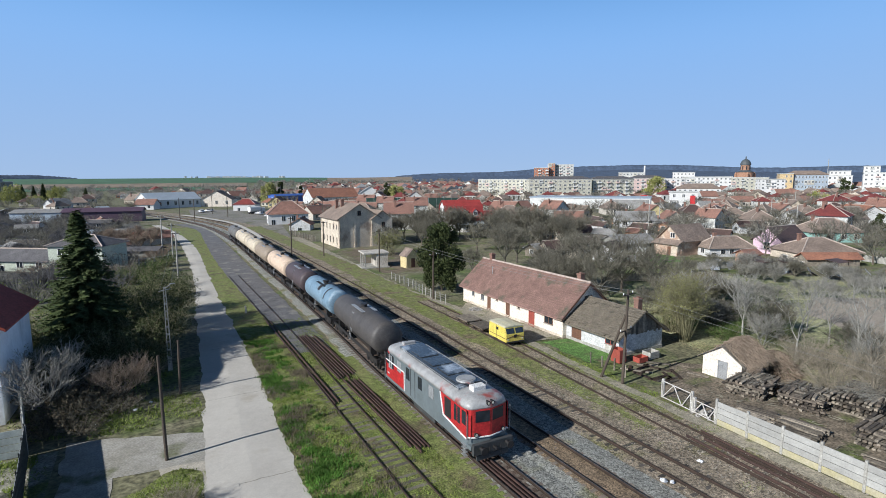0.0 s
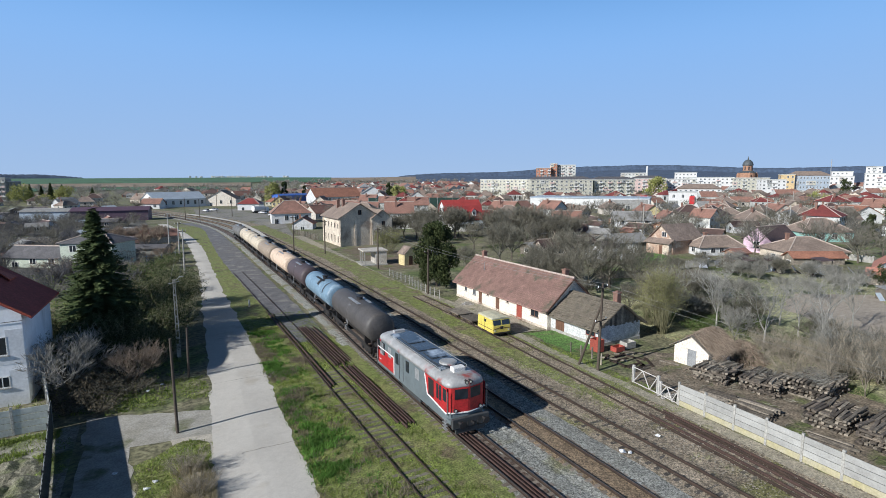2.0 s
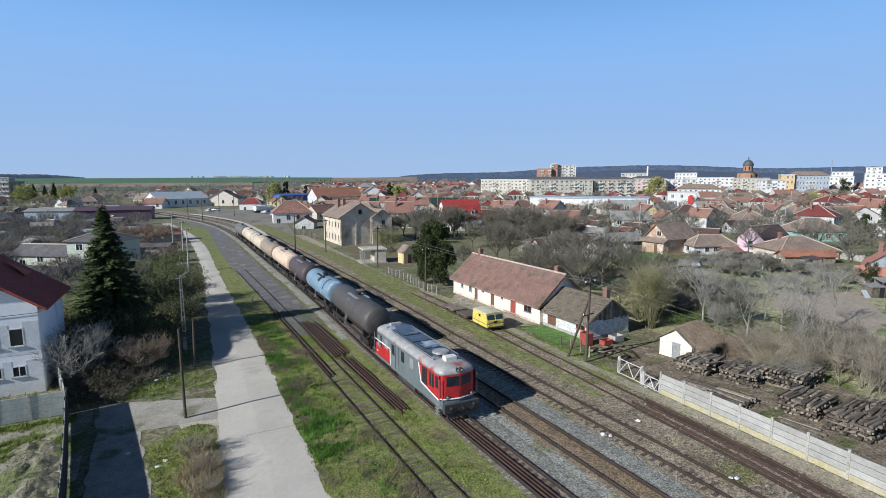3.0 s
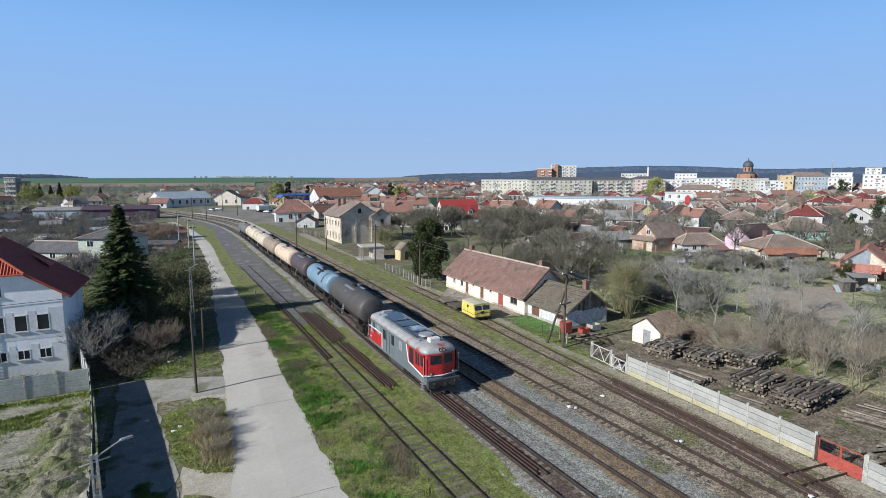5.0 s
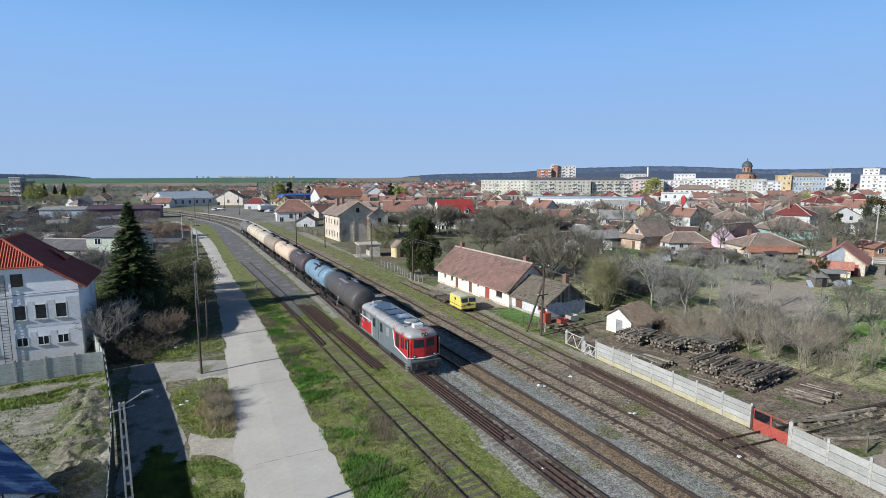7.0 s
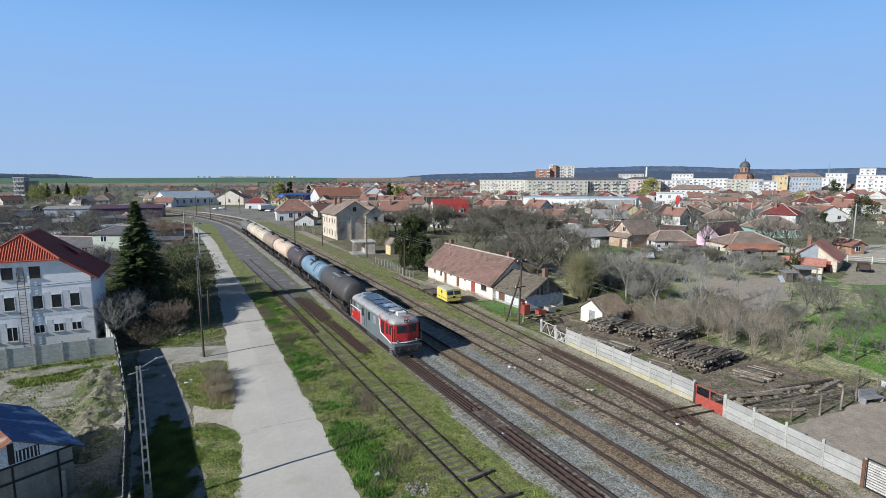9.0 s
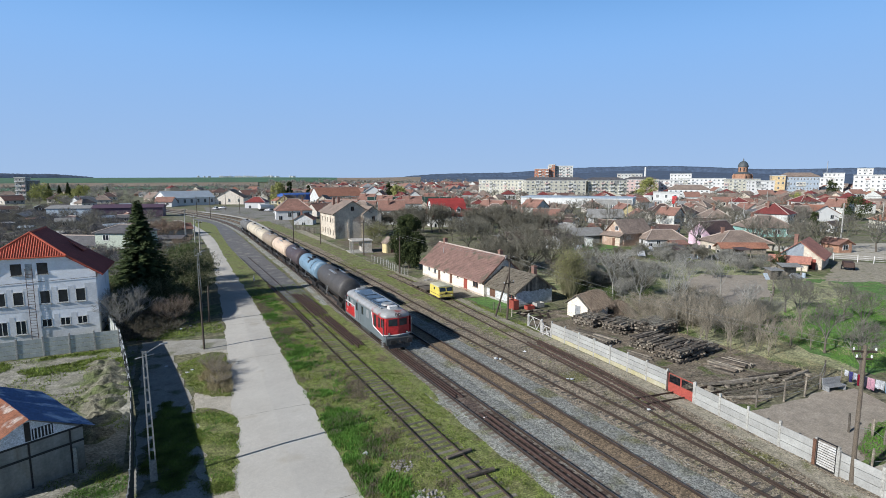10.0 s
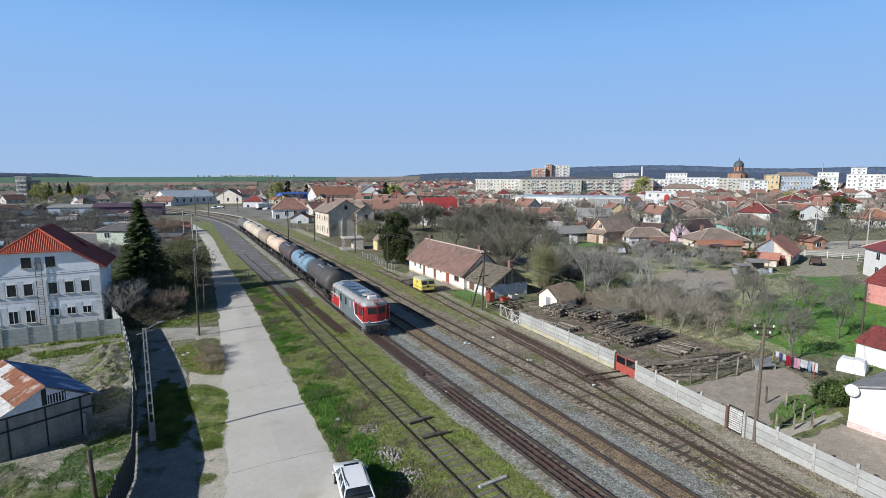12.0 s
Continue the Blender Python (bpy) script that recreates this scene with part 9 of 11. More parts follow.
# ---- the town ----
def dwelling(name, x, y, rz, w, d, h, rise, wall, roof, label, hip=False, axis="x", wins=2, floors=1, chim=1, category="house", front=True):
    """A house whose front faces its own -y; the ridge runs along axis."""
    th = thing(name, x, y, 0, rz, label=label, category=category)
    bm = B()
    if hip:
        box(bm, -w / 2, w / 2, -d / 2, d / 2, 0, h)
    else:
        gable_shell(bm, -w / 2, w / 2, -d / 2, d / 2, h, h + rise - 0.12, axis)
    part("wall", bm, wall, th)
    o = 0.45
    bm = B()
    if hip:
        k = max(0.0, w - d) / 2 if w >= d else 0.0
        kd = max(0.0, d - w) / 2
        X, Y, z0, z1 = w / 2 + o, d / 2 + o, h - 0.12, h + rise
        a, b = (-k, -kd, z1), (k, kd, z1)
        for f in ([(-X, -Y, z0), (X, -Y, z0), b, a] if w >= d else [(-X, -Y, z0), (X, -Y, z0), a], [(X, Y, z0), (-X, Y, z0), a, b] if w >= d else [(X, Y, z0), (-X, Y, z0), b],
                  [(-X, Y, z0), (-X, -Y, z0), a] if w >= d else [(-X, Y, z0), (-X, -Y, z0), a, b], [(X, -Y, z0), (X, Y, z0), b] if w >= d else [(X, -Y, z0), (X, Y, z0), b, a]):
            poly(bm, f)
        poly(bm, [(-X, -Y, z0 - 0.02), (-X, Y, z0 - 0.02), (X, Y, z0 - 0.02), (X, -Y, z0 - 0.02)])
    else:
        for s in (-1, 1):
            if axis == "x":
                e = d / 2 + o
                extrude_poly(bm, [(-w / 2 - o, s * e, h - rise * o / (d / 2) + 0.05), (w / 2 + o, s * e, h - rise * o / (d / 2) + 0.05), (w / 2 + o, 0, h + rise + 0.05), (-w / 2 - o, 0, h + rise + 0.05)], 0.14)
            else:
                e = w / 2 + o
                extrude_poly(bm, [(s * e, -d / 2 - o, h - rise * o / (w / 2) + 0.05), (s * e, d / 2 + o, h - rise * o / (w / 2) + 0.05), (0, d / 2 + o, h + rise + 0.05), (0, -d / 2 - o, h + rise + 0.05)], 0.14)
    part("roof", bm, roof, th)
    if roof not in (M["roof_grey"], M["roof_bluegrey"]) and wins:
        bm = B()
        if hip:
            for p, q in ((a, b), (a, (-X, -Y, z0)), (a if w >= d else b, (-X, Y, z0)), (b if w >= d else a, (X, -Y, z0)), (b, (X, Y, z0))):
                if (Vector(p) - Vector(q)).length > 0.1:
                    tube(bm, Vector(p) + Vector((0, 0, 0.03)), Vector(q) + Vector((0, 0, 0.03)), 0.13, 0.13, 5)
        elif axis == "x":
            tube(bm, (-w / 2 - o, 0, h + rise + 0.06), (w / 2 + o, 0, h + rise + 0.06), 0.14, 0.14, 5)
        else:
            tube(bm, (0, -d / 2 - o, h + rise + 0.06), (0, d / 2 + o, h + rise + 0.06), 0.14, 0.14, 5)
        part("ridge_cap", bm, M["tile_ridge"], th, "mortared pale ridge tiles")
    for c in range(chim):
        cx = (-0.22 + 0.5 * c) * w
        bm = B()
        box(bm, cx - 0.3, cx + 0.3, d * 0.12 - 0.3, d * 0.12 + 0.3, h + rise * 0.45, h + rise + 0.7)
        box(bm, cx - 0.38, cx + 0.38, d * 0.12 - 0.38, d * 0.12 + 0.38, h + rise + 0.55, h + rise + 0.75)
        part("chimney", bm, M["brick"], th)
    fh = h / floors
    for f in range(floors):
        for i in range(wins):
            u = -w / 2 + w * (i + 0.5) / wins
            far_window(th, u, -d / 2, f * fh + fh * 0.33, min(1.3, w / wins * 0.45), fh * 0.45, "y")
        far_window(th, 0.0, -w / 2, f * fh + fh * 0.33, 1.1, fh * 0.45, "x")
    return th


WIN_MESH = {}


def far_window(th, u, plane, z, w, h, ax, pane=None):
    pane = pane or M["glass"]
    key = (round(w, 1), round(h, 1), ax, pane.name)
    if key not in WIN_MESH:
        a, b = key[0], key[1]
        bm = B()
        for t, x, y, z, q in ((0, a / 2 + 0.08, 0.05, -0.08, b + 0.08), (1, a * 0.2, 0.08, 0.0, b)):
            for s in ((0,) if t == 0 else (-1, 1)):
                n0 = len(bm.faces)
                if ax == "y":
                    box(bm, s * a / 4 - x, s * a / 4 + x, -y, 0.0, z, q)
                else:
                    box(bm, -y, 0.0, s * a / 4 - x, s * a / 4 + x, z, q)
                bm.faces.ensure_lookup_table()
                for f in bm.faces[n0:]:
                    f.material_index = t
        WIN_MESH[key] = mesh_of("window", bm, M["frame_white"])
        WIN_MESH[key].materials.append(pane)
    ob = new("window", WIN_MESH[key])
    ob.parent = th
    ob.location = (u, plane, z) if ax == "y" else (plane, u, z)
    return ob


def from_line(ax, ay, bx, by, d):
    """Middle and turn of a house whose front runs from a to b."""
    a = math.atan2(by - ay, bx - ax)
    return (ax + bx) / 2 - math.sin(a) * d / 2, (ay + by) / 2 + math.cos(a) * d / 2, math.degrees(a)


NEAR = []


def placed(name, line, d, h, rise, wall, roof, label, **k):
    x, y, a = from_line(*line, d)
    NEAR.append((x, y, max(d, math.hypot(line[2] - line[0], line[3] - line[1])) * 0.75))
    return dwelling(name, x, y, a, math.hypot(line[2] - line[0], line[3] - line[1]), d, h, rise, wall, roof, label, **k)


def red_villa(x, y, rz):
    """Two-storey villa under a tall mansard roof; its gable end looks along -x."""
    th = thing("red_villa", x, y, 0, rz, label="white villa under a tall bright red mansard roof", category="house")
    NEAR.append((x + 6, y + 4, 11))
    w, d = 11.6, 7.6
    prof = [(0, 0), (d, 0), (d, 4.8), (d - 1.0, 7.8), (d / 2, 9.5), (1.0, 7.8), (0, 4.8)]
    bm = B()
    lo, hi = [bm.verts.new((0, p, q)) for p, q in prof], [bm.verts.new((w, p, q)) for p, q in prof]
    bm.faces.new(lo), bm.faces.new(hi[::-1])
    for i in range(len(prof)):
        j = (i + 1) % len(prof)
        bm.faces.new((lo[i], lo[j], hi[j], hi[i]))
    part("wall", bm, M["white"], th)
    bm = B()
    out = [(-0.7, 3.7), (0.85, 7.95), (d / 2, 9.7), (d - 0.85, 7.95), (d + 0.5, 4.1)]
    for (p, q), (p2, q2) in zip(out, out[1:]):
        extrude_poly(bm, [(-0.4, p, q), (w + 0.4, p, q), (w + 0.4, p2, q2), (-0.4, p2, q2)], 0.16)
    part("roof", bm, M["roof_bright"], th, "bright red mansard roof")
    for u in (2.4, 5.8, 9.2):
        bm = B()
        gable_shell(bm, u - 0.7, u + 0.7, -0.3, 1.2, 6.3, 7.0, "y")
        dm = part("dormer", bm, M["white"], th)
        bm = B()
        for sgn in (-1, 1):
            extrude_poly(bm, [(u + sgn * 0.95, -0.5, 6.15), (u + sgn * 0.95, 1.4, 6.15), (u, 1.4, 7.2), (u, -0.5, 7.2)], 0.1)
        part("dormer_roof", bm, M["roof_bright"], dm)
        far_window(th, u, -0.3, 5.2, 0.9, 1.0, "y")
    bm = B()
    box(bm, 3.2, w, -1.5, -0.05, 2.4, 2.6)
    box(bm, 3.2, w, -1.5, -1.42, 2.6, 3.4)
    part("balcony", bm, M["plaster_blue"], th, "pale blue balcony along the front")
    for u in (1.4, 4.2, 7.0, 9.8):
        far_window(th, u, -0.002, 0.8, 1.3, 1.3, "y")
        far_window(th, u, -0.002, 2.8, 1.2, 0.8, "y")
    for v in (2.2, 5.4):
        for z in (0.9, 3.2, 5.7):
            far_window(th, v, -0.002, z, 1.2, 1.4, "x")
    bm = B()
    box(bm, 8.0, 8.7, d / 2 + 0.4, d / 2 + 1.1, 8.6, 10.5)
    part("chimney", bm, M["brick"], th)


M["plaster_blue"] = material("pale_blue_plaster", (0.52, 0.58, 0.64), (0.44, 0.49, 0.54), 0.9, scale=0.5, bump=0.05)
placed("garden_house", (-14.8, 115.0, -6.4, 110.0), 7, 4.9, 1.5, M["green_pl"], M["roof_slate"], "pale green two-storey house with a low grey roof", wins=2, floors=2, chim=0, hip=True)
placed("garden_house", (-24.4, 123.0, -15.0, 116.0), 5, 2.2, 1.6, M["green_pl"], M["roof_slate"], "long low pale green outbuilding", wins=3, chim=0)
M["purple_sheet"] = material("plum_sheet_cladding", (0.115, 0.07, 0.10), (0.09, 0.055, 0.08), 0.6, scale=0.3, bump=0.1)
placed("tiled_outbuilding", (-7.0, 149.0, 6.2, 152.4), 5, 1.9, 1.4, M["stucco_old"], M["roof_terra"], "long low outbuilding with a terracotta roof", wins=0, chim=0)
placed("long_shed", (-27.3, 244.0, -1.1, 240.0), 9, 4.2, 1.2, M["purple_sheet"], M["purple_sheet"], "long plum-coloured sheet metal shed", wins=0, chim=0)
placed("long_shed", (-44.0, 250.0, -27.6, 244.2), 9, 4.2, 1.0, M["roof_bluegrey"], M["roof_grey"], "long blue-grey sheet metal shed", wins=0, chim=0)
placed("industrial_hall", (1.6, 335.0, 29.0, 345.0), 18, 4.9, 3.8, M["white"], M["roof_bluegrey"], "white industrial hall with a shallow blue-grey roof", wins=7, chim=0)
placed("red_roof_house", (-5.0, 330.0, 4.0, 326.0), 8, 3.0, 2.6, M["white"], M["roof_terra"], "small house with a red roof", wins=2)
placed("roadside_house", (29.2, 345.0, 45.3, 338.0), 11, 4.4, 5.0, M["plaster"], M["roof_brown"], "plastered house with a steep brown roof", axis="y", wins=3)
placed("red_roof_house", (39.6, 290.0, 49.6, 285.0), 8, 3.4, 2.8, M["white"], M["roof_red"], "low white house with a red roof", hip=True, wins=2)
placed("platform_house", (38.5, 195.0, 52.5, 193.0), 10, 3.8, 4.4, M["white"], M["roof_terra"], "white house with a brown hipped roof by the platform", hip=True, wins=4, chim=2)
placed("small_house", (40.1, 169.9, 46.0, 167.0), 6, 2.1, 1.9, M["plaster_grey"], M["roof_orange"], "small house with an orange roof", axis="y", wins=1)
M["blue_sheet"] = material("blue_sheet_cladding", (0.05, 0.13, 0.42), (0.045, 0.11, 0.36), 0.5, scale=0.3, bump=0.05)
placed("blue_hall", (76.0, 360.0, 98.0, 368.0), 10, 5.0, 1.0, M["blue_sheet"], M["blue_sheet"], "long bright blue sheet metal hall", wins=0, chim=0)
placed("large_barn", (92.0, 330.0, 124.0, 334.0), 16, 4.7, 5.6, M["plaster_grey"], M["roof_orange"], "large barn with a dull brick-red roof", wins=5, chim=0)
placed("white_barn", (124.6, 334.0, 138.0, 329.5), 14, 6.5, 4.5, M["white"], M["roof_grey"], "white gabled barn with a grey roof", axis="y", wins=2, chim=0)
red_villa(79.4, 138.0, -14)
for k in range(4):      # its open garden
    NEAR.append((84 - k * 7.5, 133 - k * 14, 9))
placed("red_villa_annex", (96.0, 150.0, 105.0, 148.0), 8, 3.0, 2.2, M["white"], M["roof_red"], "low annex with a bright red roof", wins=2)
placed("white_cottage", (79.7, 188.6, 90.4, 186.0), 8, 2.8, 2.2, M["white"], M["roof_red"], "white cottage with a bright red roof", axis="y", wins=2)
# closed shell: dark wall colour imitates the shaded inside of an open front
placed("grey_shed", (90.0, 80.6, 99.5, 78.8), 6.5, 2.2, 1.5, M["dark_wall"], M["roof_grey"], "timber shed with a grey sheet roof, open front's shade put into its wall colour", wins=0, chim=0)
brick = placed("brick_house", (98.0, 77.0, 98.0, 71.0), 9.5, 3.4, 2.9, M["brick_old"], M["roof_brown"], "rough brick house with a brown roof and white attic windows", axis="y", wins=0, chim=0)
bm = B()
box(bm, -2.9, 2.9, -5.9, -4.78, 0, 2.6)
part("front_room", bm, M["brick_old"], brick)
bm = B()
extrude_poly(bm, [(-3.4, -6.4, 2.45), (3.4, -6.4, 2.45), (3.4, -4.76, 3.35), (-3.4, -4.76, 3.35)], 0.12)
part("skirt_roof", bm, M["roof_brown"], brick)
for u in (-0.75, 0.75):
    far_window(brick, u, -4.76, 3.75, 1.1, 1.0, "y")
bm = B()
box(bm, 0.5, 1.3, -5.96, -5.88, 0, 1.95)
part("door", bm, M["brownwood"], brick)
placed("long_farmhouse", (101.8, 67.2, 110.8, 63.4), 4.6, 1.9, 2.1, M["plaster_grey"], M["roof_brown"], "long grey farmhouse with a hipped brown roof", hip=True, wins=5, chim=1)
placed("pink_house", (117.0, 67.2, 117.0, 61.2), 10, 3.1, 2.6, M["pink"], M["roof_dark"], "pink gabled house with a dark brown roof", axis="y", wins=1, chim=0)
placed("hipped_house", (110.6, 54.0, 121.4, 48.6), 9, 1.8, 2.5, M["stucco_old"], M["roof_brown"], "old house with a wide brown hipped roof", hip=True, wins=3)
placed("lean_to", (106.6, 51.0, 115.0, 46.2), 2.8, 1.6, 0.8, M["oldwood"], M["roof_orange"], "low lean-to with orange tiles along the old house", wins=0, chim=0)
placed("teal_house", (146.0, 69.5, 157.0, 63.0), 9, 2.6, 3.2, M["teal_pl"], M["roof_brown"], "teal house with a brown hipped roof", hip=True, wins=4)
placed("arched_house", (218.3, 90.4, 228.0, 85.0), 12, 3.2, 3.0, M["white"], M["roof_orange"], "white house with an orange roof", axis="y", wins=2)
cottage = placed("tiled_cottage", (101.0, 36.0, 103.4, 29.4), 10, 2.2, 2.8, M["stucco_old"], M["roof_cottage"], "old cottage with a terracotta roof and a red door", axis="y", wins=0)
bm = B()
extrude_poly(bm, [(-3.3, -5.06, 2.25), (0.6, -5.06, 2.25), (0.6, -5.06, 4.3), (0.0, -5.06, 4.75)], 0.06)
part("gable_sheeting", bm, M["plaster_blue"], cottage, "pale blue sheeting over the gable")
bm = B()
box(bm, 1.7, 2.6, -5.08, -4.99, 0, 1.9)
part("door", bm, M["reddoor"], cottage, "red door")
far_window(cottage, 0.7, -5.0, 0.9, 1.0, 1.0, "y")
far_window(cottage, 1.6, -5.0, 2.4, 1.0, 0.8, "y")
for k in range(3):      # open ground behind the cottage
    NEAR.append((111 + 6 * k, 25 + 4 * k, 8))
NEAR += [(95, 65, 9), (170, 56, 13), (152, 45, 15), (70, 137, 12), (68, 113, 14), (78, 118, 10)]
placed("tiled_porch", (97.4, 35.2, 99.6, 29.8), 2.4, 1.7, 0.8, M["stucco_old"], M["roof_cottage"], "low porch with a terracotta roof", wins=0, chim=0)
placed("red_house", (99.5, 12.0, 108.0, 4.0), 9, 4.8, 3.0, M["white"], M["roof_red"], "white two-storey house with a red roof", hip=True, wins=2, floors=2)

# procedural quarters behind: a handful of house types, copied with jitter
rr = random.Random(404)
KIND = []
for i, (w, d, h, rise, wall, roof, hip, ax, lab, fl) in enumerate((
        (11, 8, 2.9, 3.2, "stucco_pale", "roof_brown", True, "x", "low house with a brown hipped roof", 1), (12, 8, 2.8, 3.0, "stucco_pale", "roof_terra", False, "x", "low pale house with a terracotta roof", 1),
        (9, 11, 3.0, 3.6, "stucco_old", "roof_brown", False, "y", "gabled house with a weathered brown roof", 1), (10, 9, 3.0, 3.3, "flat_cream", "roof_orange", True, "x", "low house with an orange hipped roof", 1),
        (10, 10, 5.4, 3.2, "flat_grey", "roof_wine", True, "x", "two-storey pale house with a dark red roof", 2), (12, 8, 2.6, 2.6, "plaster_grey", "roof_grey", False, "x", "grey outbuilding with a sheet roof", 1),
        (9, 12, 2.9, 3.4, "yellow_pl", "roof_terra", False, "y", "ochre gabled house with a terracotta roof", 1), (11, 9, 3.0, 3.2, "stucco_pale", "roof_dark", True, "x", "low house with a dark hipped roof", 1),
        (13, 9, 3.0, 3.4, "brick_pl", "roof_brown", True, "x", "brick house with a broad brown roof", 1), (9, 9, 5.4, 3.2, "flat_grey", "roof_terra", False, "y", "tall pale house with a red-brown roof", 2))):
    KIND.append((w, d, h, rise, M[wall], M[roof], hip, ax, lab, fl))
PROTO = {}


def town_house(k, x, y, a, s):
    if k not in PROTO:
        w, d, h, rise, wall, roof, hip, ax, lab, fl = KIND[k]
        PROTO[k] = dwelling("town_house", x, y, a, w, d, h, rise, wall, roof, lab, hip=hip, axis=ax, wins=3, floors=fl, chim=1)
        tagged(PROTO[k], group="town houses")
    else:
        copy_thing(PROTO[k], pose(x, y, 0, 0, 0, a) @ Matrix.Scale(s, 4))


clear = lambda x, y, r=6: all(math.hypot(x - a, y - b) > q + r for a, b, q in NEAR)
for u in range(-30, 31, 10):      # ground and car park of the supermarket
    for back in (0, 18, 34):
        NEAR.append((214 + u * 0.616 - back * 0.7, 214 - u * 0.788 - back * 0.7, 13))
places = []
for ring in range(27):
    dist = 140 + ring * 19
    n = int(dist * 1.27 / 18)
    for i in range(n):
        brg = 4 + 73 * (i + rr.uniform(0.15, 0.85)) / n
        dd = dist + rr.uniform(-8, 8)
        x, y = dd * math.sin(radians(brg)), dd * math.cos(radians(brg)) - 12
        if x < 60 and y < 330 or x < 36 + 0.07 * y:
            continue
        if brg > 34 and dist > 430 and brg < 48:
            continue
        if not clear(x, y, 4) or rr.random() < 0.08 or (dist < 185 and brg > 38) or (x < 112 and y < 112):
            continue
        places.append((x, y))
        NEAR.append((x, y, 5.5))
weights = [0, 0, 0, 1, 1, 1, 2, 2, 3, 4, 5, 6, 7, 8, 9]
FAR = []
for x, y in places:
    k, a, sc = rr.choice(weights), -32 + rr.choice((0, 0, 90, 45)) + rr.uniform(-10, 10), rr.uniform(0.72, 1.02)
    if math.hypot(x, y) < 330:
        town_house(k, x, y, a, sc)
    else:
        FAR.append((k, x, y, a, sc))


def far_houses(rows):
    """The far quarters as one mass of small walled and roofed houses."""
    mats = [M[k] for k in ("white", "stucco_pale", "flat_grey", "flat_cream", "plaster_grey", "stucco_old", "roof_brown", "roof_terra", "roof_orange", "roof_wine", "roof_dark", "glass", "roof_red")]
    vs, fs, mi = [], [], []
    for k, x, y, a, sc in rows:
        w, d, h, rise, wall, roof, hip, ax, lab, fl = KIND[k]
        c, q = math.cos(radians(a)) * sc, math.sin(radians(a)) * sc
        wm = mats.index(wall) if wall in mats else 1
        rm = mats.index(roof) if roof in mats else 6
        b = len(vs)
        pts = [(sx * w / 2, sy * d / 2, z) for z in (0, h) for sx, sy in ((-1, -1), (1, -1), (1, 1), (-1, 1))]
        e = 0.4
        pts += [(sx * (w / 2 + e), sy * (d / 2 + e), h - 0.1) for sx, sy in ((-1, -1), (1, -1), (1, 1), (-1, 1))]
        k2 = max(0.0, w - d) / 2 if hip else w / 2 + e
        pts += [(-k2, 0, h + rise), (k2, 0, h + rise)]
        for f in ((0, 1, 5, 4), (1, 2, 6, 5), (2, 3, 7, 6), (3, 0, 4, 7)):
            fs.append(tuple(b + i for i in f))
            mi.append(wm)
        for f in ((8, 9, 13, 12), (10, 11, 12, 13)):
            fs.append(tuple(b + i for i in f))
            mi.append(rm)
        for f in ((11, 8, 12), (9, 10, 13)):
            fs.append(tuple(b + i for i in f))
            mi.append(rm if hip else wm)
        for i in range(3):
            u = -w / 2 + w * (i + 0.5) / 3
            n0 = len(pts)
            pts += [(u - 0.6, -d / 2 - 0.06, h * 0.3), (u + 0.6, -d / 2 - 0.06, h * 0.3), (u + 0.6, -d / 2 - 0.06, h * 0.78), (u - 0.6, -d / 2 - 0.06, h * 0.78)]
            fs.append(tuple(b + n0 + j for j in range(4)))
            mi.append(11)
        vs += [(px * c - py * q + x, px * q + py * c + y, pz * sc) for px, py, pz in pts]
    me = raw("far_houses", vs, fs, mats[0])
    for m in mats[1:]:
        me.materials.append(m)
    me.polygons.foreach_set("material_index", mi)
    tagged(new("far_houses", me), "distant mass of low tiled town houses", "houses", kind="stuff")


# sheds, fences and scrub in the gardens on the other side of the line
def shed_type(k):
    w, d, h, rise, wall, roof, lab = ((5, 4, 2.0, 0.9, "oldwood", "roof_grey", "weathered garden shed with a grey roof"), (7, 4, 2.2, 1.2, "plaster_grey", "roof_dark", "low outbuilding with a dark roof"), (4, 3, 1.9, 0.8, "brick_pl", "roof_terra", "small brick shed with a tiled roof"), (9, 5, 2.4, 1.5, "stucco_old", "roof_dark", "long farm shed with a dark roof"),
                                      (6, 4, 2.0, 0.8, "oldwood", "roof_slate", "grey board shed with a faded slate roof"), (4, 3, 1.9, 0.5, "dark_wall", "roof_bluegrey", "small sheet metal shed with a blue-grey roof"))[k]
    return w, d, h, rise, M[wall], M[roof], lab


SHED = {}
count = 0
for i in range(700):
    if count > 120:
        break
    if i % 3:
        x, y = rr.uniform(-120, -3), rr.uniform(72, 330)
        if abs(x) > 0.42 * y + 6 or (x > -32 and y < 132):
            continue
    else:
        brg, dd = rr.uniform(14, 70), rr.uniform(118, 210)
        x, y = dd * math.sin(radians(brg)), dd * math.cos(radians(brg)) - 12
        if x < 60:
            continue
    if not clear(x, y, 0.6):
        continue
    NEAR.append((x, y, 3.2))
    k = rr.randrange(4) if x > 0 else rr.choice((0, 0, 1, 4, 4, 4, 5, 5, 2))
    a = rr.uniform(-30, 30) + rr.choice((0, 90))
    if k not in SHED:
        w, d, h, rise, wall, roof, lab = shed_type(k)
        SHED[k] = dwelling("garden_outbuilding", x, y, a, w, d, h, rise, wall, roof, lab, wins=1, chim=0)
        tagged(SHED[k], group="garden outbuildings")
    else:
        copy_thing(SHED[k], pose(x, y, 0, 0, 0, a) @ Matrix.Scale(rr.uniform(0.8, 1.2), 4))
    count += 1
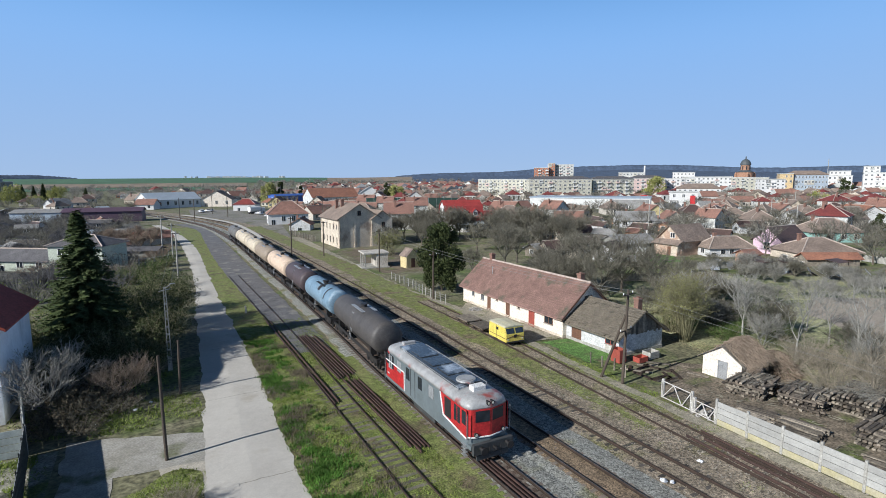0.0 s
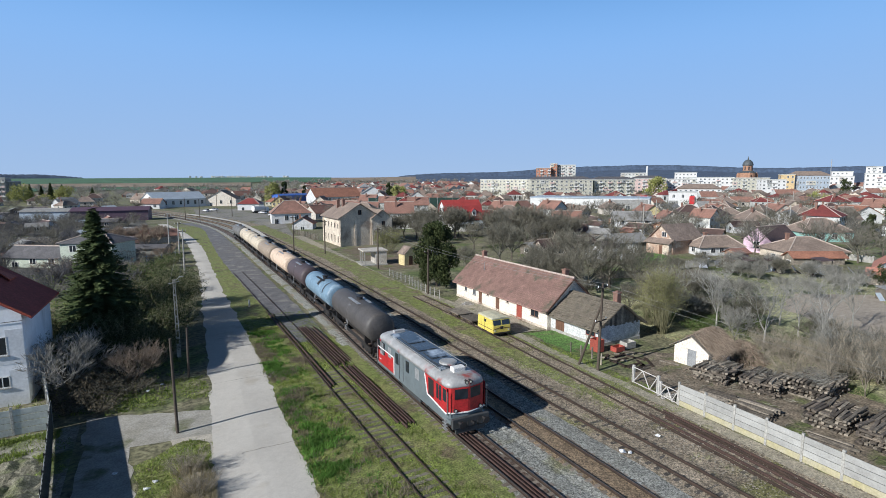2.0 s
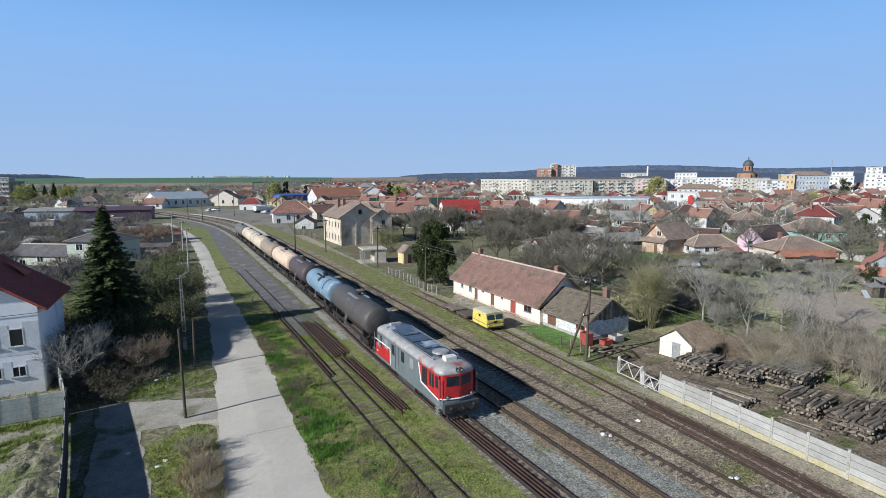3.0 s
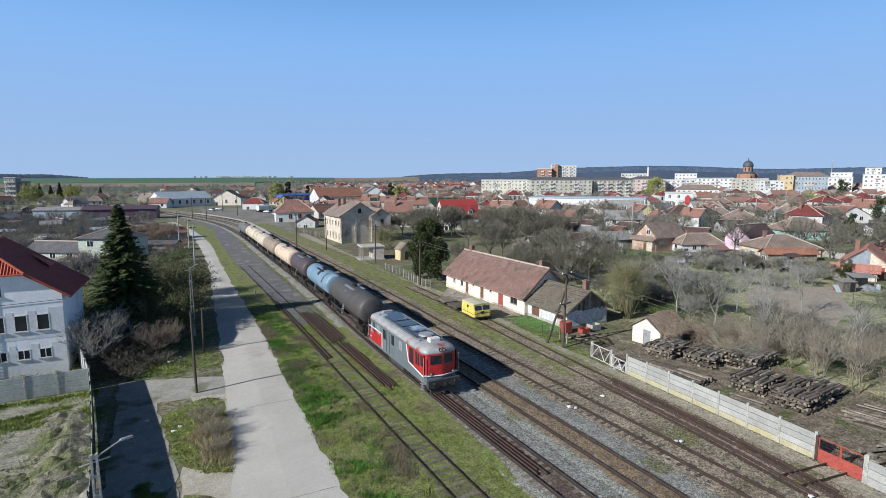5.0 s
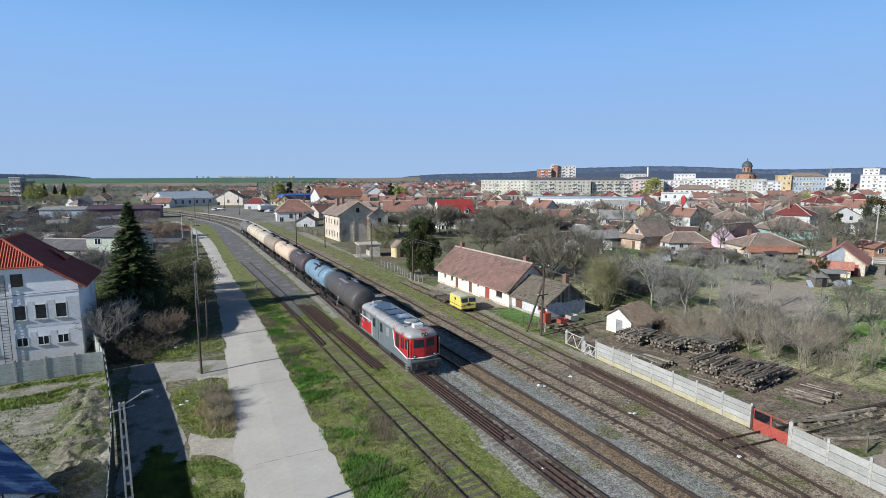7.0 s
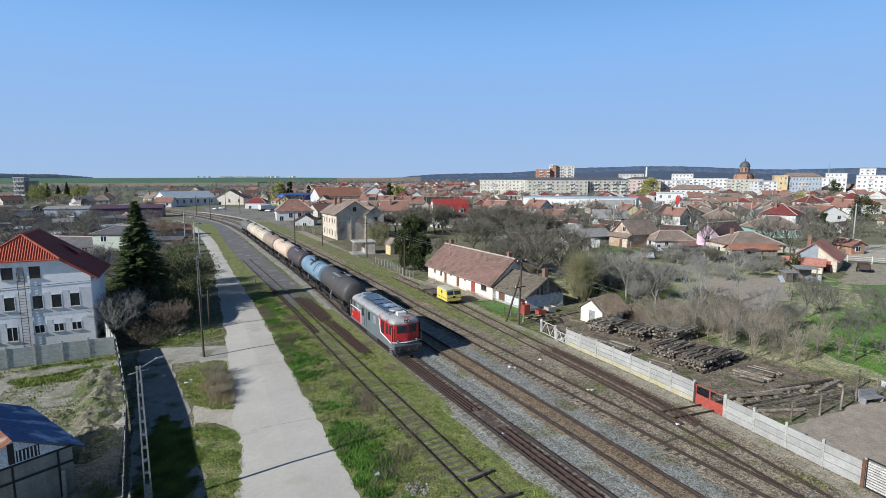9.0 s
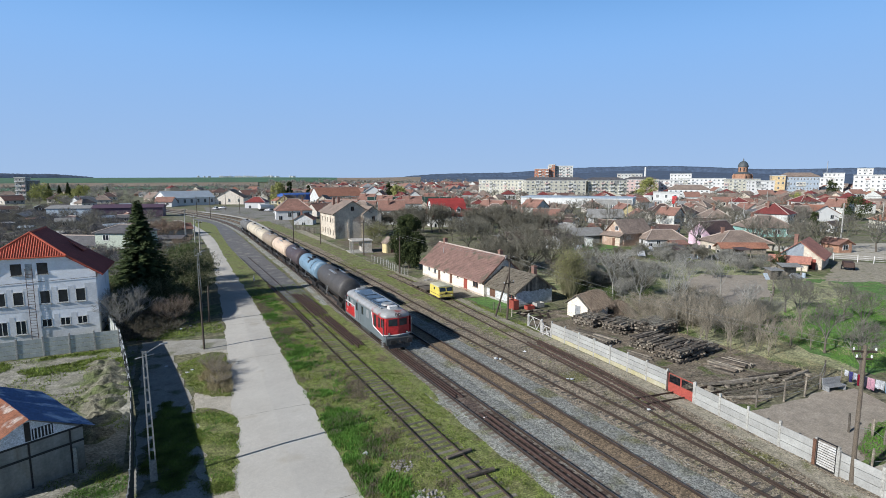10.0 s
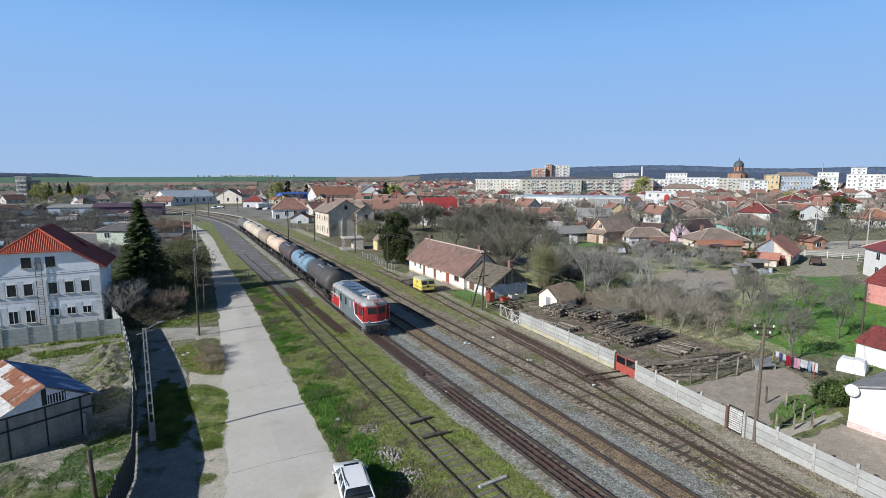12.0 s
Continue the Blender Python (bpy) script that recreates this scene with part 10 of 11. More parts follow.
for i in range(110):
    if i % 4:
        x, y = rr.uniform(-90, -4), rr.uniform(76, 260)
    else:
        x, y = rr.uniform(64, 130), rr.uniform(20, 110)
    if (x < 0 and abs(x) > 0.42 * y + 6) or not clear(x, y, 1) or (-24 < x < 0 and y < 100) or (58 < x < 112 and 0 < y < 52):
        continue
    a = radians(rr.choice((-20, 70)) + rr.uniform(-8, 8))
    ln = rr.uniform(8, 18)
    th = thing("board_fence", x, y, 0, math.degrees(a), label="weathered grey garden board fence", category="fence", group="garden fences")
    bm = B()
    k = 0.0
    while k < ln:
        hh = rr.uniform(1.2, 1.5)
        box(bm, k, k + 0.2, -0.015, 0.015, 0.05, hh)
        k += 0.24
    ob = part("boarding", bm, M["oldwood"] if i % 3 else M["conc_post"], th)
    tagged(ob, kind="stuff")

# looser quarter on the other side of the line
for i in range(70):
    x, y = rr.uniform(-190, -2), rr.uniform(150, 620)
    if abs(x) > 0.42 * y + 10 or not clear(x, y, 7):
        continue
    NEAR.append((x, y, 8))
    if y > 330:
        town_house(rr.choice([0, 2, 5, 5, 8, 7, 1, 4]), x, y, rr.uniform(-30, 60), rr.uniform(0.7, 1.0))
    elif i % 2:
        town_house(rr.choice([5, 5, 7]), x, y, rr.uniform(-30, 60), rr.uniform(0.45, 0.65))
for i in range(36):
    x, y = rr.uniform(-10, 140), rr.uniform(360, 640)
    if not clear(x, y, 7):
        continue
    NEAR.append((x, y, 8))
    FAR.append((rr.choice([0, 1, 2, 3, 4, 7, 9]), x, y, rr.uniform(-30, 60), rr.uniform(0.9, 1.2)))
for i in range(900):
    brg, dd = rr.uniform(14, 80), rr.uniform(620, 1150)
    FAR.append((rr.choice(weights), dd * math.sin(radians(brg)), dd * math.cos(radians(brg)), rr.uniform(-60, 60), rr.uniform(0.9, 1.3)))
r2 = random.Random(77)
for i in range(760):
    brg, dd = r2.uniform(20, 80), 560 + 800 * r2.random() ** 1.4
    x, y = dd * math.sin(radians(brg)), dd * math.cos(radians(brg))
    if clear(x, y, 2) and math.hypot(x - 420, y - 400) > 60:
        FAR.append((r2.choice(weights), x, y, r2.uniform(0, 180), r2.uniform(0.9, 1.35)))
far_houses(FAR)
bm = B()
for i in range(60):
    brg, dd = r2.gauss(7.6, 2.2), r2.uniform(2380, 2480)
    x, y = dd * math.sin(radians(brg)), dd * math.cos(radians(brg))
    w, h, g = r2.uniform(5, 13), r2.uniform(4, 9), ground_height(x, y)
    box(bm, x - w / 2, x + w / 2, y - 5, y + 5, g - 1, g + h)
tagged(new("far_settlement", mesh_of("far_settlement", bm, M["white"])), "row of tiny white buildings on the horizon", "houses", kind="stuff")


# ---- blocks of flats ----
def flats(x, y, rz, w, h, wall, label, depth=12.0, floors=5, bays=None, roof=None, balcony=0, pitched=0.0, name="apartment_block", group="apartment blocks"):
    th = thing(name, x, y, 0, rz, label=label, category="apartment block", group=group)
    bm = B()
    box(bm, -w / 2, w / 2, -depth / 2, depth / 2, 0, h)
    part("wall", bm, wall, th)
    bm = B()
    box(bm, -w / 2 - 0.3, w / 2 + 0.3, -depth / 2 - 0.3, depth / 2 + 0.3, h, h + 0.6)
    part("parapet", bm, roof or M["flat_grey"], th)
    if pitched:
        bm = B()
        X, Y, k = w / 2 + 0.5, depth / 2 + 0.5, w / 2 - depth / 2
        for f in ([(-X, -Y, h + 0.6), (X, -Y, h + 0.6), (k, 0, h + 0.6 + pitched), (-k, 0, h + 0.6 + pitched)], [(X, Y, h + 0.6), (-X, Y, h + 0.6), (-k, 0, h + 0.6 + pitched), (k, 0, h + 0.6 + pitched)],
                  [(-X, Y, h + 0.6), (-X, -Y, h + 0.6), (-k, 0, h + 0.6 + pitched)], [(X, -Y, h + 0.6), (X, Y, h + 0.6), (k, 0, h + 0.6 + pitched)]):
            poly(bm, f)
        part("roof", bm, M["roof_slate"] if pitched < 3 else M["roof_brown"], th)
    bays = bays or max(2, int(w / 3.6))
    fh = h / floors
    for f in range(floors):
        for b in range(bays):
            u = -w / 2 + w * (b + 0.5) / bays
            if balcony and b % balcony == balcony - 1:
                bm = B()
                box(bm, u - w / bays * 0.42, u + w / bays * 0.42, -depth / 2 - 1.1, -depth / 2, f * fh + 0.1, f * fh + 1.1)
                part("balcony", bm, rr.choice((M["white"], M["flat_pink"], M["flat_grey"], M["white"])), th)
            elif rr.random() < 0.16:
                bm = B()
                box(bm, u - w / bays * 0.46, u + w / bays * 0.46, -depth / 2 - 0.5, -depth / 2, f * fh + 0.05, f * fh + fh * 0.92)
                part("closed_loggia", bm, rr.choice((M["flat_grey"], M["stucco_pale"], M["flat_cream"], M["roof_grey"], M["flat_pink"])), th)
                far_window(th, u, -depth / 2 - 0.5, f * fh + fh * 0.4, min(2.4, w / bays * 0.6), fh * 0.36, "y", M["glass_pale"])
                continue
            far_window(th, u, -depth / 2, f * fh + fh * 0.34, min(1.6, w / bays * 0.42) * rr.uniform(0.8, 1.1), fh * 0.4, "y", M["glass_pale"])
        for b in range(2):
            far_window(th, -depth / 4 + b * depth / 2, -w / 2, f * fh + fh * 0.32, 1.4, fh * 0.45, "x")
    return th


flats(286, 390, -60, 52, 14.6, M["flat_cream"], "long cream five-storey apartment block", balcony=4)
flats(292, 328, -29, 50, 14.6, M["flat_cream"], "cream five-storey apartment block facing the line", balcony=5, pitched=2.2)
flats(333, 312, -24, 34, 14.6, M["flat_cream"], "pale apartment block with white balconies", balcony=2, pitched=2.0)
flats(380, 315, -40, 28, 15.2, M["flat_pink"], "rose apartment block with balconies", balcony=3, pitched=2.2)
flats(407, 305, -46, 27, 14.6, M["white"], "white five-storey apartment block", balcony=3)
flats(372, 260, -50, 30, 7.4, M["white"], "white three-storey town block", floors=3, roof=M["roof_brown"], pitched=3.4)
flats(456, 310, -50, 40, 16.0, M["white"], "long white five-storey apartment block", balcony=4)
flats(478, 285, -44, 30, 15.4, M["flat_cream"], "cream five-storey apartment block", balcony=3)
flats(451, 250, -42, 18, 14.0, M["white"], "white five-storey apartment block", balcony=3)
flats(523, 277, -50, 11, 18.6, M["flat_ochre"], "pale ochre four-storey school block", floors=4)
flats(537, 266, -48, 32, 17.6, M["roof_bluegrey"], "blue glazed school front", floors=4, bays=12, roof=M["roof_brown"], pitched=3.6)
flats(577, 261, -58, 27, 16.6, M["white"], "white flat-roofed town building", floors=4)
flats(634, 282, -60, 18, 21.5, M["white"], "tall white town building", floors=6)
flats(571, 222, -64, 24, 19.0, M["white"], "white flat-roofed town building", floors=5, balcony=3)
flats(644, 258, -66, 13, 26.0, M["white"], "tall white tower block", floors=8)
flats(582, 198, -68, 28, 18.6, M["white"], "white flat-roofed town building", floors=5)
flats(384, 460, -42, 16, 26.6, M["orange_pl"], "brick-red and white tower block", floors=8, balcony=2)
flats(406, 454, -42, 28, 30.0, M["flat_grey"], "tall tower block with brick-red gable", floors=9, balcony=2)
flats(396, 457, -42, 7, 31.5, M["orange_pl"], "brick-red stair tower between blocks", floors=9, depth=13)
flats(475, 415, -48, 27, 21.0, M["flat_grey"], "grey six-storey apartment block", floors=6)
flats(517, 380, -52, 22, 21.0, M["white"], "white five-storey apartment block", floors=6)
flats(-94.5, 493, -12, 7, 17.0, M["conc_post"], "bare concrete frame building", depth=9, floors=5, bays=3, balcony=1)
flats(-88.5, 496, -12, 4, 14.5, M["dark_wall"], "grey concrete stair block", floors=4, bays=2)
flats(214, 214, -52, 62, 5.4, M["white"], "long low white supermarket hall", depth=24, floors=1, bays=3, roof=M["roof_bluegrey"], name="supermarket_hall", group="")
flats(262, 192, -50, 14, 8.0, M["white"], "white gabled shop building", floors=2, bays=3, name="shop_building", group="")


def church(x, y):
    th = thing("domed_church", x, y, label="brick church with a dark central dome", category="church")
    bm = B()
    tube(bm, (0, 0, 0), (0, 0, 21.5), 9, 9, 24)
    part("nave", bm, M["brick_pl"], th)
    M["dome_slate"] = material("grey_green_dome", (0.085, 0.10, 0.105), (0.06, 0.07, 0.078), 0.6, bump=0.1)
    bm = B()
    tube(bm, (0, 0, 21.5), (0, 0, 24), 9.3, 5.4, 24)
    part("skirt_roof", bm, M["dome_slate"], th)
    bm = B()
    tube(bm, (0, 0, 23), (0, 0, 30), 5.2, 5.2, 20)
    part("drum", bm, M["brick_pl"], th)
    bm = B()
    n = 9
    loft(bm, [[(5.9 * math.cos(i / n * 1.5) ** 1.05 * math.cos(t * math.pi / 10), 5.9 * math.cos(i / n * 1.5) ** 1.05 * math.sin(t * math.pi / 10), 30 + 7.2 * math.sin(i / n * 1.5)) for t in range(20)] for i in range(n + 1)])
    part("dome", bm, M["dome_slate"], th, "dark dome")
    bm = B()
    tube(bm, (0, 0, 36.8), (0, 0, 38.6), 0.8, 0.6, 8)
    tube(bm, (0, 0, 38.6), (0, 0, 41), 0.8, 0.05, 8)
    part("lantern", bm, M["dome_slate"], th)
    for i in range(8):
        bm = B()
        a = i * math.pi / 4
        m = Matrix.Translation((5.2 * math.cos(a), 5.2 * math.sin(a), 26.6)) @ Matrix.Rotation(a, 4, "Z")
        box(bm, -0.1, 0.15, -0.6, 0.6, -2, 2.2, 0, m)
        part("window", bm, M["glass"], th)
    for sx, sy in ((-7, -7), (7, -7), (-7, 7), (7, 7)):
        bm = B()
        tube(bm, (sx, sy, 0), (sx, sy, 19), 1.6, 1.6, 10)
        tube(bm, (sx, sy, 19), (sx, sy, 22), 1.8, 0.1, 10)
        part("turret", bm, M["brick_pl"], th)


church(627, 378)
bare_pole("mast", 606, 507, 32, 1.6, M["white"], "pale slender water tower on the skyline")
bare_pole("mast", 811, 375, 40, 0.6, M["galv"], "thin lattice mast on the skyline")

# ---- platform, cars and greenery in the distance ----
strip("platform", [(150, 27.2), (165, 27.6), (197, 27.4), (214, 25.4), (235, 20.8), (262, 13.5)], [(150, 28.4), (165, 29.0), (197, 29.0), (214, 27.4), (235, 23.4), (262, 16.5)], 0.45, M["concrete_road"], "pale concrete station platform", 148, 262, 2.0, 0.0)
sheet("station_yard", [(29.5, 150), (36, 150), (44, 200), (60, 260), (48, 300), (20, 310), (18, 262), (29.5, 200)], 0.02, M["station_gravel"], "grey-brown gravel station yard")
for x, y, a in ((46.0, 255, 30), (47.5, 238, 80), (24, 285, 20), (28, 290, 60), (267, 168, 40), (262, 160, 40), (66, 226, 10)):
    estate_car(x, y, a, "pale car parked in the distance")
th = thing("tank_truck", 45.5, 262, 0, 25, label="white tank lorry in the station yard", category="truck")
bm = B()
tube(bm, (-3.2, 0, 2.2), (2.6, 0, 2.2), 1.35, 1.35, 18)
part("tank", bm, M["white"], th)
bm = B()
box(bm, 3.0, 5.0, -1.2, 1.2, 0.6, 2.8, 0.15)
part("cab", bm, M["white"], th)
bm = B()
box(bm, -3.4, 5.0, -1.0, 1.0, 0.5, 0.85)
for wx in (-2.4, -1.2, 3.8):
    for s in (-1, 1):
        tube(bm, (wx, s * 0.8, 0.5), (wx, s * 1.2, 0.5), 0.5, 0.5, 14)
part("chassis", bm, M["black"], th)

town = bare_tree(112.0, 100.0, 7.5, M["bark_dark"], "leafless tree in a town garden", 301, 0.75, 0.25, 7, 3, 0.16, 4, 0.035, group="garden trees")
town2 = bare_tree(120.0, 130.0, 8.0, M["bark_mid"], "leafless grey-brown tree in a garden", 302, 0.65, 0.25, 7, 3, 0.15, 4, 0.035, group="garden trees")
T_PL, T_PL2 = [], []
for i in range(560):
    brg, dd = rr.uniform(2, 76), 130 + 420 * rr.random() ** 1.3
    x, y = dd * math.sin(radians(brg)), dd * math.cos(radians(brg)) - 12
    if x < 48 + 0.05 * y or any(math.hypot(x - a, y - b) < q * 0.8 for a, b, q in NEAR):
        continue
    (T_PL if i % 2 else T_PL2).append((x, y, rr.uniform(0.6, 1.15), rr.uniform(0, 360)))
for i in range(150):
    x, y = rr.uniform(-170, -1), rr.uniform(75, 420)
    if abs(x) > 0.45 * y + 6 or (x > -20 and y < 120) or any(math.hypot(x - a, y - b) < q * 0.8 for a, b, q in NEAR):
        continue
    (T_PL if i % 2 else T_PL2).append((x, y, rr.uniform(0.4, 0.9), rr.uniform(0, 360)))
low_bush = bush(-30, 100, 2.4, 3.2, M["twig_slate"], "low leafless garden shrub", 305, 26, 5, 0.026, name="garden_shrub")
low_bush2 = bush(-22, 140, 2.2, 3.0, M["bark_mid"], "low grey-brown garden shrub", 306, 26, 5, 0.026, name="garden_shrub")


def shrub_mass(proto, places, label):
    for o in proto.children:
        o.name = "crown_" + o.name
    for o in list(proto.children):
        joined_part(o.data, places, label)


def joined_part(mesh, places, label):
    co = np.zeros(len(mesh.vertices) * 3, dtype=np.float32)
    mesh.vertices.foreach_get("co", co)
    co = co.reshape(-1, 3)
    quads = []
    idx = np.zeros(len(mesh.loops), dtype=np.int32)
    mesh.loops.foreach_get("vertex_index", idx)
    for x, y, s, a in places:
        c, q = math.cos(radians(a)) * s, math.sin(radians(a)) * s
        w = np.stack([co[:, 0] * c - co[:, 1] * q + x, co[:, 0] * q + co[:, 1] * c + y, co[:, 2] * s], 1)
        quads.append(w[idx])
    ob = new("garden_shrubs", tris("garden_shrubs", np.concatenate(quads), mesh.materials[0], 4))
    tagged(ob, label, "shrubs", kind="stuff")


S_PL = []
for i in range(420):
    if i % 2:
        x, y = rr.uniform(-130, -1), rr.uniform(66, 360)
        if abs(x) > 0.43 * y + 6 or (x > -22 and 90 < y < 121 and x < -4):
            continue
    else:
        brg, dd = rr.uniform(16, 74), 128 + 150 * rr.random()
        x, y = dd * math.sin(radians(brg)), dd * math.cos(radians(brg)) - 12
        if x < 52 or (60 < x < 90 and 18 < y < 38):
            continue
    if any(math.hypot(x - a, y - b) < q * 0.75 for a, b, q in NEAR):
        continue
    S_PL.append((x, y, rr.uniform(0.5, 1.3), rr.uniform(0, 360)))
for i in range(620):
    x, y = rr.uniform(-95, -3), 78 + 190 * rr.random()
    if abs(x) > 0.45 * y + 6 or any(math.hypot(x - a, y - b) < q * 0.6 for a, b, q in NEAR) or (x > -18 and y < 84) or x > -1 - 0.02 * y:
        continue
    S_PL.append((x, y, rr.uniform(0.8, 1.7), rr.uniform(0, 360)))
shrub_mass(low_bush, S_PL[::2], "leafless shrubs in the gardens")
shrub_mass(low_bush2, S_PL[1::2], "grey-brown shrubs in the gardens")
spread_copies(scrub, zone(16, 84, 98, 34, 60, 0.6, 0.95))
spread_copies(scrub2, zone(8, 80, 98, 44, 60, 0.5, 0.8))
close = lambda p: math.hypot(p[0], p[1]) < 190
spread_copies(town, [p for p in T_PL if close(p)])
spread_copies(town2, [p for p in T_PL2 if close(p)])
joined_copies("garden_trees", town, [p for p in T_PL if not close(p)], "leafless trees among the far houses", "trees")
joined_copies("garden_trees", town2, [p for p in T_PL2 if not close(p)], "grey-brown leafless trees among the far houses", "trees")
for x, y, h, w in ((-80, 460, 11, 9), (-54, 464, 10, 8), (-59, 413, 6, 5), (79, 399, 12, 8), (351, 283, 15, 9), (374, 176, 7, 6), (150, 330, 11, 6)):
    evergreen(x, y, h, w, int(abs(x)), "large tree in fresh yellow-green leaf", M["spring_leaf"], 2600, "spring_tree", 30, h * 0.055)
for x, y, h, w in ((87, 398, 14, 5), (101, 394, 11, 3.4), (146, 338, 13, 5), (261, 188, 6, 7), (471, 205, 14, 9), (240, 85, 9, 8), (172, 66, 6.5, 3.0), (268, 195, 5, 6)):
    evergreen(x, y, h, w * 0.6, int(abs(x)) + 7, "dark conifer among the houses", M["juniper"], 2200, "conifer", 26, h * 0.045)
far_spruce = spruce(-77, 481, 13, 3.6, 91, "dark pointed conifer beyond the gardens")
spread_copies(far_spruce, [(-70.5, 482, 0.9, 40), (-65, 483, 1.05, 120), (-58, 484, 0.95, 200), (-38, 470, 0.8, 300)])
woods = bare_tree(-110, 640, 9, M["bark"], "far leafless woodland tree", 303, 0.7, 0.25, 6, 3, 0.2, 4, 0.07, group="far trees")
joined_copies("far_woods", woods, [(x, y, rr.uniform(0.6, 1.0), rr.uniform(0, 360)) for x, y in [(rr.uniform(-60, 260), rr.uniform(350, 640)) for _ in range(170)] if clear(x, y, -2)], "leafless trees at the edge of the town", "woods")
joined_copies("far_woods", woods, [(x, y, rr.uniform(0.7, 1.3), rr.uniform(0, 360)) for x, y in [(rr.uniform(-260, 330), rr.uniform(560, 860)) for _ in range(150)]], "leafless woods beyond the town", "woods")
joined_copies("far_woods", woods, [(d * math.sin(radians(b)), d * math.cos(radians(b)), r2.uniform(0.9, 1.6), r2.uniform(0, 360)) for b, d in [(r2.uniform(10, 33), r2.uniform(900, 1440)) for _ in range(150)]], "leafless woods on the far slope", "woods")
# green sports netting behind the station
M["net"] = material("green_netting", (0.022, 0.055, 0.045), (0.018, 0.045, 0.036), 0.9, scale=0.4, bump=0.05)
th = thing("sports_fence", 97, 250, 0, -29, label="tall green netted sports ground fence", category="fence")
for i in range(12):
    bm = B()
    box(bm, i * 3.9, i * 3.9 + 3.85, -0.04, 0.04, 0.2, 6.6)
    part("net_panel", bm, M["net"], th)
    bm = B()
    tube(bm, (i * 3.9, 0, 0), (i * 3.9, 0, 6.8), 0.08, 0.08, 6)
    part("post", bm, M["galv"], th)


# ---- garden clutter before the old farmhouses ----
def junk(kind, x, y, rz, k):
    if kind == "barrel":
        th = thing("barrel", x, y, 0, rz, label=("pale plastic barrel in the garden", "rusty steel barrel in the garden")[k % 2], category="barrel", group="garden clutter")
        bm = B()
        for z0, z1, r0, r1 in ((0, 0.3, 0.28, 0.3), (0.3, 0.6, 0.3, 0.3), (0.6, 0.9, 0.3, 0.28)):
            tube(bm, (0, 0, z0), (0, 0, z1), r0, r1, 12)
        part("drum", bm, (M["roof_bluegrey"], M["old_rail"])[k % 2], th)
    elif kind == "plank_pile":
        th = thing("plank_pile", x, y, 0, rz, label="rough pile of old planks", category="timber", group="garden clutter")
        for i in range(5):
            bm = B()
            box(bm, -1.3, 1.3, -0.1, 0.1, 0, 0.05)
            ob = part("plank", bm, M["oldwood"], th)
            ob.matrix_basis = pose(rr.uniform(-0.2, 0.2), (i % 3 - 1) * 0.22, 0.02 + 0.055 * (i // 3), 0, 0, rr.uniform(-6, 6))
    elif kind == "sheet":
        th = thing("sheet_metal", x, y, 0, rz, label="pale sheet of metal leaning in the garden", category="scrap", group="garden clutter")
        bm = B()
        m = Matrix.Rotation(radians(rr.uniform(-60, -25)), 4, "X")
        box(bm, -0.9, 0.9, -0.02, 0.02, 0, 1.3, 0, m)
        part("panel", bm, (M["plank_white"], M["galv"], M["roof_bluegrey"])[k % 3], th)
    else:
        th = thing("open_shed", x, y, 0, rz, label="ramshackle open timber shelter", category="shed", group="garden clutter")
        for sx in (-1, 1):
            for sy in (-1, 1):
                bm = B()
                box(bm, sx * 1.4 - 0.06, sx * 1.4 + 0.06, sy * 0.9 - 0.06, sy * 0.9 + 0.06, 0, 1.9 + 0.2 * sy)
                part("post", bm, M["oldwood"], th)
        bm = B()
        m = Matrix.Translation((0, 0, 1.95)) @ Matrix.Rotation(radians(8), 4, "X")
        box(bm, -1.7, 1.7, -1.2, 1.2, 0, 0.06, 0, m)
        part("roof", bm, (M["roof_grey"], M["roof_dark"], M["roof_terra"])[k % 3], th)
        bm = B()
        box(bm, -1.4, 1.4, 0.85, 0.9, 0.05, 1.95)
        part("back_boarding", bm, M["oldwood"], th)


rr = random.Random(77)
for i in range(52):
    u = rr.random()
    x, y = 92 + 12 * u + rr.uniform(-3, 3), 54 - 12 * u + rr.uniform(-3, 3)
    if i > 36:
        x, y = rr.uniform(82, 100), rr.uniform(55, 72)
    if i > 44:
        x, y = rr.uniform(85, 95), rr.uniform(23, 31)
    junk(rr.choice(("barrel", "plank_pile", "plank_pile", "sheet", "sheet", "open_shed")), x, y, rr.uniform(-40, 60), i)

M["sign_red"] = material("red_sign_board", (0.55, 0.03, 0.035), (0.50, 0.028, 0.03), 0.5, bump=0.0)
for x, y, sw, sh in ((265, 221, 4.0, 2.6), (259.6, 184.0, 2.6, 4.4)):
    th = thing("shop_sign", x, y, 0, -53, label="plain red shop sign on posts", category="sign", group="shop signs")
    bm = B()
    box(bm, -sw / 2, sw / 2, -0.15, 0.15, 4.1 - sh / 2, 4.1 + sh / 2, 0.05)
    part("board", bm, M["sign_red"], th)
    for s in (-1, 1):
        bm = B()
        tube(bm, (s * sw * 0.3, 0, 0), (s * sw * 0.3, 0, 4.1 - sh / 2), 0.1, 0.1, 8)
        part("post", bm, M["galv"], th)

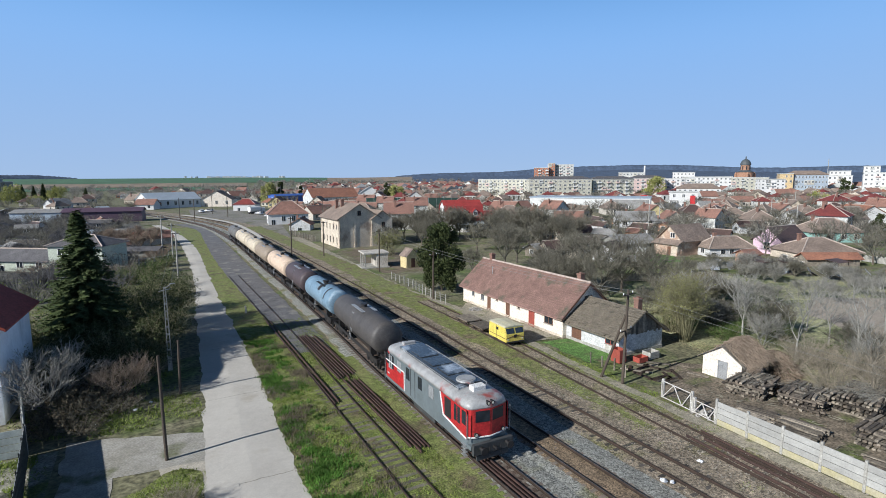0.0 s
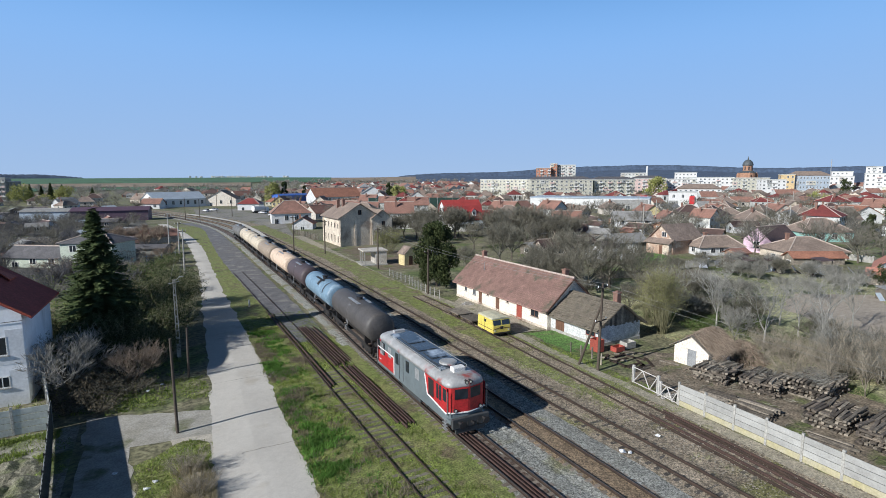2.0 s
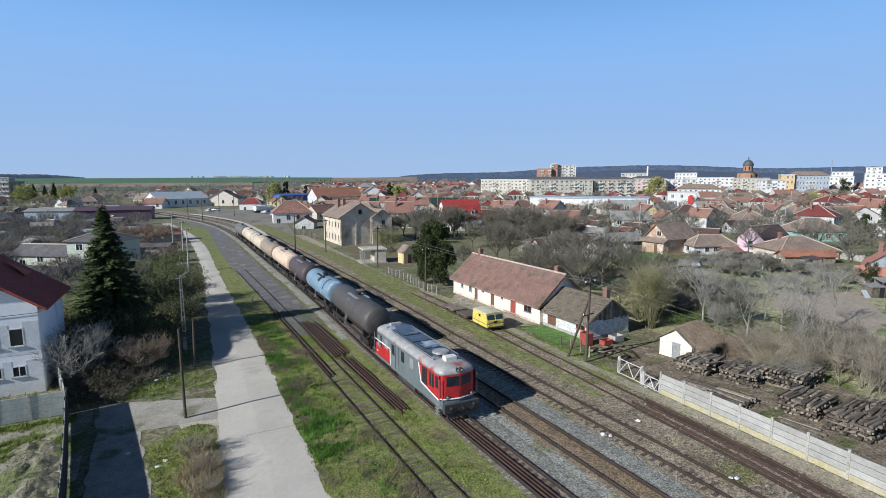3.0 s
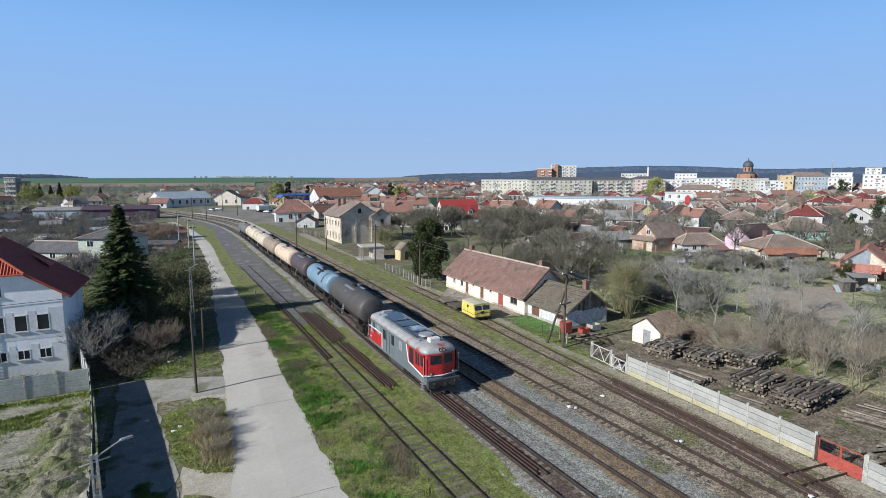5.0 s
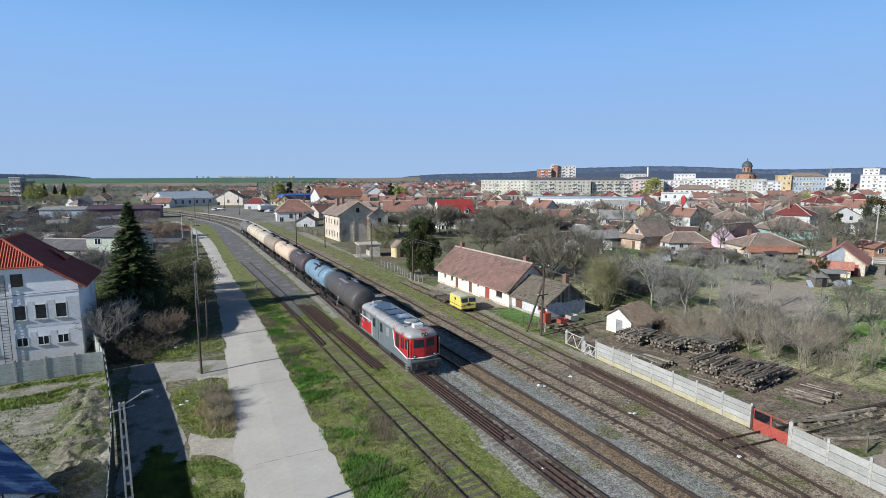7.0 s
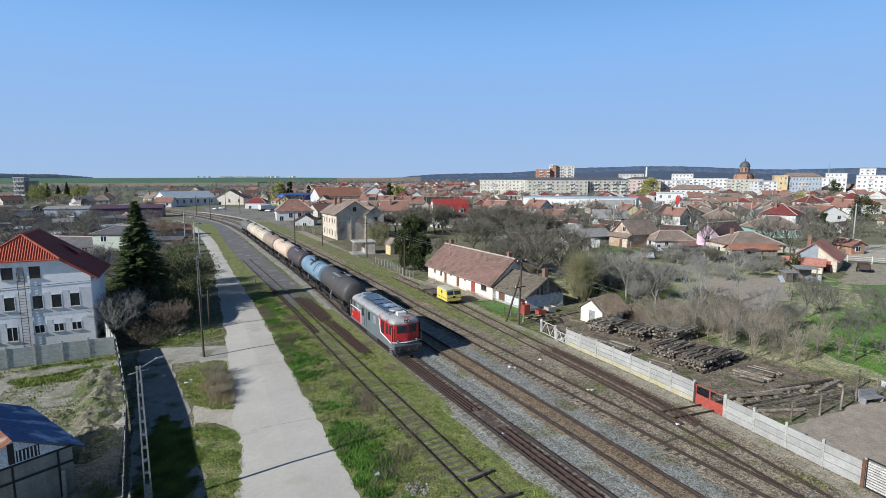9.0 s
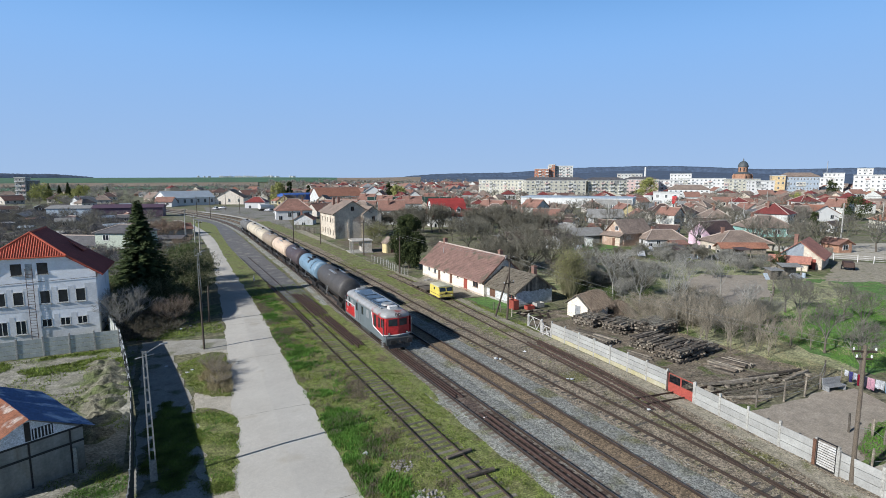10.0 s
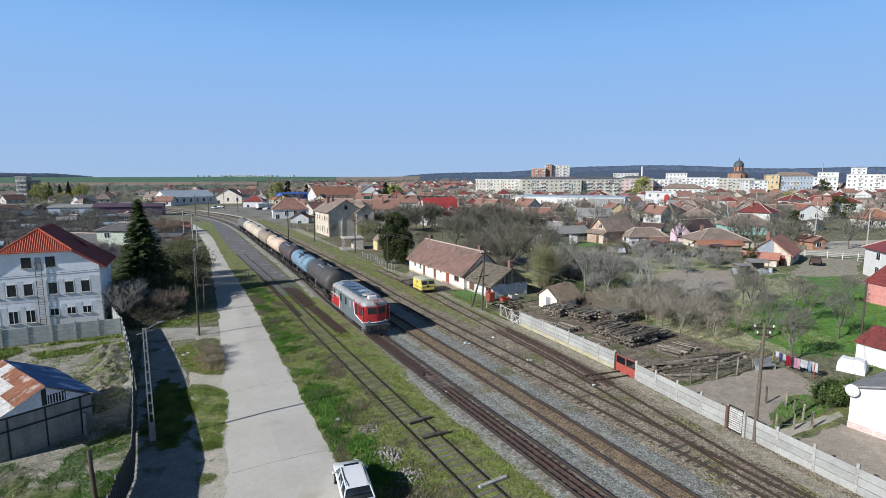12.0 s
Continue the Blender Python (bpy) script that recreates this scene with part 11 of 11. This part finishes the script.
for x, y, hh in ((161.6, 81.2, 8.5), (134.2, 40.9, 11.0), (129.3, 28.3, 9.5), (268.4, 136.5, 10.0), (118.0, 96.0, 9.0), (150.0, 118.0, 9.0), (190.0, 104.0, 9.0), (205.0, 62.0, 9.0), (178.0, 150.0, 9.0), (98.0, 118.0, 9.0)):
    bare_pole("street_pole", x, y, hh, 0.16, M["conc_post"], "pale concrete street pole among the houses")
for x, y, hh in ((12.0, 232.0, 9.0), (16.0, 214.0, 9.0), (44.0, 216.0, 9.0), (31.0, 243.0, 10.0), (57.0, 190.0, 9.0)):
    bare_pole("street_pole", x, y, hh, 0.14, M["wood_pole"], "dark timber line pole near the station")

# planks, sheets and lean-tos among the gardens beyond the white building
rr = random.Random(616)
for i in range(64):
    y = rr.uniform(124, 300)
    x = rr.uniform(-0.36 * y, -4 - 0.03 * y)
    if clear(x, y, -1.0):
        junk(rr.choice(("plank_pile", "sheet", "sheet", "open_shed", "open_shed", "barrel")), x, y, rr.uniform(-60, 60), i)

# overgrown plot between the green house and the road
russet = bare_tree(-2.5, 150.0, 5.6, M["bark_red"], "russet leafless fruit tree in a garden", 311, 0.75, 0.2, 7, 4, 0.13, 4, 0.02, group="garden trees")
spread_copies(russet, [(1.2, 146.5, 0.9, 70), (-5.5, 143.5, 1.0, 160), (3.0, 154.5, 0.85, 230), (-1.0, 138.5, 0.8, 300), (-8.0, 152.0, 0.9, 20)])
placed("low_shed", (-5.4, 127.0, 2.2, 124.0), 4, 1.9, 0.5, M["dark_wall"], M["roof_slate"], "low dark sheet-metal shed", wins=0, chim=0)
stake_fence([(-6.0, 113.5), (-1.0, 115.6), (4.2, 118.6)], 1.5, "pale pipe rail fence at the end of the garden", 2, M["galv"], 2.6, M["whitemetal"])
plot_shrub = bush(-3.0, 119.0, 2.2, 3.0, M["bark_red"], "russet leafless garden thicket by the road", 312, 60, 6, 0.022, name="garden_thicket")
spread_copies(plot_shrub, [(x, y, rr.uniform(0.7, 1.15), rr.uniform(0, 360)) for x, y in ((-0.5, 121), (2.0, 122.5), (-5.0, 118), (0.8, 132), (-3.5, 133), (3.2, 128), (4.0, 136), (-7.5, 133), (-6.5, 104), (-9.0, 106), (-12.0, 109), (-15.0, 112), (-18.0, 114), (-3.4, 103))])
green_thicket = bush(0.5, 100.0, 2.6, 3.4, M["bark_green"], "greening hedge beside the road", 313, 60, 6, 0.022, M["garden_leaf"], 1600, "hedge_bush", 0.14)
spread_copies(green_thicket, [(2.4, 106.0, 0.9, 40), (-2.2, 96.0, 1.0, 120), (1.5, 90.0, 1.05, 200), (3.6, 112.0, 0.8, 300), (2.8, 82.0, 1.0, 15)])

# small things round the old farmhouses
th = thing("privy", 90.6, 75.2, 0, 62, label="small white garden privy with a sloping roof", category="shed")
bm = B()
box(bm, -0.9, 0.9, -0.8, 0.8, 0, 2.0)
part("wall", bm, M["white"], th)
bm = B()
extrude_poly(bm, [(-1.1, -1.0, 2.0), (1.1, -1.0, 2.0), (1.1, 1.0, 2.3), (-1.1, 1.0, 2.3)], 0.08)
part("roof", bm, M["roof_grey"], th)
th = thing("garden_hut", 87.4, 28.8, 0, -25, label="low weathered garden hut with a flat roof", category="shed")
bm = B()
box(bm, -1.0, 1.0, -0.9, 0.9, 0, 1.5)
part("wall", bm, M["oldwood"], th)
bm = B()
extrude_poly(bm, [(-1.15, -1.05, 1.57), (1.15, -1.05, 1.57), (1.15, 1.05, 1.75), (-1.15, 1.05, 1.75)], 0.06)
part("roof", bm, M["roof_grey"], th)
bm = B()
box(bm, 0.1, 0.8, -0.93, -0.88, 0, 1.35)
part("door", bm, M["black"], th)
bm, n = B(), 12
grid = [[bm.verts.new((91.6 + 3.6 * (i / n - 0.5), 27.6 + 2.4 * (j / n - 0.5), max(0.02, 0.75 * math.sin(math.pi * i / n) * math.sin(math.pi * j / n) + 0.22 * nz(i, j, 0.45, 2.0)))) for j in range(n + 1)] for i in range(n + 1)]
for i in range(n):
    for j in range(n):
        bm.faces.new((grid[i][j], grid[i + 1][j], grid[i + 1][j + 1], grid[i][j + 1]))
tagged(new("tarpaulin", mesh_of("tarpaulin", bm, M["galv"])), "crumpled pale tarpaulin over a heap", "tarpaulin")
evergreen(97.2, 33.4, 3.2, 1.5, 63, "dark evergreen shrub before the cottage", M["juniper"], 2600, "evergreen_shrub", 22, 0.13)
th = thing("garden_cart", 108.2, 27.4, 0, 30, label="rust-red two-wheeled farm cart by the fence", category="cart")
bm = B()
box(bm, -1.5, 1.5, -0.8, 0.8, 0.6, 1.5, 0.04)
part("body", bm, M["old_rail"], th)
for k in (-1, 1):
    bm = B()
    tube(bm, (0, k * 0.85, 0.45), (0, k * 1.0, 0.45), 0.45, 0.45, 16)
    part("wheel", bm, M["rubber"], th)
bm = B()
tube(bm, (1.5, 0, 0.7), (3.0, 0, 0.5), 0.05, 0.05, 6)
part("drawbar", bm, M["old_rail"], th)
stake_fence([(113.5, 41.0), (118.0, 34.4), (119.6, 30.9), (122.5, 24.0)], 1.5, "pale post and rail street fence", 3, M["white"], 2.6, M["white"])
thicket_right = [(rr.uniform(62, 98), rr.uniform(96, 132), rr.uniform(0.7, 1.1), rr.uniform(0, 360)) for _ in range(26)]
spread_copies(grey, [q for q in thicket_right if clear(q[0], q[1], -6)])
